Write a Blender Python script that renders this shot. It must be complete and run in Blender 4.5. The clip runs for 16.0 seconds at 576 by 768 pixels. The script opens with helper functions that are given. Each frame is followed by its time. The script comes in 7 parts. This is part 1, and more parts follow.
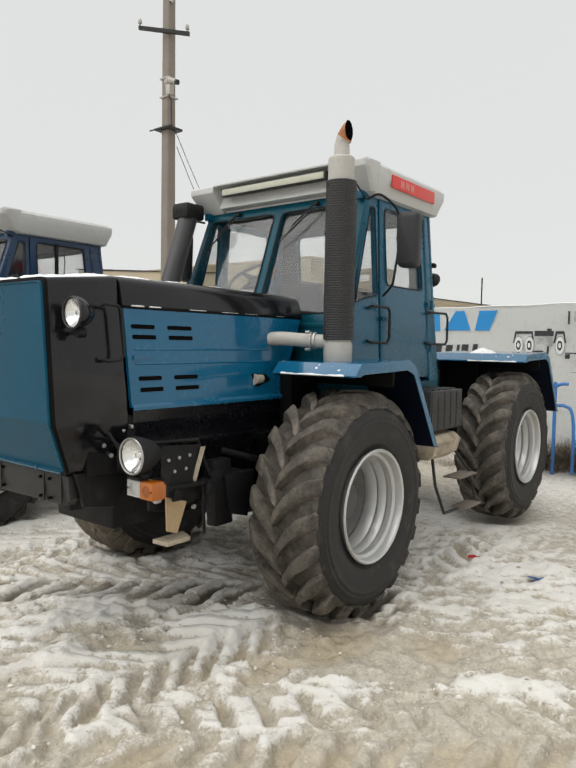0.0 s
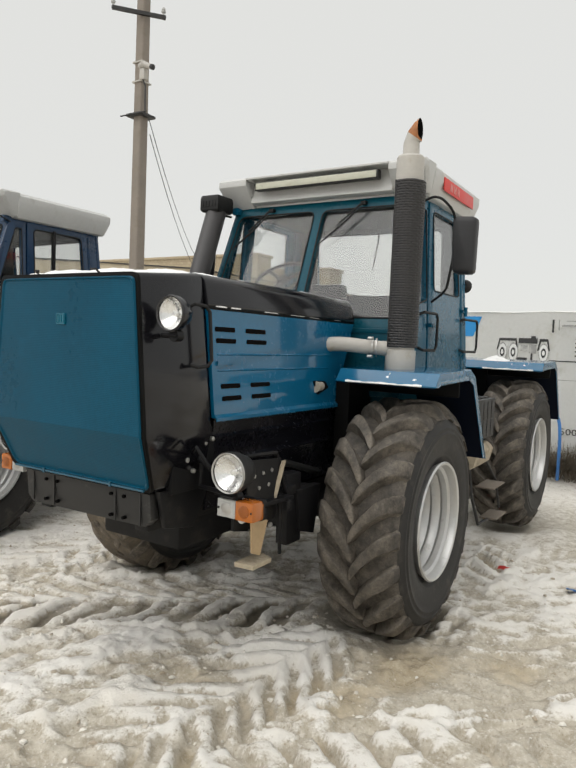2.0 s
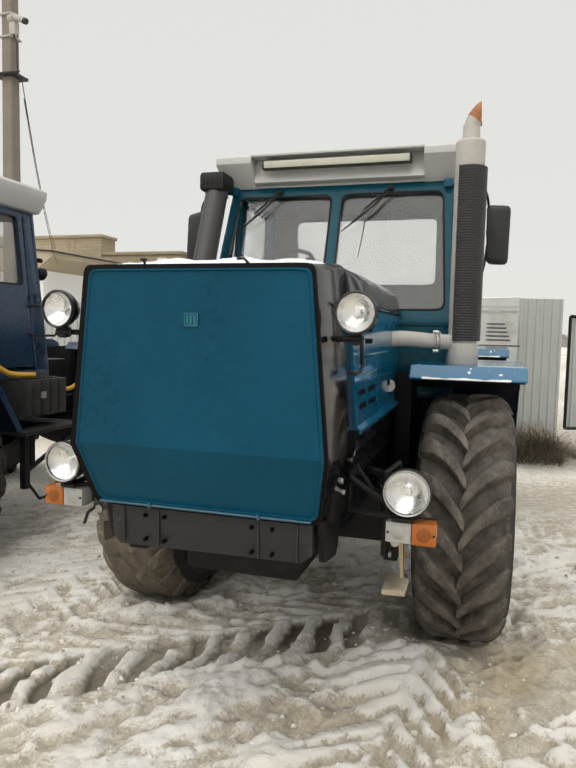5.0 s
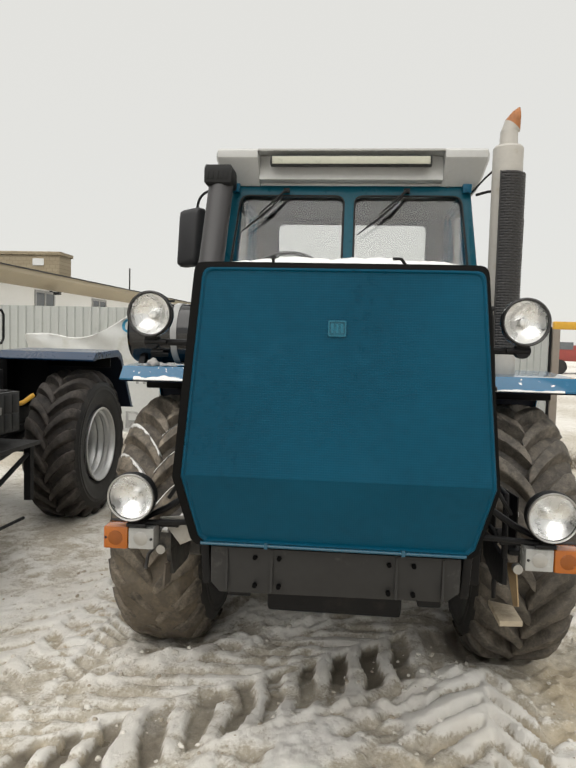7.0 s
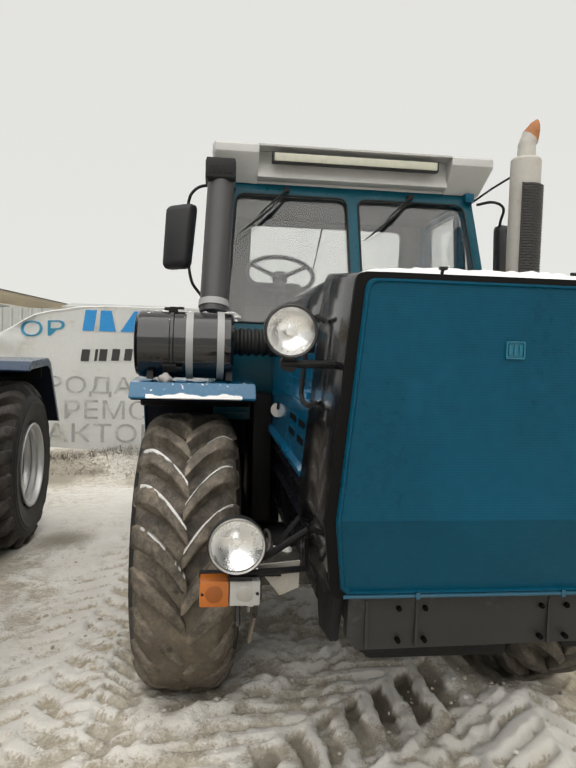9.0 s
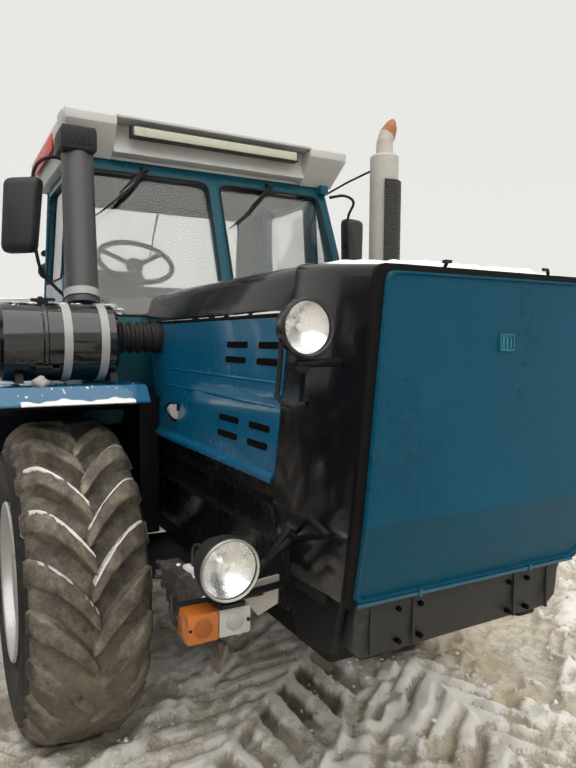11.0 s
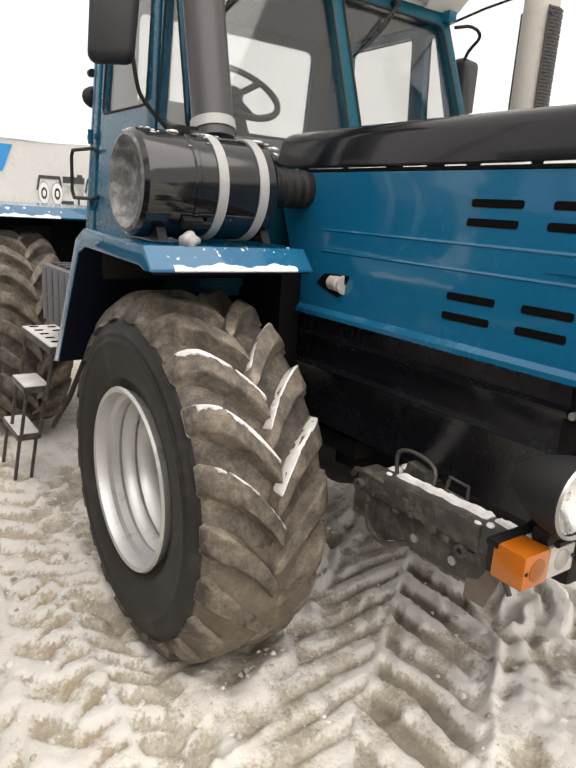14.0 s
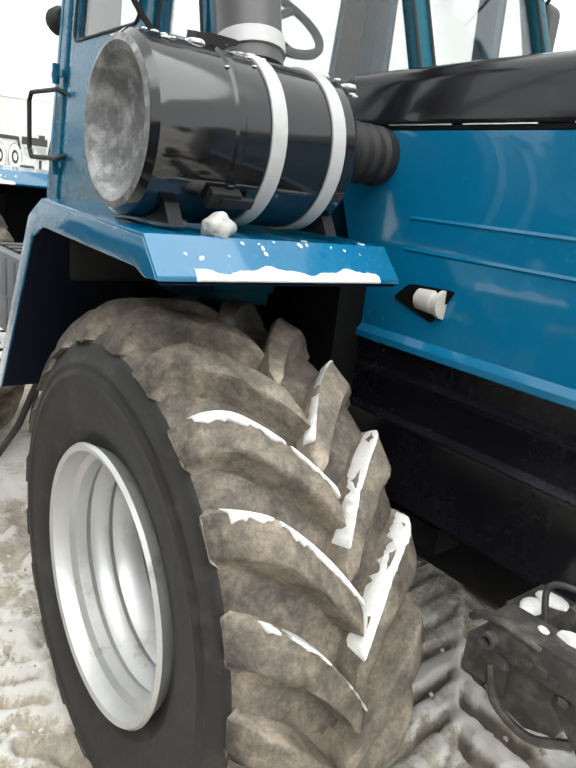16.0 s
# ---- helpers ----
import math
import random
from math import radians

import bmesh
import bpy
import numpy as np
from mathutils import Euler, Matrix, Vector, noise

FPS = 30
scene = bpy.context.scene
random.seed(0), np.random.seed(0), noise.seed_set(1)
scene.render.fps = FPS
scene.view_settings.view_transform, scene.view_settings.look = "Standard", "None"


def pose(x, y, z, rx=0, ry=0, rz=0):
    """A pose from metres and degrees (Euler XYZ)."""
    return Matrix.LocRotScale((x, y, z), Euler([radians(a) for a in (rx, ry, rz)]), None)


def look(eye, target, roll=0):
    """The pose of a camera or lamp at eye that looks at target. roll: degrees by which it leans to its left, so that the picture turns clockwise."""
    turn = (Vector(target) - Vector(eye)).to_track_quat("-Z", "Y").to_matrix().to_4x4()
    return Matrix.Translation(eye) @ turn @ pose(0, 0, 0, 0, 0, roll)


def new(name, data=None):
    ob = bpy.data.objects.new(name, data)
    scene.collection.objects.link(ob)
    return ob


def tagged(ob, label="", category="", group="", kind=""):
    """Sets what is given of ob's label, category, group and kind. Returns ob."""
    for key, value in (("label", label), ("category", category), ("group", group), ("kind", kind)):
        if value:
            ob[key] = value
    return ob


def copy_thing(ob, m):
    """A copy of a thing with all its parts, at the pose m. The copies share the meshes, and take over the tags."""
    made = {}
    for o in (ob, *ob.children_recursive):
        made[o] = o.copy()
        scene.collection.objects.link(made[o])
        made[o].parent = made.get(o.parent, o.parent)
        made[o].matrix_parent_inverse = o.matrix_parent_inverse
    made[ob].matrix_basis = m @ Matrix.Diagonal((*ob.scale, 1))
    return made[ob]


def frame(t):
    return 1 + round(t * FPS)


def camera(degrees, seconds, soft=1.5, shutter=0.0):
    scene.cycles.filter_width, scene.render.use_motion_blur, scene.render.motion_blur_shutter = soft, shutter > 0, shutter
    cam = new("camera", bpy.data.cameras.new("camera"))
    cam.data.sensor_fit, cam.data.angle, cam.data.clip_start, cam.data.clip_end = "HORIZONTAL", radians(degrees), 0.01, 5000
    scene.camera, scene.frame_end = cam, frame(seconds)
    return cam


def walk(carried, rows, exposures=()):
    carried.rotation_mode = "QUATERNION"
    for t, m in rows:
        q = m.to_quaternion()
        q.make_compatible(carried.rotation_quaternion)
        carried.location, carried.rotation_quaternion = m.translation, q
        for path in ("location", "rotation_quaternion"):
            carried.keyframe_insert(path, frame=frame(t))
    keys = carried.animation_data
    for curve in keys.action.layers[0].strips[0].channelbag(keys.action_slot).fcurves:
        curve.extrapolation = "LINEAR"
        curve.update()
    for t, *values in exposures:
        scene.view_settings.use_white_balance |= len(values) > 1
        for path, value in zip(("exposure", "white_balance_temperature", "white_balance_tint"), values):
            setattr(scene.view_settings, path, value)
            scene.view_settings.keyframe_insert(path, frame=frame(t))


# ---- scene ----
cam = camera(47.9, 16.0, soft=2.0)
METRES, EYE, TILT, LEAN, TURN = 6.807, 1.62, 0.0, 0.0, 38.2
ROWS = [
    (0.0, 0.0, 0.0, 0.0, 0.06, -3.44, -0.93),
    (0.5, -0.0339, 0.0037, 0.005, -1.28, -3.84, -0.75),
    (1.0, -0.0565, 0.0082, 0.0108, -2.84, -3.99, -0.8),
    (1.5, -0.0795, 0.025, 0.0072, -4.61, -3.94, -1.2),
    (2.0, -0.112, 0.0388, 0.0039, -6.08, -3.53, -2.46),
    (2.5, -0.1547, 0.0441, 0.0063, -9.42, -3.75, -3.16),
    (3.0, -0.1844, 0.0607, 0.0043, -11.6, -4.0, -2.16),
    (5.5, -0.3182, 0.1556, 0.0104, -25.36, -4.35, -1.69),
    (6.0, -0.3489, 0.1759, 0.0126, -29.87, -4.24, -1.72),
    (6.5, -0.3674, 0.1964, 0.0104, -32.22, -4.35, -0.99),
    (7.0, -0.3853, 0.2365, 0.007, -32.81, -3.64, -1.49),
    (7.5, -0.4133, 0.2652, 0.0042, -35.9, -3.36, -2.1),
    (8.0, -0.4367, 0.2853, 0.0098, -39.76, -3.55, -1.77),
    (8.5, -0.4498, 0.3198, 0.0065, -42.15, -3.44, -1.41),
    (9.0, -0.4568, 0.3484, 0.0124, -45.15, -3.23, -1.63),
    (9.5, -0.4738, 0.3717, 0.0142, -51.9, -3.43, -1.79),
    (10.0, -0.4819, 0.3898, 0.0136, -56.88, -3.84, -0.82),
    (12.5, -0.4889, 0.5283, 0.015, -75.97, -4.03, -1.75),
    (13.0, -0.482, 0.5499, 0.0107, -74.33, -6.47, -2.55),
    (13.5, -0.4762, 0.5808, 0.0049, -73.02, -10.94, -2.99),
    (14.0, -0.4726, 0.5964, 0.0039, -72.65, -14.94, -3.56),
    (14.5, -0.448, 0.6074, -0.0015, -72.55, -16.32, -4.42),
    (15.0, -0.4182, 0.6176, -0.0004, -72.29, -16.8, -5.26),
    (15.5, -0.3921, 0.6388, -0.0019, -73.78, -16.92, -6.03),
    (16.0, -0.3686, 0.6654, -0.0011, -75.29, -16.33, -6.27),
]
walk(cam, [(t, pose(0, 0, EYE, TILT, LEAN, TURN) @ pose(METRES * x, METRES * y, METRES * z, 90 + pitch, roll, yaw)) for t, x, y, z, yaw, pitch, roll in ROWS],
     exposures=((0.0, 0.02, 6400, 10), (3.0, 0.02, 6550, 10), (9.0, 0.03, 6600, 10), (10.5, 0.08, 6600, 10), (12.5, 0.22, 6650, 11), (13.0, 0.35, 6650, 11), (13.5, 0.46, 6800, 14), (14.3, 0.66, 6800, 14), (15.2, 0.91, 6450, 10), (16.0, 1.12, 6300, 8)))

# ---------- world and light ----------
world = bpy.data.worlds.new("overcast_sky")
scene.world = world
world.use_nodes = True
wn, wl = world.node_tree.nodes, world.node_tree.links
wn.clear()
w_out = wn.new("ShaderNodeOutputWorld")
w_bg = wn.new("ShaderNodeBackground")
w_sky = wn.new("ShaderNodeTexSky")
w_sky.sky_type = "NISHITA"
w_sky.sun_disc = False
w_sky.sun_elevation = radians(38)
w_sky.sun_rotation = radians(200)
w_cool = wn.new("ShaderNodeMixRGB")
w_cool.blend_type = "MULTIPLY"
w_cool.inputs[0].default_value = 1.0
w_cool.inputs[2].default_value = (0.09, 0.09, 0.09, 1)
w_mix = wn.new("ShaderNodeMixRGB")
w_mix.inputs[0].default_value = 0.93
w_mix.inputs[2].default_value = (0.792, 0.792, 0.762, 1)
wl.new(w_sky.outputs[0], w_cool.inputs[1])
wl.new(w_cool.outputs[0], w_mix.inputs[1])
wl.new(w_mix.outputs[0], w_bg.inputs[0])
wl.new(w_bg.outputs[0], w_out.inputs[0])
w_bg.inputs[1].default_value = 1.0
sun = new("sun", bpy.data.lights.new("sun", "SUN"))
sun.data.energy, sun.data.angle, sun.data.color = 2.3, radians(80), (1.0, 0.98, 0.95)
sun.matrix_world = look((-5, -2.5, 11), (-3, 3, 0))


# ---------- materials ----------
def paint(name, col, rough=0.5, metal=0.0, vary=0.15, scale=(3.0, 40.0), bump=0.1, coat=0.0, dirt=None, dirt_amount=0.0, rvary=0.1, spec=0.5):
    """A surface with colour drift at two scales, roughness drift, fine relief and optional dirt patches."""
    m = bpy.data.materials.new(name)
    m.use_nodes = True
    n, l = m.node_tree.nodes, m.node_tree.links
    b = n["Principled BSDF"]
    tc = n.new("ShaderNodeTexCoord")
    big, fine = n.new("ShaderNodeTexNoise"), n.new("ShaderNodeTexNoise")
    for t, s, d in ((big, scale[0], 6), (fine, scale[1], 4)):
        t.inputs["Scale"].default_value, t.inputs["Detail"].default_value = s, d
        l.new(tc.outputs["Object"], t.inputs["Vector"])
    add = n.new("ShaderNodeMath")
    add.operation = "MULTIPLY_ADD"
    add.inputs[1].default_value = 0.6
    l.new(big.outputs[0], add.inputs[0])
    half = n.new("ShaderNodeMath")
    half.operation = "MULTIPLY"
    half.inputs[1].default_value = 0.4
    l.new(fine.outputs[0], half.inputs[0])
    l.new(half.outputs[0], add.inputs[2])
    ramp = n.new("ShaderNodeMapRange")
    ramp.inputs[1].default_value, ramp.inputs[2].default_value = 0.3, 0.7
    ramp.inputs[3].default_value, ramp.inputs[4].default_value = 1 - vary, 1 + vary
    l.new(add.outputs[0], ramp.inputs[0])
    tint = n.new("ShaderNodeVectorMath")
    tint.operation = "SCALE"
    tint.inputs[0].default_value = col
    l.new(ramp.outputs[0], tint.inputs["Scale"])
    colour = tint.outputs[0]
    if dirt:
        mask = n.new("ShaderNodeTexNoise")
        mask.inputs["Scale"].default_value, mask.inputs["Detail"].default_value, mask.inputs["Roughness"].default_value = scale[0] * 2.3, 9, 0.7
        l.new(tc.outputs["Object"], mask.inputs["Vector"])
        mr = n.new("ShaderNodeMapRange")
        mr.inputs[1].default_value, mr.inputs[2].default_value = 0.62 - 0.3 * dirt_amount, 0.78 - 0.2 * dirt_amount
        l.new(mask.outputs[0], mr.inputs[0])
        mx = n.new("ShaderNodeMixRGB")
        mx.inputs[2].default_value = (*dirt, 1)
        l.new(mr.outputs[0], mx.inputs[0])
        l.new(colour, mx.inputs[1])
        colour = mx.outputs[0]
    l.new(colour, b.inputs["Base Color"])
    rr = n.new("ShaderNodeMapRange")
    rr.inputs[1].default_value, rr.inputs[2].default_value = 0.3, 0.7
    rr.inputs[3].default_value, rr.inputs[4].default_value = max(0.02, rough - rvary), min(1, rough + rvary)
    l.new(add.outputs[0], rr.inputs[0])
    l.new(rr.outputs[0], b.inputs["Roughness"])
    b.inputs["Metallic"].default_value = metal
    b.inputs["Coat Weight"].default_value = coat
    b.inputs["Coat Roughness"].default_value = 0.06
    b.inputs["Specular IOR Level"].default_value = spec
    if bump:
        bp = n.new("ShaderNodeBump")
        bp.inputs["Strength"].default_value, bp.inputs["Distance"].default_value = bump, 0.01
        l.new(add.outputs[0], bp.inputs["Height"])
        l.new(bp.outputs[0], b.inputs["Normal"])
    return m


def glass(name, tint=(0.90, 0.905, 0.90), gloss=0.045):
    m = bpy.data.materials.new(name)
    m.use_nodes = True
    n, l = m.node_tree.nodes, m.node_tree.links
    n.clear()
    out, mix = n.new("ShaderNodeOutputMaterial"), n.new("ShaderNodeMixShader")
    tr, gl = n.new("ShaderNodeBsdfTransparent"), n.new("ShaderNodeBsdfGlossy")
    tr.inputs[0].default_value = (*tint, 1)
    gl.inputs["Roughness"].default_value = 0.03
    fr = n.new("ShaderNodeLayerWeight")
    fr.inputs[0].default_value = 0.5
    pw = n.new("ShaderNodeMath")
    pw.operation = "POWER"
    pw.inputs[1].default_value = 4.0
    l.new(fr.outputs["Facing"], pw.inputs[0])
    ma = n.new("ShaderNodeMath")
    ma.operation = "MULTIPLY_ADD"
    ma.inputs[1].default_value, ma.inputs[2].default_value = 0.9, gloss
    l.new(pw.outputs[0], ma.inputs[0])
    l.new(ma.outputs[0], mix.inputs[0])
    l.new(tr.outputs[0], mix.inputs[1])
    l.new(gl.outputs[0], mix.inputs[2])
    l.new(mix.outputs[0], out.inputs[0])
    return m


M_TEAL = paint("teal_paint", (0.006, 0.070, 0.118), 0.30, coat=0.25, vary=0.12, bump=0.02, dirt=(0.09, 0.12, 0.13), dirt_amount=0.1)
M_BLUE = paint("blue_paint", (0.003, 0.102, 0.208), 0.24, coat=0.75, spec=0.2, vary=0.10, bump=0.03, dirt=(0.02, 0.12, 0.20), dirt_amount=0.05)
M_NAVY = paint("navy_paint", (0.007, 0.034, 0.084), 0.30, coat=0.3, spec=0.3, vary=0.12, bump=0.03, dirt=(0.06, 0.07, 0.08), dirt_amount=0.1)
M_BLACK = paint("black_gloss_paint", (0.007, 0.007, 0.009), 0.18, coat=0.25, spec=0.3, vary=0.15, bump=0.006, dirt=(0.022, 0.022, 0.024), dirt_amount=0.1)
M_FRAME = paint("chassis_black", (0.006, 0.006, 0.007), 0.5, spec=0.25, vary=0.3, bump=0.15, dirt=(0.026, 0.023, 0.020), dirt_amount=0.25)
M_PLATE = paint("dark_grey_plate", (0.025, 0.0245, 0.024), 0.5, spec=0.35, vary=0.2, bump=0.08, dirt=(0.09, 0.085, 0.08), dirt_amount=0.15)
M_RUBBER = paint("black_rubber", (0.012, 0.012, 0.012), 0.6, spec=0.3, vary=0.2, bump=0.1)
M_ROOF = paint("light_grey_plastic", (0.50, 0.50, 0.485), 0.42, vary=0.06, bump=0.03, dirt=(0.38, 0.37, 0.34), dirt_amount=0.1)
M_ROOFD = paint("grey_underside", (0.26, 0.255, 0.25), 0.5, vary=0.08, bump=0.03)
M_STACK = paint("grey_exhaust_paint", (0.42, 0.40, 0.365), 0.5, vary=0.1, bump=0.06, dirt=(0.30, 0.24, 0.14), dirt_amount=0.2)
M_RUST = paint("rusty_steel", (0.33, 0.13, 0.045), 0.7, vary=0.4, bump=0.2, scale=(12, 80))
M_SHIELD = paint("black_shield", (0.026, 0.025, 0.025), 0.42, vary=0.2, bump=0.05)
M_RIM = paint("silver_rim", (0.55, 0.55, 0.54), 0.38, metal=0.6, vary=0.08, bump=0.04, dirt=(0.22, 0.2, 0.17), dirt_amount=0.12)
M_CHROME = paint("bright_reflector", (0.86, 0.87, 0.87), 0.5, metal=0.8, vary=0.03, bump=0.02)
M_REFLECTOR = paint("lamp_reflector", (0.88, 0.88, 0.87), 0.27, metal=1.0, vary=0.04, bump=0.35, scale=(14, 45))
M_STEEL = paint("zinc_steel", (0.45, 0.44, 0.42), 0.4, metal=0.7, vary=0.2, bump=0.08)
M_ORANGE = paint("orange_lens", (0.40, 0.108, 0.007), 0.22, vary=0.1, bump=0.05, coat=0.3)
M_ORANGED = paint("orange_lens_core", (0.26, 0.070, 0.006), 0.25, vary=0.15, bump=0.05)
M_DRUM = paint("black_enamel", (0.006, 0.006, 0.007), 0.13, coat=0.4, vary=0.2, bump=0.02)
M_ICE = paint("dirty_ice", (0.38, 0.37, 0.355), 0.6, vary=0.25, bump=0.6, scale=(20, 90))
M_CLEAR = paint("clear_lens", (0.40, 0.40, 0.385), 0.25, vary=0.12, bump=0.05, coat=0.3)
M_TRIM = paint("cab_lining_grey", (0.085, 0.083, 0.084), 0.75, vary=0.1, bump=0.1)
M_DARKTRIM = paint("dark_plastic", (0.028, 0.028, 0.030), 0.5, spec=0.35, vary=0.15, bump=0.08)
M_RED = paint("red_sign", (0.62, 0.045, 0.035), 0.45, vary=0.08, bump=0.02)
M_BAND = paint("white_band", (0.34, 0.34, 0.335), 0.45, vary=0.1, bump=0.05)
M_CARD = paint("cardboard", (0.42, 0.30, 0.17), 0.85, vary=0.15, bump=0.15)
M_WOOD = paint("bare_wood", (0.40, 0.34, 0.25), 0.8, vary=0.3, bump=0.3, dirt=(0.16, 0.12, 0.08), dirt_amount=0.4)
M_OLDRED = paint("faded_red", (0.28, 0.055, 0.045), 0.6, vary=0.15, bump=0.05)
M_LEDY = paint("pale_yellow_lens", (0.46, 0.457, 0.37), 0.3, vary=0.12, bump=0.05)
M_SLOT = paint("dark_opening", (0.004, 0.004, 0.004), 0.9, spec=0.05, vary=0.1, bump=0)
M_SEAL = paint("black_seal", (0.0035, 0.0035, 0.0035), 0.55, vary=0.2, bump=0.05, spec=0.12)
M_BADGE = paint("badge_blue", (0.003, 0.115, 0.175), 0.35, vary=0.1, bump=0.03)
M_GLASS = glass("window_glass")
M_THINSNOW = paint("wet_thin_snow", (0.64, 0.63, 0.61), 0.6, vary=0.15, bump=0.6, scale=(15, 90))
M_GRIMYSTEEL = paint("grimy_steel", (0.036, 0.034, 0.032), 0.5, vary=0.4, bump=0.4, scale=(9, 60), dirt=(0.115, 0.100, 0.082), dirt_amount=0.5)
M_GRIME = paint("grimy_brown", (0.15, 0.125, 0.10), 0.8, vary=0.3, bump=0.2)
M_SNOW = paint("snow", (0.80, 0.80, 0.79), 0.7, vary=0.06, bump=0.5, scale=(8, 60))
M_CONCRETE = paint("pole_concrete", (0.225, 0.195, 0.165), 0.85, vary=0.15, bump=0.2, dirt=(0.2, 0.17, 0.13), dirt_amount=0.3)
M_CORR = paint("corrugated_grey", (0.40, 0.415, 0.40), 0.45, vary=0.06, bump=0.03, scale=(1.5, 30), dirt=(0.3, 0.3, 0.28), dirt_amount=0.1)
M_WALLW = paint("white_wall", (0.82, 0.82, 0.80), 0.8, vary=0.05, bump=0.1, scale=(0.8, 20))
M_FASCIA = paint("beige_fascia", (0.42, 0.36, 0.26), 0.7, vary=0.1, bump=0.05, scale=(0.8, 20))
M_BANNER = paint("white_banner", (0.74, 0.745, 0.73), 0.55, vary=0.06, bump=0.04, scale=(0.9, 25), dirt=(0.55, 0.54, 0.47), dirt_amount=0.25)
M_PRINTB = paint("print_blue", (0.02, 0.25, 0.58), 0.5, vary=0.08, bump=0)
M_PRINTT = paint("print_teal", (0.02, 0.22, 0.36), 0.5, vary=0.08, bump=0)
M_PRINTK = paint("print_black", (0.035, 0.035, 0.035), 0.5, vary=0.15, bump=0)
M_PRINTG = paint("print_grey", (0.30, 0.30, 0.29), 0.55, vary=0.15, bump=0, dirt=(0.6, 0.6, 0.57), dirt_amount=0.5)
M_RAILB = paint("rail_blue", (0.04, 0.17, 0.45), 0.45, vary=0.1, bump=0.05)
M_YELLOW = paint("yellow_pipe", (0.62, 0.34, 0.03), 0.5, vary=0.12, bump=0.05)


def tyre_material(name, base, dust):
    """Dusty rubber, worn paler along its edges."""
    m = paint(name, base, 0.75, vary=0.35, bump=0.7, scale=(7, 50), dirt=dust, dirt_amount=0.55, rvary=0.12)
    n, l = m.node_tree.nodes, m.node_tree.links
    b = n["Principled BSDF"]
    src = b.inputs["Base Color"].links[0].from_socket
    # the pattern differs from piece to piece
    info, shift = n.new("ShaderNodeObjectInfo"), n.new("ShaderNodeVectorMath")
    shift.operation = "MULTIPLY_ADD"
    shift.inputs[1].default_value = (1, 1, 1)
    spread = n.new("ShaderNodeMath")
    spread.operation = "MULTIPLY"
    spread.inputs[1].default_value = 37.0
    l.new(info.outputs["Random"], spread.inputs[0])
    l.new(spread.outputs[0], shift.inputs[2])
    old = [k for k in n if k.type == "TEX_COORD"][0]
    ends = [k.to_socket for k in old.outputs["Object"].links]
    l.new(old.outputs["Object"], shift.inputs[0])
    for e in ends:
        l.new(shift.outputs[0], e)
    ge, nz = n.new("ShaderNodeNewGeometry"), n.new("ShaderNodeTexNoise")
    nz.inputs["Scale"].default_value, nz.inputs["Detail"].default_value = 30, 6
    l.new(shift.outputs[0], nz.inputs["Vector"])
    mr = n.new("ShaderNodeMapRange")
    mr.inputs[1].default_value, mr.inputs[2].default_value = 0.505, 0.57
    l.new(ge.outputs["Pointiness"], mr.inputs[0])
    mu = n.new("ShaderNodeMath")
    mu.operation = "MULTIPLY"
    l.new(mr.outputs[0], mu.inputs[0])
    l.new(nz.outputs[0], mu.inputs[1])
    mx = n.new("ShaderNodeMixRGB")
    mx.inputs[2].default_value = (dust[0] * 1.8, dust[1] * 1.8, dust[2] * 1.8, 1)
    l.new(mu.outputs[0], mx.inputs[0])
    l.new(src, mx.inputs[1])
    # darker damp patches and fine grit
    damp, grit, dr, gr = n.new("ShaderNodeTexNoise"), n.new("ShaderNodeTexNoise"), n.new("ShaderNodeMapRange"), n.new("ShaderNodeMapRange")
    damp.inputs["Scale"].default_value, damp.inputs["Detail"].default_value, damp.inputs["Roughness"].default_value = 9, 9, 0.72
    grit.inputs["Scale"].default_value, grit.inputs["Detail"].default_value, grit.inputs["Roughness"].default_value = 110, 5, 0.8
    for t, r, lo, hi, a, c in ((damp, dr, 0.36, 0.60, 0.42, 1.15), (grit, gr, 0.32, 0.68, 0.68, 1.32)):
        l.new(shift.outputs[0], t.inputs["Vector"])
        r.inputs[1].default_value, r.inputs[2].default_value, r.inputs[3].default_value, r.inputs[4].default_value = lo, hi, a, c
        l.new(t.outputs[0], r.inputs[0])
    both, fin = n.new("ShaderNodeMath"), n.new("ShaderNodeVectorMath")
    both.operation, fin.operation = "MULTIPLY", "SCALE"
    l.new(dr.outputs[0], both.inputs[0])
    l.new(gr.outputs[0], both.inputs[1])
    l.new(mx.outputs[0], fin.inputs[0])
    l.new(both.outputs[0], fin.inputs["Scale"])
    l.new(fin.outputs[0], b.inputs["Base Color"])
    return m


M_TYRE = tyre_material("dusty_tyre_rubber", (0.060, 0.052, 0.044), (0.168, 0.140, 0.106))
M_TYREWET = tyre_material("damp_tyre_rubber", (0.058, 0.051, 0.044), (0.118, 0.101, 0.080))
M_TYREDARK = tyre_material("wet_black_tyre_rubber", (0.028, 0.024, 0.022), (0.060, 0.050, 0.042))
M_SIDEWALL = paint("tyre_sidewall", (0.024, 0.023, 0.022), 0.6, vary=0.3, bump=0.12, scale=(4, 60), dirt=(0.055, 0.049, 0.042), dirt_amount=0.3, spec=0.3)


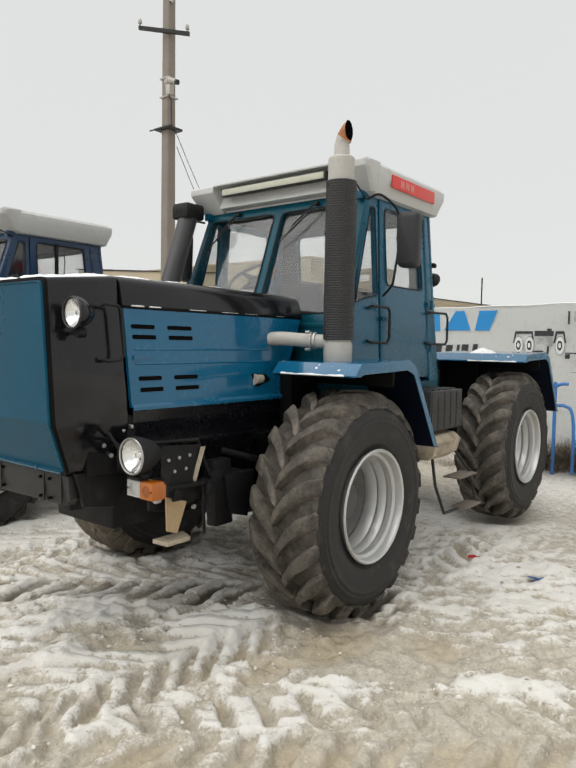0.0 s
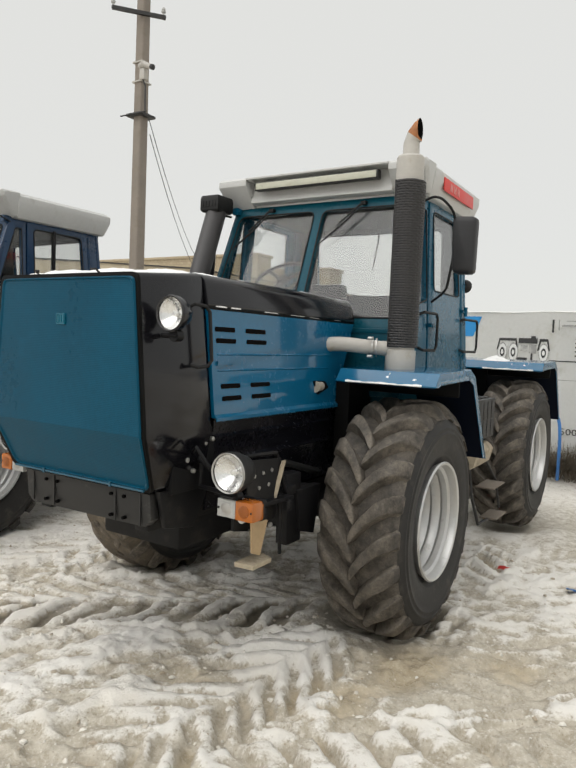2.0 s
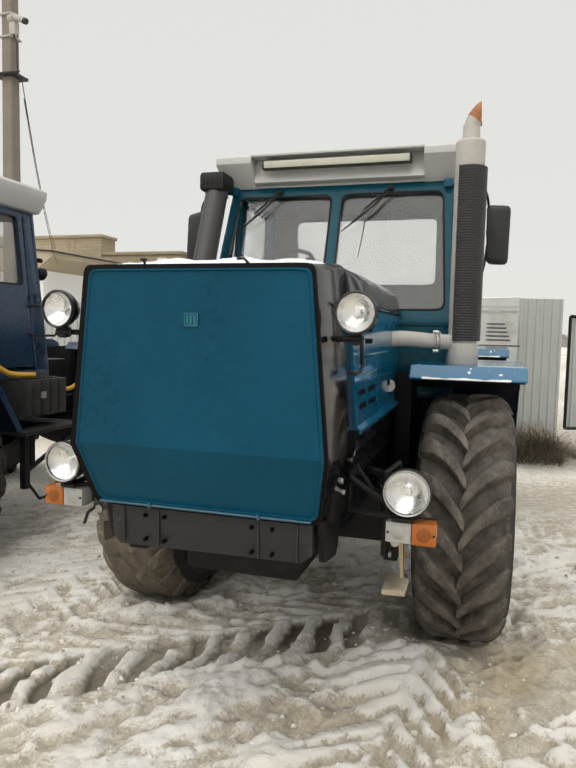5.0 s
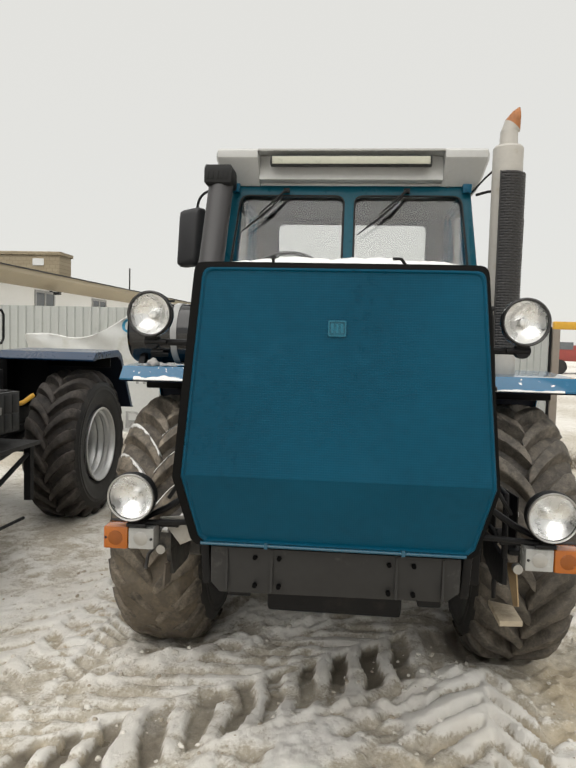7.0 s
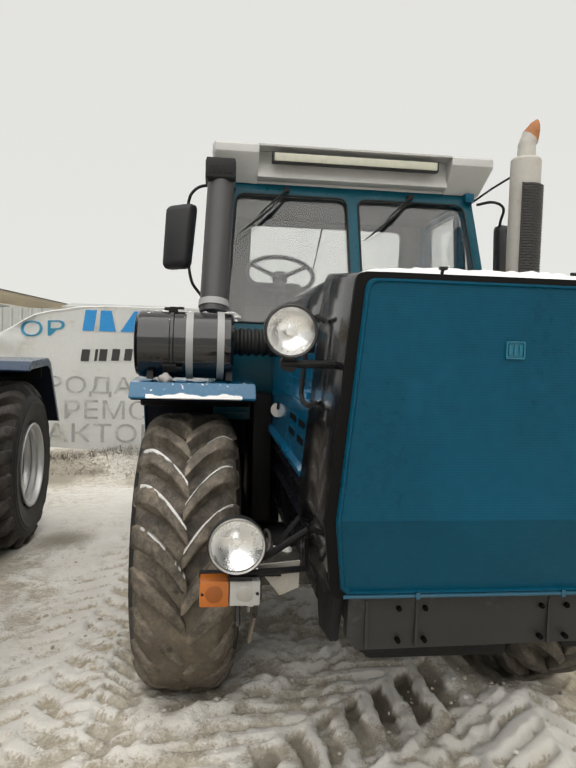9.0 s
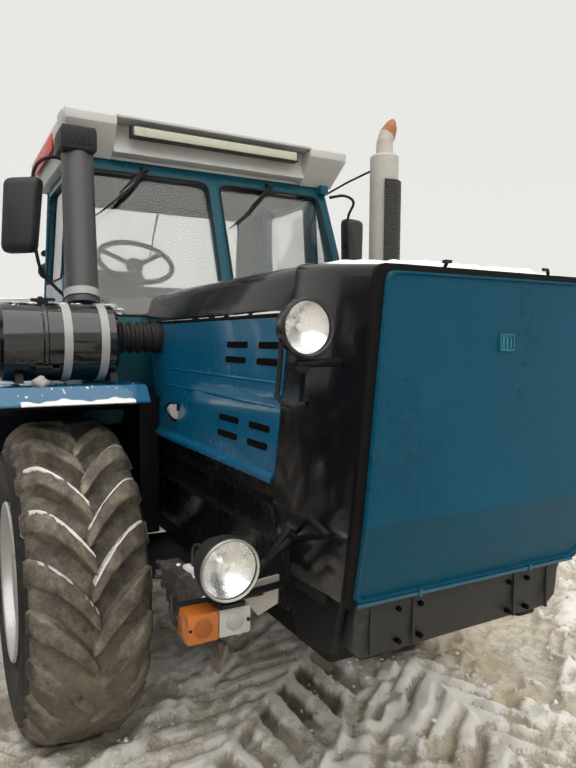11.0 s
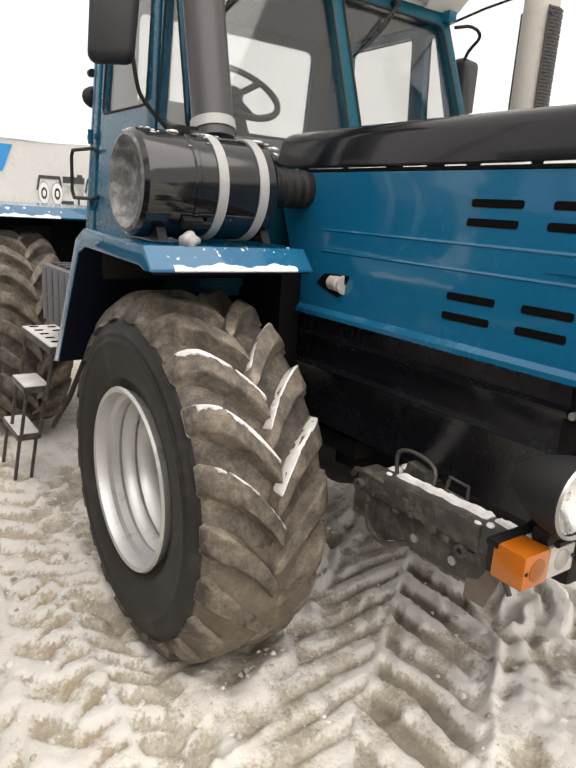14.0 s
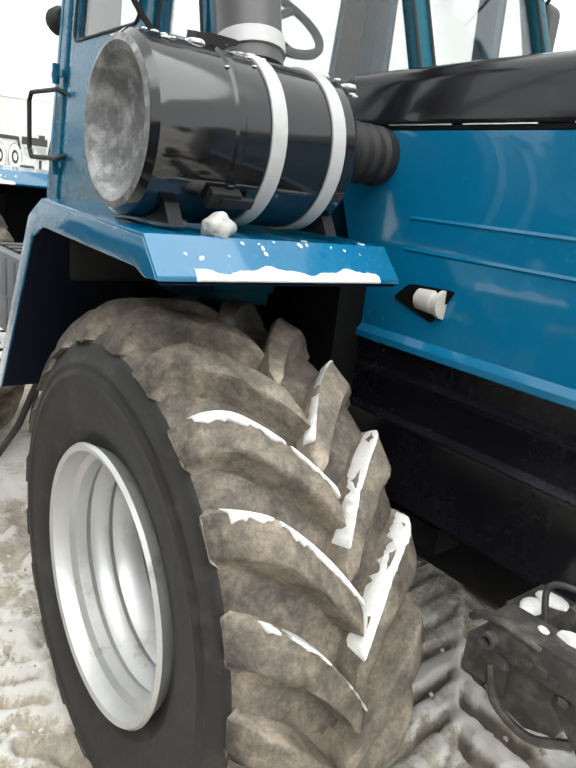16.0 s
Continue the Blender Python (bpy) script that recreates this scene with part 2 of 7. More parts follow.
def grille_material():
    """Teal perforated sheet: rows of small holes."""
    m = paint("perforated_teal_sheet", (0.0, 0.060, 0.108), 0.34, spec=0.16, vary=0.18, bump=0.0, scale=(2.5, 30), dirt=(0.003, 0.072, 0.128), dirt_amount=0.18)
    n, l = m.node_tree.nodes, m.node_tree.links
    b = n["Principled BSDF"]
    tc = n.new("ShaderNodeTexCoord")
    sep = n.new("ShaderNodeSeparateXYZ")
    l.new(tc.outputs["Object"], sep.inputs[0])
    waves = []
    for axis, size in (("Z", 0.0075), ("X", 0.0075)):
        sc = n.new("ShaderNodeMath")
        sc.operation = "MULTIPLY"
        sc.inputs[1].default_value = 2 * math.pi / size
        l.new(sep.outputs[axis], sc.inputs[0])
        si = n.new("ShaderNodeMath")
        si.operation = "SINE"
        l.new(sc.outputs[0], si.inputs[0])
        waves.append(si.outputs[0])
    ad = n.new("ShaderNodeMath")
    ad.operation = "MULTIPLY_ADD"
    ad.inputs[1].default_value = 0.45
    l.new(waves[1], ad.inputs[0])
    l.new(waves[0], ad.inputs[2])
    bp = n.new("ShaderNodeBump")
    bp.inputs["Strength"].default_value, bp.inputs["Distance"].default_value = 0.07, 0.004
    l.new(ad.outputs[0], bp.inputs["Height"])
    l.new(bp.outputs[0], b.inputs["Normal"])
    mr = n.new("ShaderNodeMapRange")
    mr.inputs[1].default_value, mr.inputs[2].default_value, mr.inputs[3].default_value, mr.inputs[4].default_value = 0.5, 1.3, 1.0, 0.72
    l.new(ad.outputs[0], mr.inputs[0])
    src = b.inputs["Base Color"].links[0].from_socket
    vm = n.new("ShaderNodeVectorMath")
    vm.operation = "SCALE"
    l.new(src, vm.inputs[0])
    l.new(mr.outputs[0], vm.inputs["Scale"])
    l.new(vm.outputs[0], b.inputs["Base Color"])
    return m


M_GRILLE = grille_material()


def ground_material():
    """Trampled slush: white snow, grey slush and brown mud by the two masks stored on the sheet."""
    m = bpy.data.materials.new("snow_and_mud")
    m.use_nodes = True
    n, l = m.node_tree.nodes, m.node_tree.links
    b = n["Principled BSDF"]
    tc = n.new("ShaderNodeTexCoord")

    def noise_tex(scale, detail, rough=0.6):
        t = n.new("ShaderNodeTexNoise")
        t.inputs["Scale"].default_value, t.inputs["Detail"].default_value, t.inputs["Roughness"].default_value = scale, detail, rough
        l.new(tc.outputs["Object"], t.inputs["Vector"])
        return t.outputs[0]

    def math_node(op, a, c):
        t = n.new("ShaderNodeMath")
        t.operation = op
        for i, v in enumerate((a, c)):
            if isinstance(v, (int, float)):
                t.inputs[i].default_value = v
            else:
                l.new(v, t.inputs[i])
        return t.outputs[0]

    def mix(f, a, c):
        t = n.new("ShaderNodeMixRGB")
        l.new(f, t.inputs[0])
        for i, v in ((1, a), (2, c)):
            if isinstance(v, tuple):
                t.inputs[i].default_value = (*v, 1)
            else:
                l.new(v, t.inputs[i])
        return t.outputs[0]

    def ranged(v, a, c):
        t = n.new("ShaderNodeMapRange")
        t.inputs[1].default_value, t.inputs[2].default_value = a, c
        l.new(v, t.inputs[0])
        return t.outputs[0]

    snow_at, mud_at, wet_at = n.new("ShaderNodeAttribute"), n.new("ShaderNodeAttribute"), n.new("ShaderNodeAttribute")
    snow_at.attribute_name, mud_at.attribute_name, wet_at.attribute_name = "snow", "mud", "wet"
    fine, mid, coarse = noise_tex(70, 8, 0.7), noise_tex(15, 9, 0.66), noise_tex(2.6, 7)
    slush = mix(ranged(mid, 0.36, 0.62), (0.38, 0.335, 0.26), (0.56, 0.515, 0.43))
    slush = mix(ranged(fine, 0.54, 0.68), slush, (0.66, 0.63, 0.57))
    slush = mix(ranged(fine, 0.44, 0.32), slush, (0.29, 0.245, 0.18))
    mud = mix(ranged(mid, 0.36, 0.62), (0.37, 0.305, 0.205), (0.52, 0.445, 0.325))
    mud = mix(ranged(fine, 0.56, 0.70), mud, (0.64, 0.57, 0.45))
    s = math_node("ADD", snow_at.outputs["Fac"], math_node("MULTIPLY", math_node("SUBTRACT", fine, 0.5), 1.2))
    s = math_node("ADD", s, math_node("MULTIPLY", math_node("SUBTRACT", mid, 0.5), 0.9))
    d = math_node("ADD", mud_at.outputs["Fac"], math_node("MULTIPLY", math_node("SUBTRACT", mid, 0.5), 1.0))
    white = mix(ranged(coarse, 0.3, 0.7), (0.69, 0.655, 0.59), (0.80, 0.78, 0.735))
    col = mix(ranged(d, 0.35, 0.80), slush, mud)
    col = mix(ranged(s, 0.38, 0.76), col, white)
    wetness = math_node("ADD", wet_at.outputs["Fac"], math_node("MULTIPLY", math_node("SUBTRACT", mid, 0.5), 0.7))
    col = mix(ranged(wetness, 0.28, 0.75), col, (0.165, 0.142, 0.108))
    l.new(col, b.inputs["Base Color"])
    r = n.new("ShaderNodeMapRange")
    r.inputs[3].default_value, r.inputs[4].default_value = 0.70, 0.24
    l.new(ranged(d, 0.4, 0.9), r.inputs[0])
    l.new(r.outputs[0], b.inputs["Roughness"])
    bp = n.new("ShaderNodeBump")
    bp.inputs["Strength"].default_value, bp.inputs["Distance"].default_value = 0.55, 0.03
    l.new(math_node("ADD", math_node("MULTIPLY", mid, 0.8), math_node("MULTIPLY", fine, 0.75)), bp.inputs["Height"])
    l.new(bp.outputs[0], b.inputs["Normal"])
    return m


M_GROUND = ground_material()


# ---------- building helpers ----------
ORG = Vector((0, 0, 0))


def thing(name, base, label, category, group="", kind=""):
    """An empty at the base of a thing; part() places meshes under it in world axes."""
    global ORG
    ORG = Vector(base)
    ob = new(name)
    ob.empty_display_size = 0.1
    ob.location = base
    return tagged(ob, label, category, group, kind)


def finish(bm, material, sharp=35, bevel=0.0):
    me = bpy.data.meshes.new("mesh")
    bmesh.ops.recalc_face_normals(bm, faces=bm.faces)
    if bevel:
        edges = [e for e in bm.edges if len(e.link_faces) == 2 and e.calc_face_angle(0) > radians(40)]
        bmesh.ops.bevel(bm, geom=edges, offset=bevel, segments=2, profile=0.6, affect="EDGES", clamp_overlap=True)
    bm.to_mesh(me)
    bm.free()
    me.shade_smooth()
    me.set_sharp_from_angle(angle=radians(sharp))
    for x in material if isinstance(material, (list, tuple)) else (material,):
        me.materials.append(x)
    return me


def part(name, bm, material, parent, label="", sharp=35, bevel=0.0, loc=None, kind=""):
    """Links a bmesh as one mesh under a thing or a part. With loc, the mesh is already about that point."""
    if loc is None:
        bmesh.ops.translate(bm, vec=-ORG, verts=bm.verts)
    ob = new(name, finish(bm, material, sharp, bevel))
    ob.parent = parent
    if loc is not None:
        ob.location = Vector(loc) - ORG
    if label:
        tagged(ob, label, kind=kind)
    return ob


def solid(name, bm, material, label, category, kind="", group="", sharp=35, bevel=0.0):
    """A thing that is one mesh, in world coordinates."""
    return tagged(new(name, finish(bm, material, sharp, bevel)), label, category, group, kind)


def box(bm, lo, hi, m=None):
    lo, hi = Vector(lo), Vector(hi)
    mat = Matrix.Translation((lo + hi) / 2) @ Matrix.Diagonal((*(hi - lo), 1))
    return bmesh.ops.create_cube(bm, size=1, matrix=(m or Matrix()) @ mat)["verts"]


def frame_of(d):
    d = d.normalized()
    u = d.cross(Vector((0, 0, 1)))
    if u.length < 1e-4:
        u = Vector((1, 0, 0))
    u.normalize()
    return u, d.cross(u).normalized()


def rings(bm, loops, closed=True, cap=True):
    """Skin between loops of equal count."""
    vs = [[bm.verts.new(p) for p in lp] for lp in loops]
    k = len(vs[0])
    for a, b in zip(vs, vs[1:]):
        for i in range(k if closed else k - 1):
            j = (i + 1) % k
            bm.faces.new((a[i], a[j], b[j], b[i]))
    if cap and closed:
        bm.faces.new(vs[0][::-1])
        bm.faces.new(vs[-1])
    return vs


def cyl(bm, p0, p1, r0, r1=None, n=20, cap=True):
    p0, p1 = Vector(p0), Vector(p1)
    u, v = frame_of(p1 - p0)
    rings(bm, [[p + (u * math.cos(a) + v * math.sin(a)) * r for a in [2 * math.pi * i / n for i in range(n)]]
               for p, r in ((p0, r0), (p1, r0 if r1 is None else r1))], cap=cap)


def tube(bm, pts, r, n=8, closed=False):
    """A round bar along a polyline."""
    pts = [Vector(p) for p in pts]
    k = len(pts)
    loops, u = [], None
    for i, p in enumerate(pts):
        a = pts[i - 1] if i else (pts[-1] if closed else p)
        b = pts[(i + 1) % k] if i < k - 1 or closed else p
        d = (b - a).normalized()
        if u is None:
            u, v = frame_of(d)
        u = (u - d * u.dot(d)).normalized()
        v = d.cross(u)
        rad = r[i] if isinstance(r, (list, tuple)) else r
        loops.append([p + (u * math.cos(2 * math.pi * j / n) + v * math.sin(2 * math.pi * j / n)) * rad for j in range(n)])
    if closed:
        loops.append(loops[0])
    rings(bm, loops, cap=not closed)
    if closed:
        bmesh.ops.remove_doubles(bm, verts=bm.verts, dist=1e-5)


def curve_pts(ctrl, n=6):
    """Points of a smooth line through ctrl."""
    c = [Vector(p) for p in ctrl]
    c = [2 * c[0] - c[1], *c, 2 * c[-1] - c[-2]]
    out = []
    for i in range(1, len(c) - 2):
        for j in range(n):
            t = j / n
            out.append(0.5 * (2 * c[i] + (c[i + 1] - c[i - 1]) * t + (2 * c[i - 1] - 5 * c[i] + 4 * c[i + 1] - c[i + 2]) * t * t
                              + (3 * c[i] - c[i - 1] - 3 * c[i + 1] + c[i + 2]) * t ** 3))
    out.append(c[-2])
    return out


def revolve(bm, prof, o, axis, n=32, closed=False):
    """prof: (radius, along) pairs, turned about the axis through o."""
    o, d = Vector(o), Vector(axis).normalized()
    u, v = frame_of(d)
    loops = [[o + d * a + (u * math.cos(2 * math.pi * i / n) + v * math.sin(2 * math.pi * i / n)) * r for i in range(n)] for r, a in prof]
    if closed:
        loops.append(loops[0])
    rings(bm, loops, cap=False)
    bmesh.ops.remove_doubles(bm, verts=bm.verts, dist=1e-6)


def prism(bm, pts, vec):
    """A flat polygon pushed along vec."""
    rings(bm, [[Vector(p) for p in pts], [Vector(p) + Vector(vec) for p in pts]])


def rounded(corners, rad, k=4):
    """Four corners with rounded ends, as a loop."""
    c = [Vector(p) for p in corners]
    out = []
    for i in range(4):
        p, a, b = c[i], c[i - 1], c[(i + 1) % 4]
        da, db = (a - p).normalized() * rad, (b - p).normalized() * rad
        for j in range(k + 1):
            t = j / k
            out.append((p + da) * (1 - t) ** 2 + p * 2 * t * (1 - t) + (p + db) * t * t)
    return out


def plate(bm, outer, inner, vec):
    """A plate with one opening: outer and inner loops of equal count, thickness vec."""
    vec = Vector(vec)
    o0, i0 = [Vector(p) for p in outer], [Vector(p) for p in inner]
    rings(bm, [o0, i0, [p + vec for p in i0], [p + vec for p in o0], o0], cap=False)
    bmesh.ops.remove_doubles(bm, verts=bm.verts, dist=1e-6)


def sheet(bm, prof, width, thick):
    """A bent strip: a polyline of 3D points, pushed along width, with a thickness (vector)."""
    p, w, t = [Vector(q) for q in prof], Vector(width), Vector(thick)
    loop = p + [q + t for q in reversed(p)]
    k = len(p)
    a, b = [bm.verts.new(q) for q in loop], [bm.verts.new(q + w) for q in loop]
    m = len(loop)
    for i in range(m):
        j = (i + 1) % m
        bm.faces.new((a[i], a[j], b[j], b[i]))
    for i in range(k - 1):
        bm.faces.new((a[i], a[i + 1], a[m - 2 - i], a[m - 1 - i]))
        bm.faces.new((b[i], b[m - 1 - i], b[m - 2 - i], b[i + 1]))


def lettering(body, size):
    """The mesh of a line of built-in letters, 2 mm thick, in the xy plane."""
    cu = bpy.data.curves.new("words", "FONT")
    cu.body, cu.size, cu.extrude, cu.resolution_u = body, size, 0.001, 3
    tmp = new("words", cu)
    dg = bpy.context.evaluated_depsgraph_get()
    me = bpy.data.meshes.new_from_object(tmp.evaluated_get(dg))
    bpy.data.objects.remove(tmp)
    bpy.data.curves.remove(cu)
    return me


# ---------- value noise for the terrain ----------
def lattice(x, y, size, seed):
    rs = np.random.RandomState(seed)
    g = rs.rand(256, 256)
    u, v = x / size, y / size
    i, j = np.floor(u).astype(int), np.floor(v).astype(int)
    fu, fv = u - i, v - j
    fu, fv = fu * fu * (3 - 2 * fu), fv * fv * (3 - 2 * fv)
    a, b, c, d = g[i % 256, j % 256], g[(i + 1) % 256, j % 256], g[i % 256, (j + 1) % 256], g[(i + 1) % 256, (j + 1) % 256]
    return (a * (1 - fu) + b * fu) * (1 - fv) + (c * (1 - fu) + d * fu) * fv - 0.5


def graded(lo, hi, step, far, grow=1.16):
    """Even steps from lo to hi, then wider and wider ones out to the distance far on both sides."""
    mid = list(np.arange(lo, hi, step))
    up, s, p = [], step, hi
    while p < far:
        up.append(p)
        s *= grow
        p += s
    dn, s, p = [], step, lo
    while p > -far:
        s *= grow
        p -= s
        dn.append(p)
    return np.array(dn[::-1] + mid + up)


# tracks: start, end, half width, lug pitch, depth, slant of the arms on either side, wetness of the grooves
TRACKS = [((-3.2, 0.75), (1.6, 4.6), 0.28, 0.20, 0.048, 0.45, 0.6, 0.0), ((-2.68, 0.55), (-2.30, 3.15), 0.26, 0.165, 0.030, 1.1, 1.1, 0.0),
          ((-4.75, 2.2), (-4.35, 6.0), 0.25, 0.20, 0.020, 0.8, 0.8, 0.0), ((-2.13, 4.1), (-2.13, 5.4), 0.27, 0.20, 0.040, 0.8, 0.8, 0.2), ((-1.2, 4.0), (0.9, 7.4), 0.26, 0.2, 0.04, 0.8, 0.8, 0.0),
          ((-4.1, 2.7), (-4.9, 0.2), 0.26, 0.20, 0.030, 0.8, 0.8, 0.0), ((-4.42, 2.3), (-4.36, 4.2), 0.16, 0.11, 0.030, 0.5, 0.5, 0.1), ((-5.2, 1.35), (-1.9, 3.9), 0.31, 0.195, 0.036, 1.35, 0.75, 1.0)]
PITS = [(-2.18, 3.3), (-3.99, 3.3), (-2.18, 6.1), (-3.99, 6.1)]
MUD = [(-1.93, 2.75, 0.22), (-1.90, 3.0, 0.24), (-2.06, 2.2, 0.20), (-2.05, 2.45, 0.17), (-2.78, 2.15, 0.24), (-1.45, 3.2, 0.22), (-0.5, 2.3, 0.25), (-0.4, 9.4, 0.9), (0.5, 4.4, 0.4), (-0.9, 2.35, 0.3), (-1.35, 1.9, 0.25), (-1.9, 1.5, 0.25), (-0.3, 3.0, 0.35)]


def terrain(x, y):
    """Height, snow, mud and wetness of the yard at arrays x, y."""
    x, y = x + 0.0, y + 0.0
    near = 1 / (1 + ((x + 3) ** 2 + (y - 3) ** 2) / 90)
    lump = lattice(x + 40, y + 40, 0.24, 3)
    along, across = 0.80 * x + 0.60 * y, -0.60 * x + 0.80 * y
    streak = 1 - 2 * np.abs(lattice(along * 0.28 + 40 + 0.1 * lump, across + 40 + 0.12 * lump, 0.075, 4)) * 2
    crease = 1 - 4 * np.abs(lattice(x + 40 + 0.08 * lump, y + 40 - 0.08 * lump, 0.13, 12))
    grit = lattice(x + 40, y + 40, 0.045, 11) + 0.6 * lattice(x + 40, y + 40, 0.022, 13)
    rough = 0.5 * streak + 0.4 * crease - 0.25
    # the fine relief dies out where the sheet grows coarse
    out = np.maximum(np.maximum(-5.6 - x, x - 0.3), np.maximum(0.5 - y, y - 4.7))
    close = np.clip(1 - out / 1.6, 0, 1)
    lump, rough, grit = lump * close, rough * close, grit * close
    h = 0.02 + 0.05 * lattice(x + 40, y + 40, 1.9, 1) + 0.045 * lattice(x + 40, y + 40, 0.62, 2) * near
    h = h + near * (0.036 * lump + 0.030 * rough + 0.022 * grit)
    broad = lattice(x + 40, y + 40, 1.3, 5)
    snow = 0.52 + 0.6 * broad + 0.75 * lump + 0.80 * rough + 0.5 * grit
    mud = 0.10 + 0.6 * lattice(x + 40, y + 40, 1.7, 6)
    wet = 0 * x
    for (ax, ay), (bx, by), half, pitch, depth, left, right, damp in TRACKS:
        dx, dy = bx - ax, by - ay
        ln = math.hypot(dx, dy)
        dx, dy = dx / ln, dy / ln
        s = (x - ax) * dx + (y - ay) * dy
        w = -(x - ax) * dy + (y - ay) * dx + 0.05 * lattice(x + 40, y + 40, 0.9, 7)
        ends = np.clip(s / 0.3, 0, 1) * np.clip((ln - s) / 0.3, 0, 1)
        half = np.where(w < 0, half * (1.35 if damp > 0.9 else 1.0), half)
        inside = np.clip((half - np.abs(w) + 0.05 * lump) / (0.09 if damp > 0.9 else 0.04), 0, 1) * ends
        slant = np.where(w > 0, left, right)
        ph = (s + slant * np.abs(w) + 0.03 * rough + 0.07 * lump + 0.10 * lattice(x + 40, y + 40, 0.5, 14)) / pitch + np.where(w > 0, 0.5, 0.0)
        wave = np.abs((ph % 1) - 0.5) * 2
        lug = np.clip((wave - np.where(w > 0, 0.52, 0.36)) / 0.22, 0, 1) * np.clip((np.abs(w) - 0.008) / 0.015, 0, 1)
        wear = np.clip(0.85 + 1.7 * lattice(x + 40, y + 40, 0.5, 8), 0.15, 1.15)
        calm = 1 - 0.62 * inside
        h = 0.02 + (h - 0.02) * calm - inside * wear * depth * lug + inside * wear * 0.016 * (1 - lug)
        ridge = np.exp(-((np.abs(w) - half - 0.07) / 0.075) ** 2) * ends
        h = h + (0.15 * depth + 0.014) * ridge * (0.8 + lump * 2.0 + rough)
        snow = snow * (1 - 0.3 * inside) + inside * wear * np.where(lug > 0.5, -0.30, 0.40) + 0.22 * ridge
        mud = mud + inside * wear * lug * 0.5
        wet = wet + inside * wear * lug * damp * np.where(w > 0, 0.6, 1.0)
    for px, py in PITS:
        d = np.hypot((x - px) / 0.34, (y - py) / 0.34)
        h = h - 0.05 * np.exp(-d * d) + 0.03 * np.exp(-((d - 1.35) / 0.35) ** 2)
        snow = snow - 0.4 * np.exp(-(d / 1.1) ** 2)
        mud = mud + 0.3 * np.exp(-(d / 1.1) ** 2)
        wet = wet + 0.6 * np.exp(-(d / 0.95) ** 2)
    for px, py, r in MUD:
        g = np.exp(-((x - px) ** 2 + (y - py) ** 2) / (r * r))
        mud = mud + 0.75 * g
        snow = snow - 0.6 * g
        h = h - 0.012 * g
    pile = np.exp(-(((x + 2.95) / 0.5) ** 2 + ((y - 1.9) / 0.35) ** 2))
    h = h + 0.06 * pile * (0.6 + 1.4 * lump)
    heap = np.exp(-(((x + 2.45) / 0.42) ** 2 + ((y - 2.55) / 0.30) ** 2))
    h = h + 0.05 * heap * (0.6 + 1.4 * lump)
    # snow patches; they also put changes of exposure into the ground colour
    snow = snow + 0.15 * pile + 0.55 * heap - 0.48 * np.exp(-(((x + 2.9) / 0.9) ** 2 + ((y - 1.35) / 0.55) ** 2)) - 0.30 * np.exp(-(((x + 0.9) / 0.9) ** 2 + ((y - 2.5) / 0.9) ** 2))
    snow = snow - 0.55 * np.exp(-(((x + 5.7) / 0.7) ** 2 + ((y - 4.7) / 0.9) ** 2))
    left = np.clip((-4.3 - x) / 0.4, 0, 1) * np.clip((y - 1.6 + 1.2 * broad) / 1.1, 0, 1) * np.clip((x + 7.2 + 1.5 * broad) / 1.6, 0, 1) * np.clip((8.0 - y) / 1.5, 0, 1)
    snow = snow + 0.45 * left
    snow = snow * (1 - 0.55 * left) + 0.55 * left * 0.66
    h = 0.02 + (h - 0.02) * (1 - 0.45 * left)
    # dark churned slush where the other tractor drove in
    churn = np.exp(-(((x + 5.35) / 0.55) ** 2 + ((y - 5.6) / 1.1) ** 2)) * (0.55 + 1.6 * lattice(x + 40, y + 40, 0.5, 15))
    foot = np.exp(-((y - 8.05) / 0.35) ** 2) * np.clip((-3.6 - x) / 0.6, 0, 1) * np.clip(0.5 + 2.2 * lattice(x + 40, y + 40, 0.33, 16), 0, 1)
    wet = wet + 0.75 * np.clip(churn, 0, 1) + 0.9 * foot
    snow = snow - 0.5 * np.clip(churn, 0, 1) - 0.8 * foot
    wet = wet * 0.82
    bank = np.exp(-((y - 8.9) / 0.55) ** 2) * np.clip((-0.6 - x) / 0.7, 0, 1) * np.clip((x + 12) / 1, 0, 1)
    h = h + bank * (0.16 + 0.25 * lattice(x + 40, y + 40, 0.7, 9))
    far = np.clip((np.hypot(x + 3, y - 3) - 12) / 20, 0, 1)
    snow = snow * (1 - far) + far * (0.75 + 0.5 * lattice(x * 0.2 + 40, y * 0.2 + 40, 1.5, 10))
    mud = mud * (1 - far)
    return h, snow, mud, wet


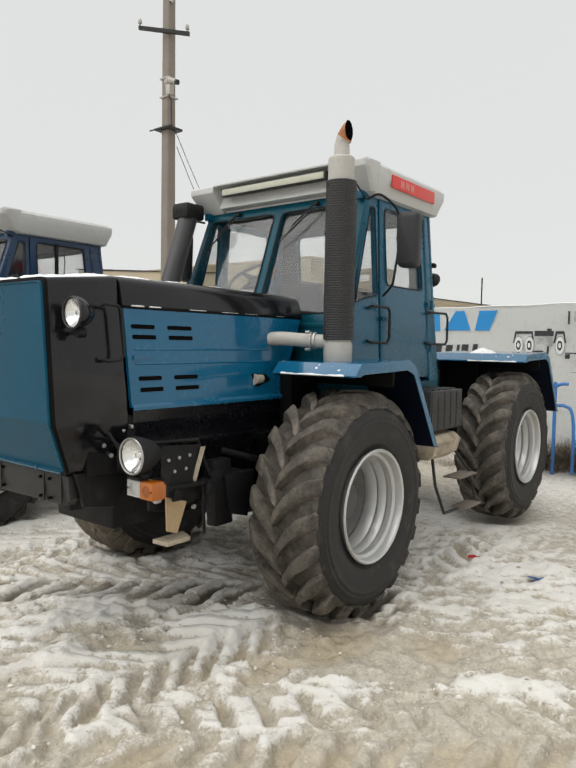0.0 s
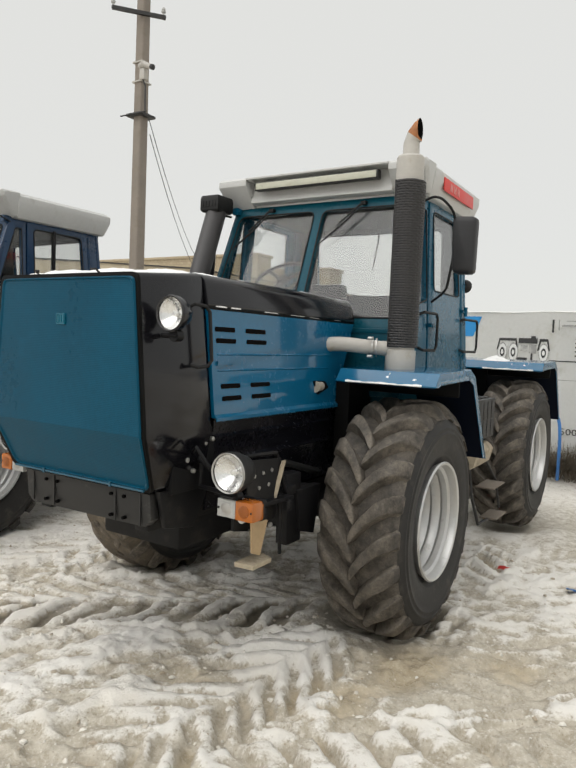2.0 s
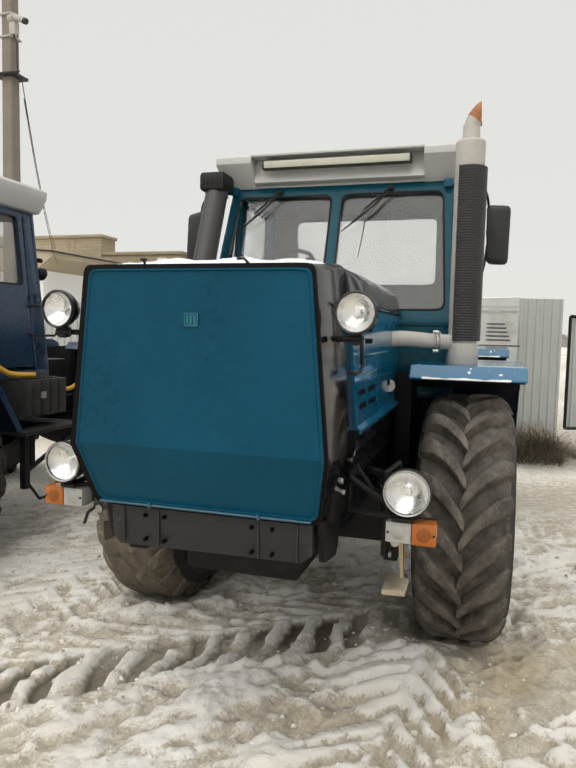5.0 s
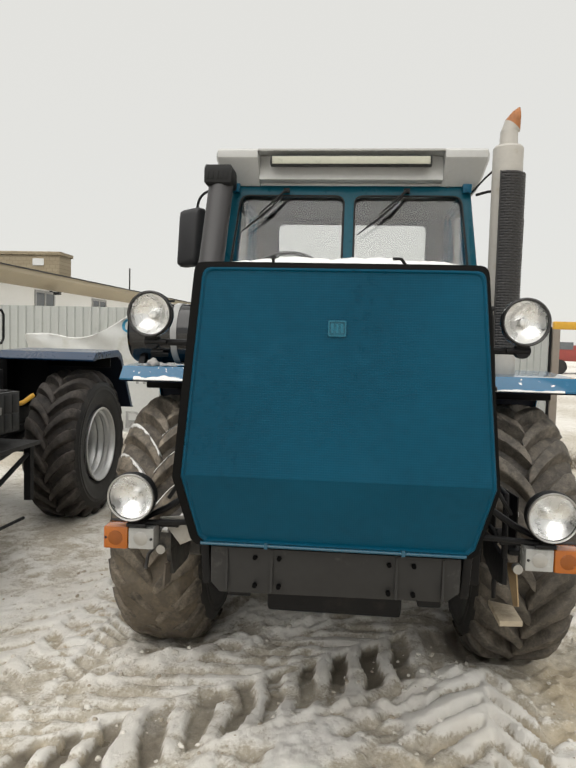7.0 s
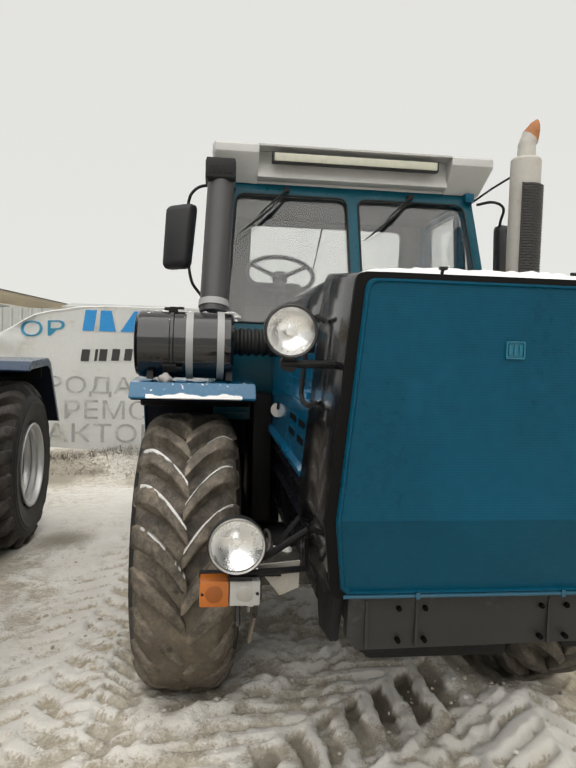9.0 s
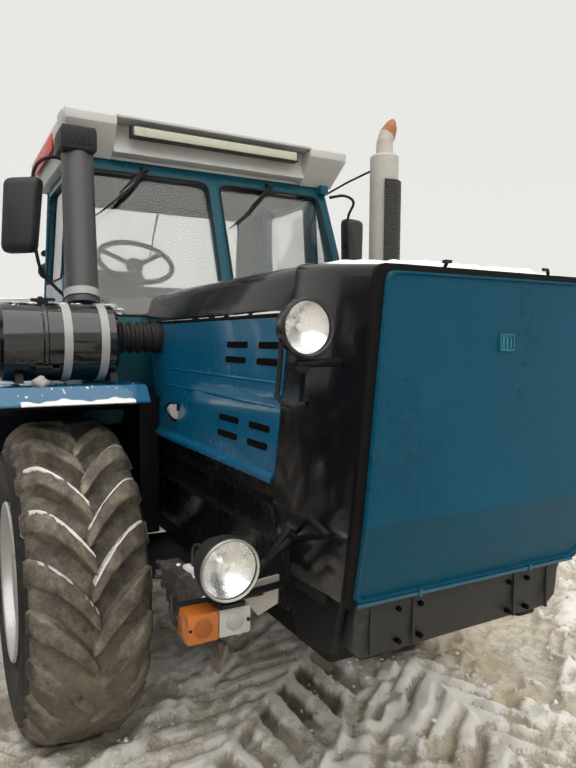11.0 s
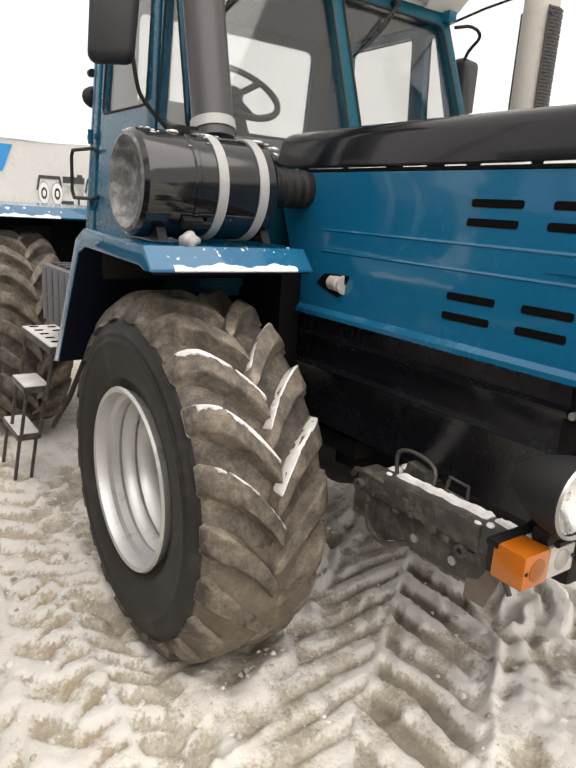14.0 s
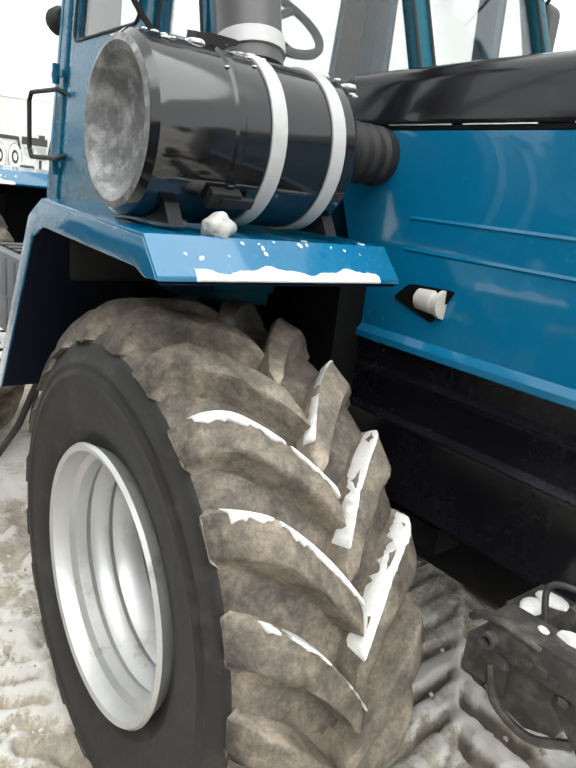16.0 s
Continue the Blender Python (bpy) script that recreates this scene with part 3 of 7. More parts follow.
def build_ground():
    xs, ys = graded(-5.5, 0.2, 0.0135, 400, 1.12), graded(0.6, 4.6, 0.0135, 400, 1.12)
    gx, gy = np.meshgrid(xs, ys, indexing="ij")
    h, snow, mud, wet = terrain(gx, gy)
    nx, ny = gx.shape
    co = np.stack([gx, gy, h], -1).reshape(-1, 3)
    i = np.arange(nx - 1)[:, None] * ny + np.arange(ny - 1)[None, :]
    quads = np.stack([i, i + ny, i + ny + 1, i + 1], -1).reshape(-1, 4)
    me = bpy.data.meshes.new("ground")
    me.from_pydata(co.tolist(), [], quads.tolist())
    for key, val in (("snow", snow), ("mud", mud), ("wet", wet)):
        at = me.attributes.new(key, "FLOAT", "POINT")
        at.data.foreach_set("value", np.clip(val, -1, 2).reshape(-1).astype(np.float32))
    me.shade_smooth()
    me.materials.append(M_GROUND)
    return tagged(new("ground", me), "trampled yard of snow, grey slush and brown mud with tyre tracks", "ground", kind="structure")


build_ground()


def build_lumps():
    """Loose clods of snow and ice kicked up along the tracks, one joined mesh."""
    rs = np.random.RandomState(77)
    n = 9000
    x, y = -5.6 + 6.0 * rs.rand(n), 0.4 + 4.8 * rs.rand(n)
    rim = np.zeros(n)
    for (ax, ay), (bx, by), half, *rest in TRACKS:
        dx, dy = bx - ax, by - ay
        ln = math.hypot(dx, dy)
        s = ((x - ax) * dx + (y - ay) * dy) / ln
        w = np.abs((-(x - ax) * dy + (y - ay) * dx) / ln)
        rim = np.maximum(rim, np.exp(-((w - half - 0.08) / 0.12) ** 2) * (s > 0) * (s < ln))
    clump = lattice(x + 40, y + 40, 0.35, 21)
    keep = rs.rand(n) < 0.03 + 0.45 * rim + 0.9 * np.clip(clump, 0, 1)
    for px, py in PITS:
        keep &= np.hypot(x - px, y - py) > 0.36
    x, y = x[keep], y[keep]
    n = len(x)
    z = terrain(x, y)[0]
    r = 0.004 + 0.012 * rs.rand(n) ** 2.2
    turn = rs.rand(n) * 6.283
    a, b = 0.7 + 0.9 * rs.rand(n), 0.6 + 0.5 * rs.rand(n)
    ring = [(1, 0), (0.4, 0.9), (-0.6, 0.8), (-1, -0.1), (-0.4, -0.9), (0.6, -0.8)]
    co = np.zeros((n, 13, 3))
    for k in range(13):
        if k == 12:
            u, v, h = 0.1 * np.ones(n), 0.0 * np.ones(n), 1.0 * np.ones(n)
        else:
            p = ring[k % 6]
            sc = 1.0 if k < 6 else 0.72
            u, v, h = p[0] * sc * np.ones(n), p[1] * sc * np.ones(n), (-0.5 if k < 6 else 0.55) * np.ones(n)
        j = 0.3 * (rs.rand(3, n) - 0.5)
        u, v, h = (u + j[0]) * a, (v + j[1]) * b, h + j[2]
        co[:, k, 0] = x + r * (u * np.cos(turn) - v * np.sin(turn))
        co[:, k, 1] = y + r * (u * np.sin(turn) + v * np.cos(turn))
        co[:, k, 2] = z + r * (0.25 + 0.62 * h)
    tri = [(k, (k + 1) % 6, 6 + (k + 1) % 6, 6 + k) for k in range(6)] + [(6 + k, 6 + (k + 1) % 6, 12) for k in range(6)]
    faces = [tuple(13 * i + q for q in f) for i in range(n) for f in tri]
    me = bpy.data.meshes.new("lumps")
    me.from_pydata(co.reshape(-1, 3).tolist(), [], faces)
    me.materials.append(M_CLOD)
    return tagged(new("snow_clods", me), "loose clods of snow, ice and frozen mud along the tracks", "snow clods", kind="stuff")


def clod_material():
    m = paint("clods", (0.70, 0.67, 0.61), 0.7, vary=0.1, bump=0.4, scale=(30, 120))
    n, l = m.node_tree.nodes, m.node_tree.links
    b = n["Principled BSDF"]
    src = b.inputs["Base Color"].links[0].from_socket
    ge, ra, mx = n.new("ShaderNodeNewGeometry"), n.new("ShaderNodeMapRange"), n.new("ShaderNodeMixRGB")
    ra.inputs[1].default_value, ra.inputs[2].default_value = 0.45, 1.0
    l.new(ge.outputs["Random Per Island"], ra.inputs[0])
    l.new(ra.outputs[0], mx.inputs[0])
    l.new(src, mx.inputs[1])
    mx.inputs[2].default_value = (0.36, 0.30, 0.22, 1)
    l.new(mx.outputs[0], b.inputs["Base Color"])
    return m


M_CLOD = clod_material()
build_lumps()


# ---------- the tractor ----------
CX = -3.085            # middle line of the near tractor
AXLE, REAR = 3.33, 6.10  # front and rear axle


def carcass(w):
    """Radius of the bare tread at a distance from the middle plane."""
    return float(np.interp(abs(w), (0.0, 0.10, 0.185, 0.222, 0.240, 0.246), (0.626, 0.622, 0.612, 0.585, 0.540, 0.500)))


def arm(t):
    """A lug's course at t from its root (0) to the shoulder (1): offset, turn, crown and root radius, half width as an angle."""
    drop = max(0.0, (t - 0.60) / 0.40)
    w = -0.012 + 0.247 * t
    return w, (0.385 * t - 0.165 * t * t) / 0.66, 0.690 - 0.006 * t - 0.084 * drop ** 1.9, max(carcass(w) - 0.014, 0.592), (0.035 + 0.012 * t) / 0.66


def tyre_mesh(side):
    """Carcass about its own centre, outer face towards side."""
    bm = bmesh.new()
    prof = [(0.322, 0.195), (0.345, 0.208), (0.372, 0.221), (0.376, 0.225), (0.384, 0.225), (0.388, 0.227), (0.43, 0.238), (0.47, 0.244), (0.50, 0.246), (0.505, 0.249), (0.512, 0.249), (0.517, 0.244), (0.530, 0.243), (0.534, 0.245), (0.541, 0.244), (0.546, 0.239), (0.565, 0.232), (0.585, 0.222), (0.602, 0.203), (0.612, 0.185), (0.622, 0.10), (0.626, 0.0)]
    prof = prof + [(r, -w) for r, w in prof[-2::-1]]
    revolve(bm, [(r, w * side) for r, w in prof], (0, 0, 0), (1, 0, 0), 72)
    return bm


def lug_mesh(s, rubber, seed):
    """One arrow arm on the side s of the tread, with its root at the front of the wheel."""
    rnd = random.Random(seed)
    bm = bmesh.new()
    loops, steps = [], 12
    for j in range(steps + 1):
        w, turn, rt, rb, hw = arm(j / steps)
        lip = 0.75 if j in (0, steps) else 1.0
        ring = []
        for r, off in ((rb, -1.35), (rt - 0.013, -1.04), (rt - 0.003, -0.93), (rt, -0.74), (rt, 0.74), (rt - 0.003, 0.93), (rt - 0.013, 1.04), (rb, 1.35)):
            a = turn + hw * off * lip + rnd.uniform(-0.004, 0.004)
            r += rnd.uniform(-0.003, 0.003) - (0.012 if j in (0, steps) and r > rb else 0.0)
            ring.append(Vector((s * w, -math.cos(a) * r, math.sin(a) * r)))
        loops.append(ring)
    rings(bm, loops)
    return finish(bm, rubber, sharp=50)


def lug_snow_mesh(turn):
    """Thin broken strips of snow on the ledges above the lugs, at the front of a wheel turned by turn."""
    bm = bmesh.new()
    rnd = random.Random(31)
    steps = 44
    for s in (1, -1):
        for i in range(LUGS):
            a0 = 2 * math.pi * (i + (0.5 if s > 0 else 0)) / LUGS
            here = (a0 - turn + math.pi) % (2 * math.pi) - math.pi
            if not -0.08 < here < 0.80:
                continue
            full = (1.0 if 0.06 < here < 0.68 else 0.45) * (1.05 if s > 0 else 0.85)
            run = []
            phase = rnd.random() * 9
            for j in range(steps + 1):
                t = 0.03 + 0.85 * j / steps
                w, da, rt, rb, hw = arm(t)
                k = full * (0.80 + 0.25 * math.sin(j * 0.18 + phase) + 0.15 * math.sin(j * 0.6 + phase) + rnd.uniform(-0.2, 0.2))
                if k < 0.24:
                    if len(run) > 1:
                        rings(bm, run)
                    run = []
                    continue
                k = min(0.9, k)
                ring = []
                edge = 0.97 - (0.62 if s < 0 else 0.30) * k
                for r, a in ((rt - 0.002, edge), (rt + 0.004, edge + 0.06), (rt + 0.003, 0.94)):
                    ring.append(Vector((s * w, -math.cos(a0 + da + hw * a) * r, math.sin(a0 + da + hw * a) * r)))
                for f, lift in ((0.08 + 0.50 * k, 0.004), (0.12 + 0.62 * k, -0.003)):
                    r, a = rt - 0.005 + (rb + 0.01 - rt) * f, a0 + da + hw * (0.97 + 0.36 * f) + lift / 0.68
                    ring.append(Vector((s * w, -math.cos(a) * r, math.sin(a) * r)))
                run.append(ring)
            if len(run) > 1:
                rings(bm, run)
    return finish(bm, M_THINSNOW, sharp=60)


def mud_cake_mesh():
    """Mud packed between the lugs where the wheel last rolled through it, low at the front."""
    bm = bmesh.new()
    na, nw = 54, 26
    g = []
    for i in range(na + 1):
        a = -1.30 + 1.30 * i / na
        row = []
        for j in range(nw + 1):
            w = -0.222 + 0.444 * j / nw
            edge = min(1.0, (i + 0.2) / 10, (na - i + 0.2) / 13) * min(1.0, (min(j, nw - j) + 0.3) / 5)
            lump = 0.5 + 0.5 * math.sin(a * 15 + abs(w) * 16 + 1) * math.sin(w * 19 + 2 + a * 3)
            fine = 0.004 * math.sin(a * 61 + w * 40) * math.sin(w * 77 - a * 20)
            top = 0.687 - 0.080 * max(0.0, (abs(w) - 0.135) / 0.10) ** 1.9
            r = carcass(w) - 0.01 + (top - carcass(w) + 0.010) * edge * (0.80 + 0.30 * lump) + fine
            row.append(bm.verts.new((w, -math.cos(a) * r, math.sin(a) * r)))
        g.append(row)
    for i in range(na):
        for j in range(nw):
            bm.faces.new((g[i][j], g[i][j + 1], g[i + 1][j + 1], g[i + 1][j]))
    return finish(bm, M_CAKE, sharp=80)


M_CAKE = paint("packed_mud", (0.112, 0.092, 0.068), 0.75, vary=0.35, bump=0.5, scale=(9, 70), dirt=(0.18, 0.143, 0.098), dirt_amount=0.45)


def rim_mesh(side):
    bm = bmesh.new()
    prof = [(0.322, 0.190), (0.338, 0.224), (0.344, 0.234), (0.337, 0.243), (0.324, 0.238), (0.317, 0.220), (0.314, 0.195), (0.298, 0.182), (0.294, 0.152), (0.301, 0.138), (0.288, 0.120), (0.282, 0.090), (0.290, 0.076), (0.274, 0.050), (0.266, 0.0)]
    revolve(bm, [(r, a * side) for r, a in prof], (0, 0, 0), (1, 0, 0), 56)
    return finish(bm, M_RIM, sharp=28)


def disc_mesh(side):
    bm = bmesh.new()
    prof = [(0.27, -0.03), (0.262, 0.0), (0.23, 0.012), (0.17, -0.03), (0.165, -0.05), (0.12, -0.05), (0.118, 0.03), (0.10, 0.045), (0.0, 0.05)]
    revolve(bm, [(r, a * side) for r, a in prof], (0, 0, 0), (1, 0, 0), 48)
    for i in range(8):
        a = 2 * math.pi * i / 8
        y, z = 0.142 * math.cos(a), 0.142 * math.sin(a)
        cyl(bm, (-0.05 * side, y, z), (-0.02 * side, y, z), 0.014, n=6)
    return finish(bm, M_STEELGREY, sharp=30)


M_STEELGREY = paint("dusty_grey_disc", (0.10, 0.098, 0.095), 0.5, metal=0.2, vary=0.2, bump=0.08, dirt=(0.18, 0.16, 0.13), dirt_amount=0.2)
LUGS = 21              # arms on each half of the tread
TYRES = {sd: (finish(tyre_mesh(sd), M_SIDEWALL, sharp=60), rim_mesh(sd), disc_mesh(sd)) for sd in (1, -1)}
ARMS = {(sd, s): [lug_mesh(s, M_TYREWET if sd > 0 else M_TYRE, 7 * k + s + 3) for k in range(3)] for sd in (1, -1) for s in (1, -1)}
for sd in (1, -1):
    me = TYRES[sd][0]
    me.materials.append(M_TYREWET if sd > 0 else M_TYRE)
    for p in me.polygons:
        if math.hypot(p.center.y, p.center.z) > 0.575:
            p.material_index = 1


def add_wheel(parent, side, y, z, turn, ledge):
    tyre, rim, disc = TYRES[side]
    w = new("wheel", disc)
    w.parent = parent
    w.location = Vector((0.908 * side, y, z)) - ORG
    t = new("tyre", tyre)
    t.parent = w
    t.rotation_euler = (turn, 0, 0)
    tagged(t, "dusty black tyre with deep arrow lugs" + (", snow on the lugs" if ledge else ""))
    for s in (1, -1):
        for i in range(LUGS):
            g = new("lug", ARMS[side, s][(5 * i + s) % 3])
            g.parent = w
            g.rotation_euler = (turn - 2 * math.pi * (i + (0.5 if s > 0 else 0)) / LUGS, 0, 0)
    r = new("rim", rim)
    r.parent = w
    tagged(r, "silver painted steel rim")
    if ledge:
        sn = new("snow", lug_snow_mesh(turn))
        sn.parent = w
        sn.rotation_euler = (turn, 0, 0)
        tagged(sn, "thin strips of snow on the lugs", kind="stuff")
        cake = new("mud", mud_cake_mesh())
        cake.parent = w
        tagged(cake, "tan mud packed between the lugs", kind="stuff")
    return w


def mirrored(bm, side):
    """Geometry drawn for the plus side goes to the other one."""
    if side < 0:
        bmesh.ops.scale(bm, vec=(-1, 1, 1), verts=bm.verts)
    return bm


def headlight(parent, o, r, side, bracket_to, deep):
    """Round lamp that looks towards -y: black shell with reflector bowl, lens and bezel."""
    x, y, z = o
    bm = bmesh.new()
    revolve(bm, [(0.0, deep), (r * 0.45, deep * 0.97), (r * 0.8, deep * 0.72), (r * 1.06, deep * 0.35), (r * 1.13, 0.02), (r * 1.13, 0.0), (r * 1.02, -0.004), (r * 1.0, 0.004)], o, (0, 1, 0), 36)
    lamp = part("headlight", bm, M_RUBBER if deep > 0.11 else M_BLACK, parent, "round headlight in a black shell")
    bm = bmesh.new()
    revolve(bm, [(r * 0.99, 0.006)] + [(r * k, 0.006 + 0.55 * r * (1 - k * k)) for k in (0.85, 0.7, 0.5, 0.3, 0.16)] + [(0.012, 0.55 * r), (0.011, 0.35 * r), (0.0, 0.33 * r)], o, (0, 1, 0), 36)
    part("reflector", bm, M_REFLECTOR, lamp, "bright silver reflector")
    bm = bmesh.new()
    revolve(bm, [(r, 0.003)] + [(r * k, 0.003 - 0.016 * (1 - k * k)) for k in (0.8, 0.55, 0.3)] + [(0.0, -0.013)], o, (0, 1, 0), 36)
    ob = part("lens", bm, M_LENS, lamp, "ribbed clear glass lens")
    bm = bmesh.new()
    revolve(bm, [(r * 1.0, 0.0), (r * 1.0, -0.006), (r * 1.06, -0.008), (r * 1.10, 0.0)], o, (0, 1, 0), 40)
    part("bezel", bm, M_STEEL if deep > 0.11 else M_SHIELD, lamp)
    bm = bmesh.new()
    b = Vector(bracket_to)
    tube(bm, [(x, y + deep * 0.4, z - r * 1.05), (x, y + deep * 0.4, z - r * 1.35), (b.x, b.y, z - r * 1.35), tuple(b)], 0.011, 8)
    cyl(bm, (x, y + deep * 0.4 - 0.02, z - r * 1.33), (x, y + deep * 0.4 + 0.02, z - r * 1.33), 0.024, n=12)
    cyl(bm, (x - 0.05 * side, y + 0.02, z - r * 1.33), (x + 0.02 * side, y + 0.02, z - r * 1.33), 0.008, n=8)
    part("bracket", bm, M_FRAME, lamp)
    return lamp


def lens_material():
    m = glass("ribbed_lens", (0.97, 0.97, 0.97))
    n, l = m.node_tree.nodes, m.node_tree.links
    tc, wv, bp = n.new("ShaderNodeTexCoord"), n.new("ShaderNodeTexWave"), n.new("ShaderNodeBump")
    wv.inputs["Scale"].default_value = 30
    l.new(tc.outputs["Object"], wv.inputs["Vector"])
    bp.inputs["Strength"].default_value, bp.inputs["Distance"].default_value = 0.3, 0.004
    l.new(wv.outputs[1], bp.inputs["Height"])
    gl = [k for k in n if k.type == "BSDF_GLOSSY"][0]
    gl.inputs["Roughness"].default_value = 0.15
    l.new(bp.outputs[0], gl.inputs["Normal"])
    return m


M_LENS = lens_material()


def fender(parent, side, dy, dz, inner=0.60):
    """Sheet-steel mudguard over the rear half of a wheel."""
    bm = bmesh.new()
    prof = [(3.005, 1.447), (3.065, 1.512), (3.62, 1.530), (3.72, 1.485), (4.05, 0.950), (4.075, 0.94)]
    pts = [(inner, y + dy, z + dz) for y, z in prof]
    sheet(bm, pts, (1.19 - inner, 0, 0), (0, 0, 0.010))
    # outer and inner down-turned edges
    for x, d in ((1.186, 0.045), (inner - 0.004, 0.06)):
        lo = [(x, 3.05 + dy, 1.447 + dz), (x, 3.09 + dy, 1.505 - d + dz), (x, 3.60 + dy, 1.520 - d + dz), (x, 3.69 + dy, 1.46 - d * 0.4 + dz), (x, 4.00 + dy, 0.955 + dz)]
        hi = [(x, 3.005 + dy, 1.450 + dz), (x, 3.065 + dy, 1.515 + dz), (x, 3.62 + dy, 1.534 + dz), (x, 3.72 + dy, 1.489 + dz), (x, 4.055 + dy, 0.955 + dz)]
        loop = [Vector(p) for p in hi + lo[::-1]]
        a = [bm.verts.new(p) for p in loop]
        b = [bm.verts.new(p + Vector((0.006, 0, 0))) for p in loop]
        k = len(hi)
        m = len(loop)
        for i in range(m):
            j = (i + 1) % m
            bm.faces.new((a[i], a[j], b[j], b[i]))
        for i in range(k - 1):
            bm.faces.new((a[i], a[i + 1], a[m - 2 - i], a[m - 1 - i]))
            bm.faces.new((b[i], b[m - 1 - i], b[m - 2 - i], b[i + 1]))
    f = part("fender", mirrored(bm, side), M_BLUE, parent, "blue sheet-steel mudguard with a little snow", bevel=0.003)
    # dark liner sheet: the shade under the mudguard put into its colour
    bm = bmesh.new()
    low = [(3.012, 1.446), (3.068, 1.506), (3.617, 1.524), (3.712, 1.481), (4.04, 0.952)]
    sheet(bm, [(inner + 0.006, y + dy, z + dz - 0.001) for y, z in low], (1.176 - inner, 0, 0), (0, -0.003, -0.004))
    part("underside", mirrored(bm, side), M_NAVYDARK, f, "dark liner with the shade under the mudguard in its colour")
    # inner wall, plus near-black plates added to darken the space under the mudguard
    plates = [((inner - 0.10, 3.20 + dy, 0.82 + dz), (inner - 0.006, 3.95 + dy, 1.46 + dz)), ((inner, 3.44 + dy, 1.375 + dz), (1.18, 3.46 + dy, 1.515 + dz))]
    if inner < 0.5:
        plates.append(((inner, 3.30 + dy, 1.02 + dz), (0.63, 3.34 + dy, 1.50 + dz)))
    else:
        # added black sheet that keeps the gap behind the front wheel dark
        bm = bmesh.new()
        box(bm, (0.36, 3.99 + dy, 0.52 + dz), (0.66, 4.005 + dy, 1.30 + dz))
        part("mud_flap", mirrored(bm, side), M_SEAL, f, "black sheet added to darken the gap behind the wheel", bevel=0.004)
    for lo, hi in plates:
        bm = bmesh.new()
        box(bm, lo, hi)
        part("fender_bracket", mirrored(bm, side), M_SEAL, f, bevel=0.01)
    # thin snow along the front lip and in patches on top
    bm = bmesh.new()
    rnd = random.Random(int(side * 7 + dy * 3 + 20))
    for i in range(46 if side < 0 else 14):
        t = rnd.random()
        x = 0.63 + 0.53 * rnd.random()
        y, z = 3.075 + 0.07 * rnd.random() ** 2 * 6, 1.524
        r = 0.002 + 0.009 * rnd.random() ** 3
        tip = 0.0
        if rnd.random() < 0.65:
            y = 3.010 + 0.055 * t
            z = 1.450 + 0.066 * t + 0.010
            r *= 0.8
            tip = radians(47)
        bmesh.ops.create_icosphere(bm, subdivisions=1, radius=r, matrix=Matrix.Translation((x, y + dy, z + dz - 0.001)) @ Matrix.Rotation(tip, 4, "X") @ Matrix.Rotation(rnd.random() * 3, 4, "Z") @ Matrix.Diagonal((1.2 + rnd.random(), 1.0, 0.2, 1)))
    # a ragged band along the slanting front edge
    slope = Vector((0, 0.060, 0.065)).normalized()
    out = Vector((0, -0.065, 0.060)).normalized()
    run = []
    for i in range(53):
        u = 0.05 + 0.85 * i / 52
        wide = max(0.004, 0.024 + 0.009 * math.sin(i * 0.27 + side) + 0.004 * math.sin(i * 0.8) + 0.004 * rnd.random()) * (0.4 if side > 0 else 1.0)
        p = Vector((0.60 + 0.59 * (0.06 + u * 0.9), 3.003 + dy, 1.449 + dz))
        run.append([p - out * 0.001, p + out * 0.005, p + out * 0.006 + slope * wide * 0.8, p + out * 0.001 + slope * wide])
    rings(bm, run)
    if side > 0 and dy > 1:
        # an old patch of snow left by the cab
        nx, ny = 12, 10
        grid = []
        for i in range(nx + 1):
            row = []
            for j in range(ny + 1):
                u, v = 2 * i / nx - 1, 2 * j / ny - 1
                d = 1 - (u * u + v * v) ** 0.5 + 0.25 * math.sin(i * 1.3 + j * 0.7) * math.sin(j * 1.9)
                row.append(bm.verts.new((0.74 + 0.115 * u, 3.17 + 0.10 * v + dy, 1.523 + dz + 0.004 * v + max(-0.012, 0.045 * d + 0.008 * rnd.random()))))
            grid.append(row)
        for i in range(nx):
            for j in range(ny):
                bm.faces.new((grid[i][j], grid[i + 1][j], grid[i + 1][j + 1], grid[i][j + 1]))
    part("snow", mirrored(bm, side), M_SNOW, f, "thin wet snow on the edge", kind="stuff")
    return f


# near-black blue that carries the shade below the mudguards
M_NAVYDARK = paint("underside_shade_blue", (0.002, 0.005, 0.015), 0.5, spec=0.15, vary=0.2, bump=0.02)


def nose_ring(y, grow, top, z0=1.0):
    """Half outline of the bonnet nose at y, then mirrored to a closed loop."""
    h = [(0.0, top), (0.36, top), (0.413 + grow, top - 0.001), (0.425 + grow, top - 0.004), (0.433 + grow, top - 0.010), (0.438 + grow, top - 0.020), (0.441 + grow, top - 0.034),
         (0.500 + grow, 1.240), (0.496 + grow, 1.215), (0.461 + grow, z0 + 0.02), (0.443 + grow, z0), (0.0, z0)]
    right = [Vector((x, y + (0.0 if z > 1.22 else 0.10 * (1.24 - z) / 0.24 if y < 1.7 else 0.0), z)) for x, z in h]
    left = [Vector((-p.x, p.y, p.z)) for p in right[-2:0:-1]]
    return [p - Vector((0.009, 0, 0)) for p in right + left]


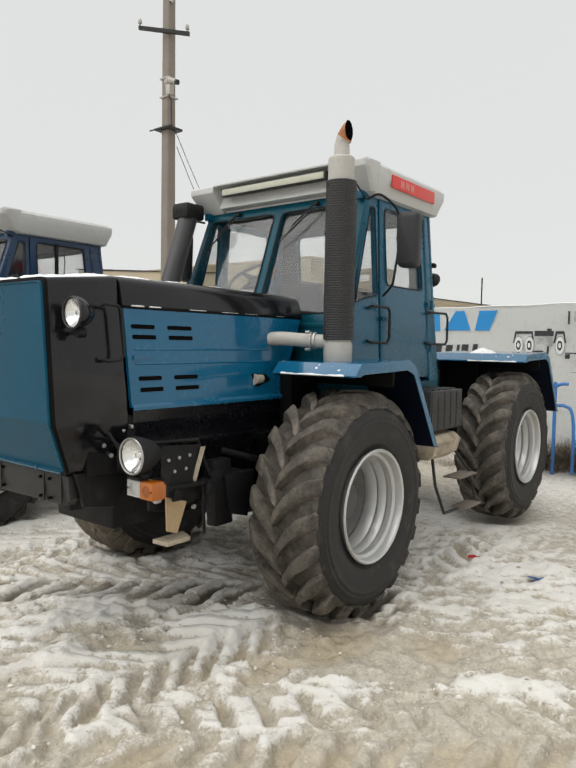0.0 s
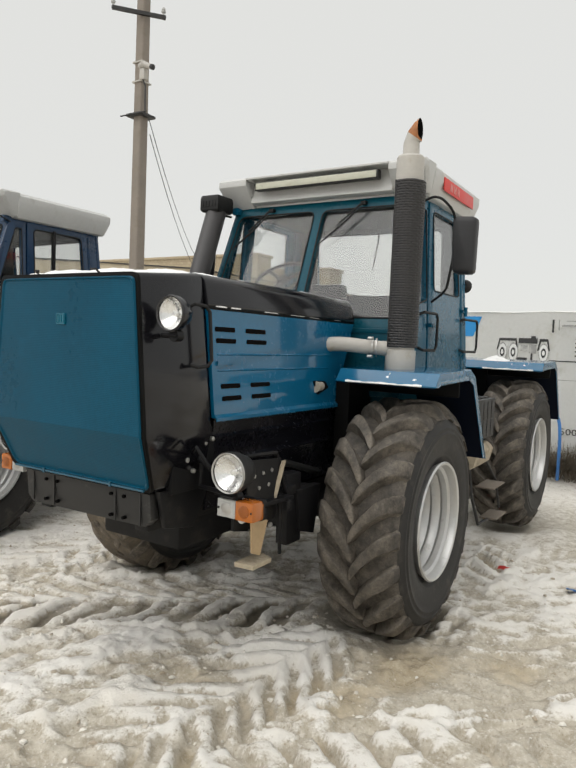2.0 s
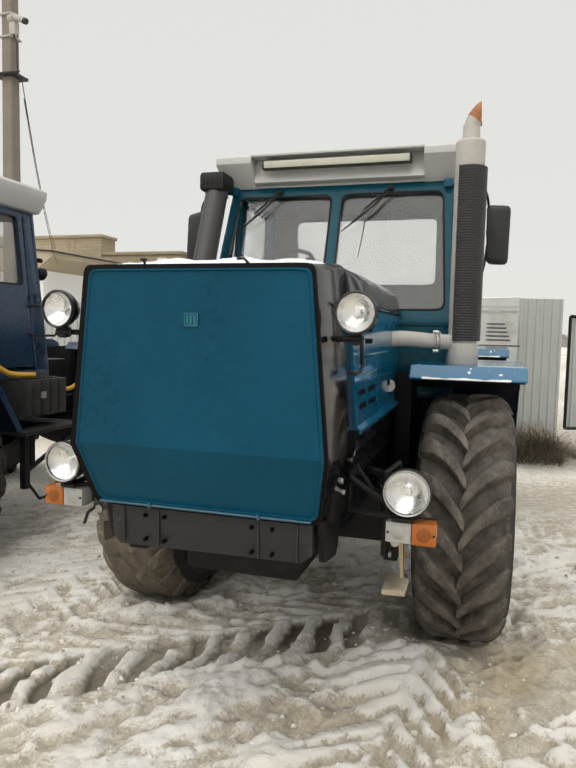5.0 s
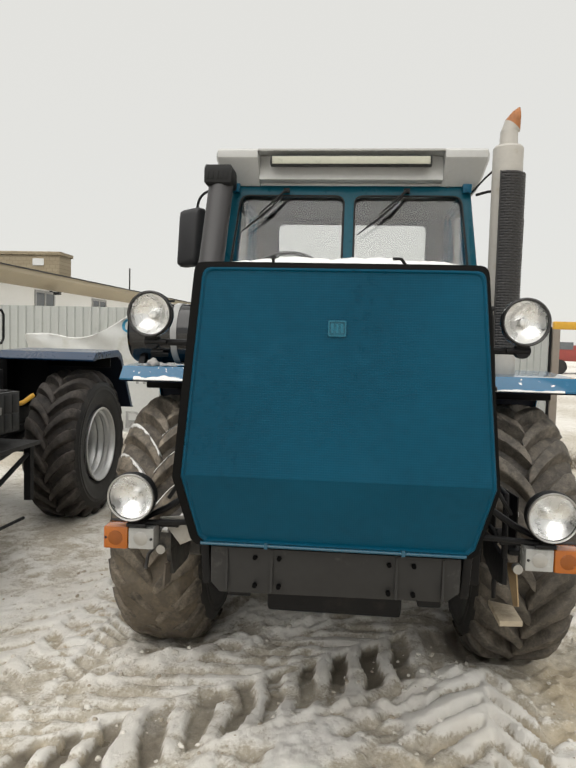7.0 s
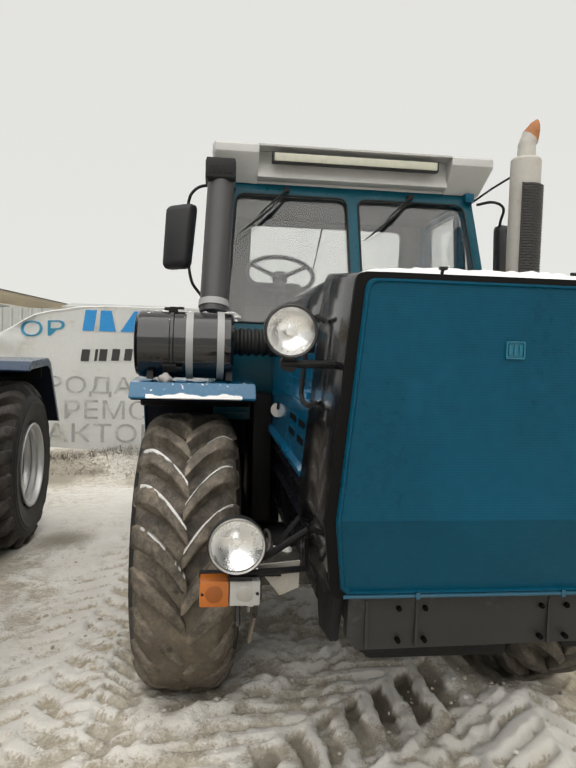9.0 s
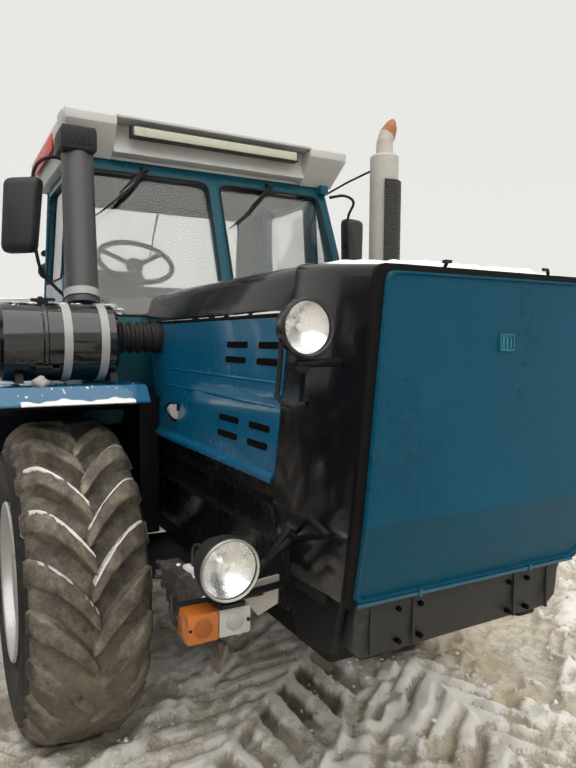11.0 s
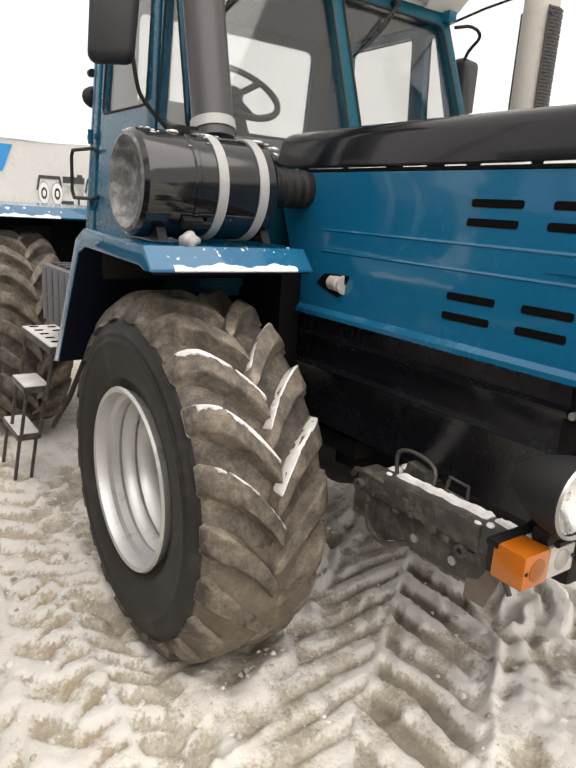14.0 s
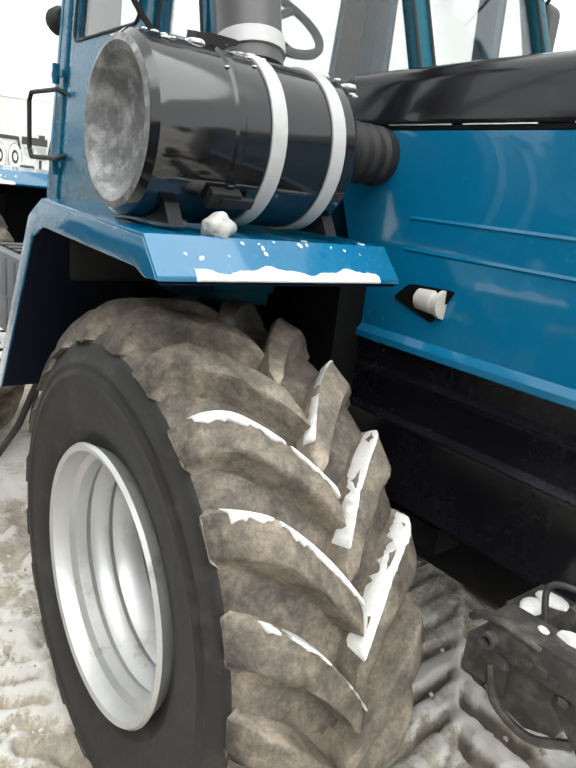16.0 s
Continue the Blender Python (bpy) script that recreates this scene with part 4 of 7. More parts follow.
def panel_x(y, z):
    """Half width of the bonnet side at a place on it."""
    t = (1.787 - z) / 0.49
    return (0.473 + 0.008 * (y - 2.0)) * (1 - t) + (0.510 - 0.008 * (y - 2.0)) * t


def build_tractor():
    root = thing("tractor", (0, 4.7, 0.0), "blue four-wheel tractor with black bonnet, parked in slush", "tractor")
    # --- bonnet nose
    bm = bmesh.new()
    ring0 = nose_ring(1.612, 0.0, 1.907)
    ring1 = [p + Vector((0, 0.030 * min(1, (1.95 - p.z) / 0.65), 0)) for p in nose_ring(1.985, 0.018, 1.945)]
    rings(bm, [ring0, ring1])
    nose = part("nose_shell", bm, M_BLACK, root, "glossy black bonnet nose", bevel=0.012)
    bm = bmesh.new()
    outer = [p + Vector((0, -0.004, 0)) for p in nose_ring(1.610, 0.001, 1.909, 0.998)]
    inner = [Vector((p.x * 0.958 + 0.008, p.y - 0.006, 1.42 + (p.z - 1.42) * 0.968)) for p in nose_ring(1.610, 0.0, 1.905)]
    rings(bm, [outer, inner, [p + Vector((0, 0.016, 0)) for p in inner], [p + Vector((0, 0.016, 0)) for p in outer], outer], cap=False)
    part("grille_seal", bm, M_SEAL, nose, "black rubber edge")
    # --- grille sheet with a raised rim
    bm = bmesh.new()
    def gring(sx, sz, dy):
        return [Vector((p.x * sx + 0.008, p.y + dy, 1.44 + (p.z - 1.44) * sz)) for p in nose_ring(1.605, 0.0, 1.905)]
    lo = [gring(0.962, 0.972, 0.004), gring(0.962, 0.972, -0.004), gring(0.954, 0.965, -0.012), gring(0.944, 0.957, -0.012), gring(0.932, 0.948, -0.006)]
    vs = rings(bm, lo, cap=False)
    f = vs[-1]
    k = len(f)
    # front: upper field and the bent lower field
    bm.faces.new([f[i] for i in (*range(0, 8), *range(k - 7, k))])
    bm.faces.new([f[i] for i in (7, 8, k - 8, k - 7)])
    bm.faces.new([f[i] for i in (8, 9, 10, 11, k - 10, k - 9, k - 8)])
    grille = part("grille", bm, M_GRILLE, root, "teal perforated radiator grille", sharp=20)
    bm = bmesh.new()
    plate(bm, rounded([(-0.036, 1.592, 1.738), (0.018, 1.592, 1.738), (0.018, 1.592, 1.690), (-0.036, 1.592, 1.690)], 0.004, 2),
          rounded([(-0.032, 1.592, 1.734), (0.014, 1.592, 1.734), (0.014, 1.592, 1.694), (-0.032, 1.592, 1.694)], 0.004, 2), (0, 0.008, 0))
    for x in (-0.024, -0.009, 0.006):
        box(bm, (x - 0.004, 1.593, 1.700), (x + 0.004, 1.600, 1.728))
    box(bm, (-0.034, 1.5965, 1.692), (0.016, 1.602, 1.736))
    part("badge", bm, M_BADGE, grille, "small blue enamel badge")
    bm = bmesh.new()
    tube(bm, [(-0.435, 1.692, 1.008), (0.417, 1.692, 1.008)], 0.006, 8)
    for x in (-0.22, 0.22):
        box(bm, (x - 0.006, 1.684, 1.0), (x + 0.006, 1.694, 1.020))
    part("grille_lip", bm, M_TEAL, grille, "rounded bottom lip")
    # nose handles, bolts
    for side in (1, -1):
        bm = bmesh.new()
        x = 0.478
        tube(bm, [(x + 0.0, 1.87, 1.785), (x + 0.025, 1.875, 1.80), (x + 0.03, 1.945, 1.795), (x + 0.04, 1.96, 1.77), (x + 0.055, 1.965, 1.56), (x + 0.05, 1.945, 1.535), (x + 0.045, 1.88, 1.53), (x + 0.02, 1.865, 1.54)], 0.008, 8)
        part("grab_handle", mirrored(bm, side), M_RUBBER, nose, "black bent-rod handle")
        for y, z in ((1.871, 1.186), (1.99, 1.19), (2.04, 1.203), (1.885, 1.123), (1.928, 1.07)):
            bm = bmesh.new()
            cyl(bm, (0.46, y, z), (0.488 + (0.012 if y > 1.95 else 0), y, z), 0.011, n=8)
            part("bolt", mirrored(bm, side), M_STEEL, nose, "zinc bolt", bevel=0.002)
        bm = bmesh.new()
        box(bm, (0.40, 1.80, 0.98), (0.475, 2.08, 1.26))
        prism(bm, [(0.42, 1.75, 1.0), (0.42, 1.80, 0.83), (0.42, 1.98, 0.80), (0.42, 2.10, 1.0)], (0.03, 0, 0))
        part("side_bracket", mirrored(bm, side), M_FRAME, nose, bevel=0.008)
    # --- bonnet lid
    bm = bmesh.new()
    def lid(y, top, wide):
        h = [(0.30, top), (0.36 + wide, top - 0.002), (0.400 + wide, top - 0.008), (0.424 + wide, top - 0.018), (0.441 + wide, top - 0.033), (0.451 + wide, top - 0.055), (0.470 + wide, 1.812), (0.470 + wide, 1.80), (0.45 + wide, 1.80)]
        r = [Vector((x, y, z)) for x, z in h]
        return r + [Vector((-p.x, p.y, p.z)) for p in r[::-1]]
    rings(bm, [lid(1.995, 1.952, 0.008), lid(2.4, 1.954, 0.011), lid(3.0, 1.953, 0.014), lid(3.44, 1.946, 0.018)])
    hood = part("bonnet_lid", bm, M_BLACK, root, "glossy black bonnet lid with thin snow on top", bevel=0.008)
    bm = bmesh.new()
    rnd = random.Random(4)
    nx, ny = 28, 60
    def snow_z(i, j):
        u, v = abs(i / nx - 0.5) * 2, j / ny
        base = 1.906 + 0.045 * min(1, j / 14)
        edge = max(0, 1 - u ** 5) * min(1, (j + 1) / 3) * min(1, (ny - j) / 5)
        return base - 0.016 + edge * (0.023 + 0.012 * rnd.random() + 0.009 * math.sin(i * 0.7 + j * 0.33) * math.sin(j * 0.21))
    grid = [[bm.verts.new((-0.42 + 0.84 * i / nx + 0.006 * rnd.uniform(-1, 1), 1.615 + 1.6 * j / ny, snow_z(i, j))) for j in range(ny + 1)] for i in range(nx + 1)]
    for i in range(nx):
        for j in range(ny):
            bm.faces.new((grid[i][j], grid[i + 1][j], grid[i + 1][j + 1], grid[i][j + 1]))
    part("snow", bm, M_SNOW, hood, "layer of fresh snow", sharp=80, kind="stuff")
    bm = bmesh.new()
    tube(bm, [(-0.21, 1.63, 1.91), (-0.21, 1.62, 1.926)], 0.005, 6)
    box(bm, (-0.220, 1.612, 1.922), (-0.200, 1.628, 1.930))
    part("bonnet_catch", bm, M_RUBBER, hood)
    bm = bmesh.new()
    tube(bm, [(0.19, 1.63, 1.908), (0.175, 1.62, 1.926), (0.15, 1.615, 1.925)], 0.005, 6)
    part("bonnet_catch", bm, M_RUBBER, hood)
    # --- side panels with slots
    for side in (1, -1):
        bm = bmesh.new()
        ny, nz = 14, 6
        face = []
        for a in range(nz + 1):
            z = 1.787 - (1.787 - 1.298) * a / nz
            back, fore = 3.43 - 0.23 * a / nz, 2.004 + 0.026 * a / nz
            face.append([(panel_x(fore + (back - fore) * k / ny, z), fore + (back - fore) * k / ny, z) for k in range(ny + 1)])
        front = [[bm.verts.new(p) for p in row] for row in face]
        inner = [[bm.verts.new((p[0] - 0.02, p[1], p[2])) for p in row] for row in face]
        for a in range(nz):
            for k in range(ny):
                bm.faces.new((front[a][k], front[a][k + 1], front[a + 1][k + 1], front[a + 1][k]))
                bm.faces.new((inner[a][k], inner[a + 1][k], inner[a + 1][k + 1], inner[a][k + 1]))
        for a in range(nz):
            for k in (0, ny):
                bm.faces.new((front[a][k], front[a + 1][k], inner[a + 1][k], inner[a][k]))
        for k in range(ny):
            for a in (0, nz):
                bm.faces.new((front[a][k], front[a][k + 1], inner[a][k + 1], inner[a][k]))
        # flared bottom edge and two pressed ribs
        sheet(bm, [(0.506, 2.03, 1.315), (0.524, 2.03, 1.299), (0.524, 2.03, 1.284)], (-0.004, 1.19, 0.0), (-0.006, 0, -0.004))
        for z in (1.585, 1.512):
            tube(bm, [(panel_x(y, z) - 0.004, y, z + 0.004 * (y - 2)) for y in (2.06, 2.4, 2.8, 3.1)], 0.007, 6)
        panel = part("side_panel", mirrored(bm, side), M_BLUE, root, "blue bonnet side panel with cooling slots")
        for y0, y1 in ((2.045, 2.195), (2.28, 2.45)):
            for z in (1.700, 1.648, 1.440, 1.383):
                bm = bmesh.new()
                dy = 0.04 * (1.7 - z) / 0.3
                lp = rounded([(0, y0 + dy, z + 0.011), (0, y1 + dy, z + 0.011), (0, y1 + dy, z - 0.011), (0, y0 + dy, z - 0.011)], 0.009, 3)
                lp = [Vector((panel_x(q.y, q.z) - 0.012, q.y, q.z)) for q in lp]
                prism(bm, lp, (0.0138, 0, 0))
                part("slot", mirrored(bm, side), M_SLOT, panel, "dark cooling slot")
        bm = bmesh.new()
        box(bm, (0.485, 2.05, 1.535), (0.502, 2.09, 1.555))
        box(bm, (0.485, 2.07, 1.538), (0.497, 2.18, 1.545))
        part("latch", mirrored(bm, side), M_BLUE, panel)
        bm = bmesh.new()
        x = 0.47
        loop = rounded([(x, 2.925, 1.445), (x, 3.06, 1.440), (x, 3.105, 1.400), (x, 2.975, 1.362)], 0.012, 3)
        prism(bm, loop, (0.034, 0, 0))
        part("opening", mirrored(bm, side), M_SLOT, panel)
        bm = bmesh.new()
        revolve(bm, [(0.0, 0.0), (0.010, 0.0), (0.012, 0.014), (0.027, 0.030), (0.029, 0.080), (0.022, 0.086), (0.022, 0.094), (0.033, 0.098), (0.033, 0.110), (0.0, 0.111)], (0.490, 3.055, 1.412), (0.08, -1, -0.02), 18)
        part("breather", mirrored(bm, side), M_STACK, panel, "pale cast filter body in the opening")
        bm = bmesh.new()
        box(bm, (0.455, 2.0, 1.79), (0.478, 3.45, 1.80))
        part("panel_rail", mirrored(bm, side), M_SEAL, panel)
        bm = bmesh.new()
        rnd = random.Random(3 + side)
        y = 2.05
        while y < 3.35:
            ln = rnd.uniform(0.04, 0.20)
            rings(bm, [[Vector((0.4705 + 0.009 * (q - 2), q, 1.800)), Vector((0.4715 + 0.009 * (q - 2), q, 1.806 + 0.003 * rnd.random())), Vector((0.4785, q, 1.805 + 0.002 * rnd.random())), Vector((0.482, q, 1.799))] for q in [y + ln * k / 5 for k in range(6)]])
            y += ln + rnd.uniform(0.005, 0.09 if side < 0 else 0.3)
        part("snow", mirrored(bm, side), M_THINSNOW, panel, "thin line of snow on the rail", kind="stuff")
    # --- front plate, frame, engine, axles
    bm = bmesh.new()
    prism(bm, [(-0.41, 1.735, 0.985), (0.41, 1.735, 0.985), (0.41, 1.745, 0.87), (0.37, 1.75, 0.835), (-0.38, 1.75, 0.825), (-0.41, 1.745, 0.86)], (0, 0.05, 0))
    bumper = part("front_plate", bm, M_PLATE, root, "dark grey steel front plate", bevel=0.004)
    for x in (-0.355, -0.205, 0.205, 0.355):
        bm = bmesh.new()
        box(bm, (x - 0.004, 1.732, 0.84), (x + 0.004, 1.74, 0.98))
        part("rib", bm, M_PLATE, bumper)
    for x in (-0.26, -0.18, 0.18, 0.26):
        for z in (0.955, 0.860):
            bm = bmesh.new()
            cyl(bm, (x, 1.726, z), (x, 1.745, z), 0.008, n=6)
            part("bolt", bm, M_SLOT, bumper)
    bm = bmesh.new()
    prism(bm, [(-0.22, 1.80, 0.835), (-0.22, 1.92, 0.785), (-0.22, 2.3, 0.75), (-0.22, 2.3, 0.835)], (0.44, 0, 0))
    part("skid_plate", bm, M_PLATE, root, "bent grey skid plate", bevel=0.01)
    bm = bmesh.new()
    for x in (-0.36, 0.28):
        box(bm, (x, 1.78, 0.80), (x + 0.08, 4.55, 1.02))
    box(bm, (-0.36, 1.80, 0.83), (0.36, 1.86, 1.0))
    box(bm, (-0.36, 4.40, 0.70), (0.36, 4.56, 1.05))
    chassis = part("front_frame", bm, M_FRAME, root, "black steel frame rails", bevel=0.01)
    bm = bmesh.new()
    box(bm, (-0.40, 1.95, 0.98), (0.40, 3.5, 1.32))
    engine = part("engine", bm, M_FRAME, root, "grimy black engine under the bonnet", bevel=0.012)
    bm = bmesh.new()
    box(bm, (-0.26, 2.1, 0.62), (0.26, 3.3, 1.0))
    part("oil_pan", bm, M_FRAME, engine, bevel=0.02)
    for s in (-1, 1):
        # dark skirt under the bonnet side with pressed ribs
        bm = bmesh.new()
        prof = [(0.485, 1.295), (0.476, 1.218), (0.492, 1.206), (0.490, 1.198), (0.474, 1.186), (0.466, 1.100), (0.483, 1.087), (0.480, 1.078), (0.463, 1.066), (0.445, 0.86)]
        sheet(bm, [(x, 2.06, z) for x, z in prof], (0, 1.42, 0), (-0.012, 0, 0))
        part("side_skirt", mirrored(bm, s), M_SKIRT, engine, "black ribbed side sheet", sharp=50)
        if s > 0:
            bm = bmesh.new()
            tube(bm, curve_pts([(0.45, 2.72, 1.0), (0.52, 2.95, 0.93), (0.45, 3.1, 0.9)], 4), 0.02, 8)
            part("hose", bm, M_RUBBER, engine)
    for y, dz in ((AXLE, 0.0), (REAR, 0.05)):
        bm = bmesh.new()
        revolve(bm, [(0.0, -0.80), (0.15, -0.80), (0.15, -0.72), (0.11, -0.66), (0.105, -0.30), (0.2, -0.16), (0.24, 0.0), (0.2, 0.16), (0.105, 0.30), (0.11, 0.66), (0.15, 0.72), (0.15, 0.80), (0.0, 0.80)], (0, y, 0.665 + dz), (1, 0, 0), 24)
        for s in (-1, 1):
            box(bm, (0.36 * s - 0.05, y - 0.42, 0.76 + dz), (0.36 * s + 0.05, y + 0.42, 0.83 + dz))
        part("axle", bm, M_FRAME, root, "muddy black axle housing")
    # --- lamps, indicators, foot brackets
    for side in (1, -1):
        headlight(root, (0.558 if side > 0 else -0.607, 1.665, 1.748), 0.0655, side, (0.47 * side, 1.72, 1.66), 0.10)
        headlight(root, (0.728 * side, 1.857, 1.104), 0.0785, side, (0.50 * side, 1.96, 1.10), 0.15)
        bm = bmesh.new()
        box(bm, (0.655, 1.915, 0.910), (0.835, 1.985, 0.984))
        sig = part("turn_signal", mirrored(bm, side), M_RUBBER, root, "indicator unit with orange and clear halves", bevel=0.006)
        bm = bmesh.new()
        box(bm, (0.748, 1.885, 0.906), (0.838, 1.968, 0.988))
        part("orange_lens", mirrored(bm, side), M_ORANGE, sig, "orange plastic lens", bevel=0.008)
        bm = bmesh.new()
        box(bm, (0.652, 1.888, 0.908), (0.7465, 1.965, 0.986))
        part("clear_lens", mirrored(bm, side), M_CLEAR, sig, "clear plastic lens", bevel=0.006)
        bm = bmesh.new()
        revolve(bm, [(0.027, 0.004), (0.027, -0.001), (0.022, -0.003), (0.0, -0.004)], (0.793, 1.885, 0.947), (0, 1, 0), 18)
        part("lens_ring", mirrored(bm, side), M_ORANGED, sig, "darker round lens core")
        bm = bmesh.new()
        revolve(bm, [(0.026, 0.004), (0.026, -0.001), (0.021, -0.003), (0.0, -0.004)], (0.70, 1.888, 0.947), (0, 1, 0), 18)
        part("lens_ring", mirrored(bm, side), M_STEEL, sig, "grey round lens core")
        for xx in (0.661, 0.829):
            bm = bmesh.new()
            cyl(bm, (xx, 1.884, 0.947), (xx, 1.892, 0.947), 0.005, n=8)
            part("screw", mirrored(bm, side), M_FRAME, sig)
        # arm to the lower lamp
        bm = bmesh.new()
        tube(bm, [(0.50, 1.94, 1.13), (0.62, 1.95, 1.05), (0.72, 1.96, 1.0)], 0.012, 8)
        tube(bm, [(0.50, 1.90, 1.16), (0.54, 1.87, 1.19), (0.60, 1.90, 1.10)], 0.008, 8)
        box(bm, (0.58, 1.955, 0.975), (0.84, 1.985, 0.99))
        part("lamp_arm", mirrored(bm, side), M_FRAME, root, bevel=0.003)
        # step frame behind the lamp
        bm = bmesh.new()
        if side > 0:
            sheet(bm, [(0.64, 2.06, 0.905), (0.64, 2.42, 0.890)], (0.07, 0, 0), (0, 0, 0.02))
            prism(bm, [(0.615, 2.04, 0.90), (0.615, 2.04, 0.80), (0.615, 2.20, 0.765), (0.615, 2.38, 0.80), (0.615, 2.40, 0.90)], (0.017, 0, 0))
            for y in (2.30,):
                tube(bm, curve_pts([(0.63, y - 0.07, 0.90), (0.63, y - 0.06, 0.93), (0.62, y, 0.945), (0.61, y + 0.06, 0.93), (0.61, y + 0.07, 0.90)], 4), 0.010, 6)
            if side > 0:
                tube(bm, [(0.62, 2.05, 0.90), (0.62, 2.06, 1.13), (0.64, 2.35, 1.12), (0.66, 2.42, 0.92)], 0.012, 8)
            box(bm, (0.30, 2.66, 0.66), (0.60, 2.76, 0.90))
            prism(bm, [(0.60, 2.55, 0.90), (0.60, 2.60, 0.68), (0.60, 2.74, 0.64), (0.60, 2.80, 0.90)], (0.05, 0, 0))
            for y in (2.12, 2.34):
                box(bm, (0.70, y, 0.845), (0.722, y + 0.05, 0.895))
                cyl(bm, (0.715, y + 0.02, 0.905), (0.715, y + 0.02, 0.862), 0.013, n=10)
            box(bm, (0.62, 2.42, 0.90), (0.67, 2.50, 0.945))
            if side > 0:
                tube(bm, [(0.66, 2.37, 0.92), (0.665, 2.38, 0.62)], 0.010, 6)
        else:
            # short grimy channel with a wide flat top, a bolted plate below and two pivot tubes
            prism(bm, [(0.632, 2.05, 0.934), (0.632, 2.56, 0.912), (0.632, 2.56, 0.846), (0.632, 2.05, 0.862)], (0.072, 0, 0))
            box(bm, (0.700, 2.10, 0.858), (0.712, 2.17, 0.930))
            box(bm, (0.700, 2.34, 0.862), (0.708, 2.37, 0.893))
            box(bm, (0.700, 2.25, 0.850), (0.706, 2.29, 0.897))
            prism(bm, [(0.640, 2.07, 0.865), (0.640, 2.13, 0.735), (0.640, 2.36, 0.722), (0.640, 2.43, 0.790), (0.640, 2.43, 0.858)], (0.020, 0, 0))
            prism(bm, [(0.600, 2.38, 0.860), (0.600, 2.41, 0.728), (0.600, 2.47, 0.700), (0.600, 2.54, 0.715), (0.600, 2.56, 0.860)], (0.055, 0, 0))
            tube(bm, curve_pts([(0.650, 2.38, 0.735), (0.672, 2.45, 0.704), (0.668, 2.53, 0.722), (0.655, 2.56, 0.78)], 4), 0.010, 6)
            box(bm, (0.34, 2.52, 0.735), (0.66, 2.62, 0.815))
            box(bm, (0.36, 2.52, 0.817), (0.58, 2.60, 0.870))
            # bent rods behind the channel
            tube(bm, curve_pts([(0.60, 2.50, 0.875), (0.585, 2.52, 0.955), (0.575, 2.46, 0.972), (0.575, 2.38, 0.950), (0.60, 2.36, 0.885)], 4), 0.007, 8)
            prism(bm, [(0.56, 2.49, 0.87), (0.56, 2.47, 0.945), (0.56, 2.40, 0.935), (0.56, 2.38, 0.87)], (0.035, 0, 0))
            tube(bm, [(0.61, 2.31, 0.895), (0.60, 2.30, 0.962), (0.60, 2.235, 0.958), (0.61, 2.225, 0.898)], 0.006, 6)
            tube(bm, [(0.61, 2.305, 0.925), (0.61, 2.23, 0.922)], 0.005, 6)
            tube(bm, [(0.700, 2.45, 0.905), (0.706, 2.52, 0.915), (0.706, 2.57, 0.905), (0.69, 2.60, 0.875)], 0.009, 6)
            tube(bm, [(0.700, 2.06, 0.862), (0.712, 2.02, 0.845), (0.712, 1.99, 0.80)], 0.008, 6)
            for y, z in ((2.145, 0.842), (2.545, 0.868)):
                revolve(bm, [(0.009, 0.0), (0.009, 0.05), (0.017, 0.05), (0.017, 0.0), (0.009, 0.0)], (0.672, y, z), (1, 0, 0), 14)
            rnd = random.Random(31)
            for k in range(14):
                y, z, r = rnd.uniform(2.12, 2.52), rnd.uniform(0.835, 0.885), rnd.uniform(0.008, 0.016)
                box(bm, (0.695, y - r, z - r * 0.7), (0.704 + 0.4 * r, y + r, z + r * 0.7))
        st = part("step_bracket", mirrored(bm, side), M_FRAME if side > 0 else M_GRIMYSTEEL, root, "black step bracket", bevel=0.004)
        for y, x in ((2.16, 0.632), (2.33, 0.632)) if side > 0 else ((2.205, 0.658), (2.345, 0.658)):
            bm = bmesh.new()
            cyl(bm, (x, y, 0.77), (x + 0.010, y, 0.77), 0.013, n=10)
            part("bolt", mirrored(bm, side), M_STEEL, st, "zinc bolt")
        bm = bmesh.new()
        cyl(bm, (0.67, 2.04, 0.86), (0.67, 2.07, 0.86), 0.018, n=10)
        part("pin", mirrored(bm, side), M_STEEL, st, "steel pin")
        bm = bmesh.new()
        if side > 0:
            prism(bm, [(0.665, 2.08, 1.12), (0.67, 2.34, 1.10), (0.68, 2.30, 0.89), (0.665, 2.08, 0.93)], (0.006, 0, 0))
            part("perforated_plate", bm, M_FRAME, st)
            for by, bz in ((2.12, 1.045), (2.19, 1.05), (2.26, 1.055), (2.16, 0.985), (2.235, 0.99)):
                bm = bmesh.new()
                cyl(bm, (0.672, by, bz), (0.682, by, bz), 0.009, n=8)
                part("bolt", bm, M_STEEL, st, "zinc bolt")
            bm = bmesh.new()
            prism(bm, [(0.56, 2.48, 0.99), (0.56, 2.62, 0.99), (0.56, 2.64, 0.62), (0.56, 2.50, 0.62)], (0.07, 0, 0))
            part("hanger", bm, M_FRAME, st, "black cast hanger", bevel=0.012)
            bm = bmesh.new()
            prism(bm, [(0.685, 2.33, 1.09), (0.69, 2.355, 1.09), (0.68, 2.29, 0.89), (0.675, 2.265, 0.89)], (0.006, 0, 0))
            part("pale_strip", bm, M_WOOD, st, "pale wooden strip")
            bm = bmesh.new()
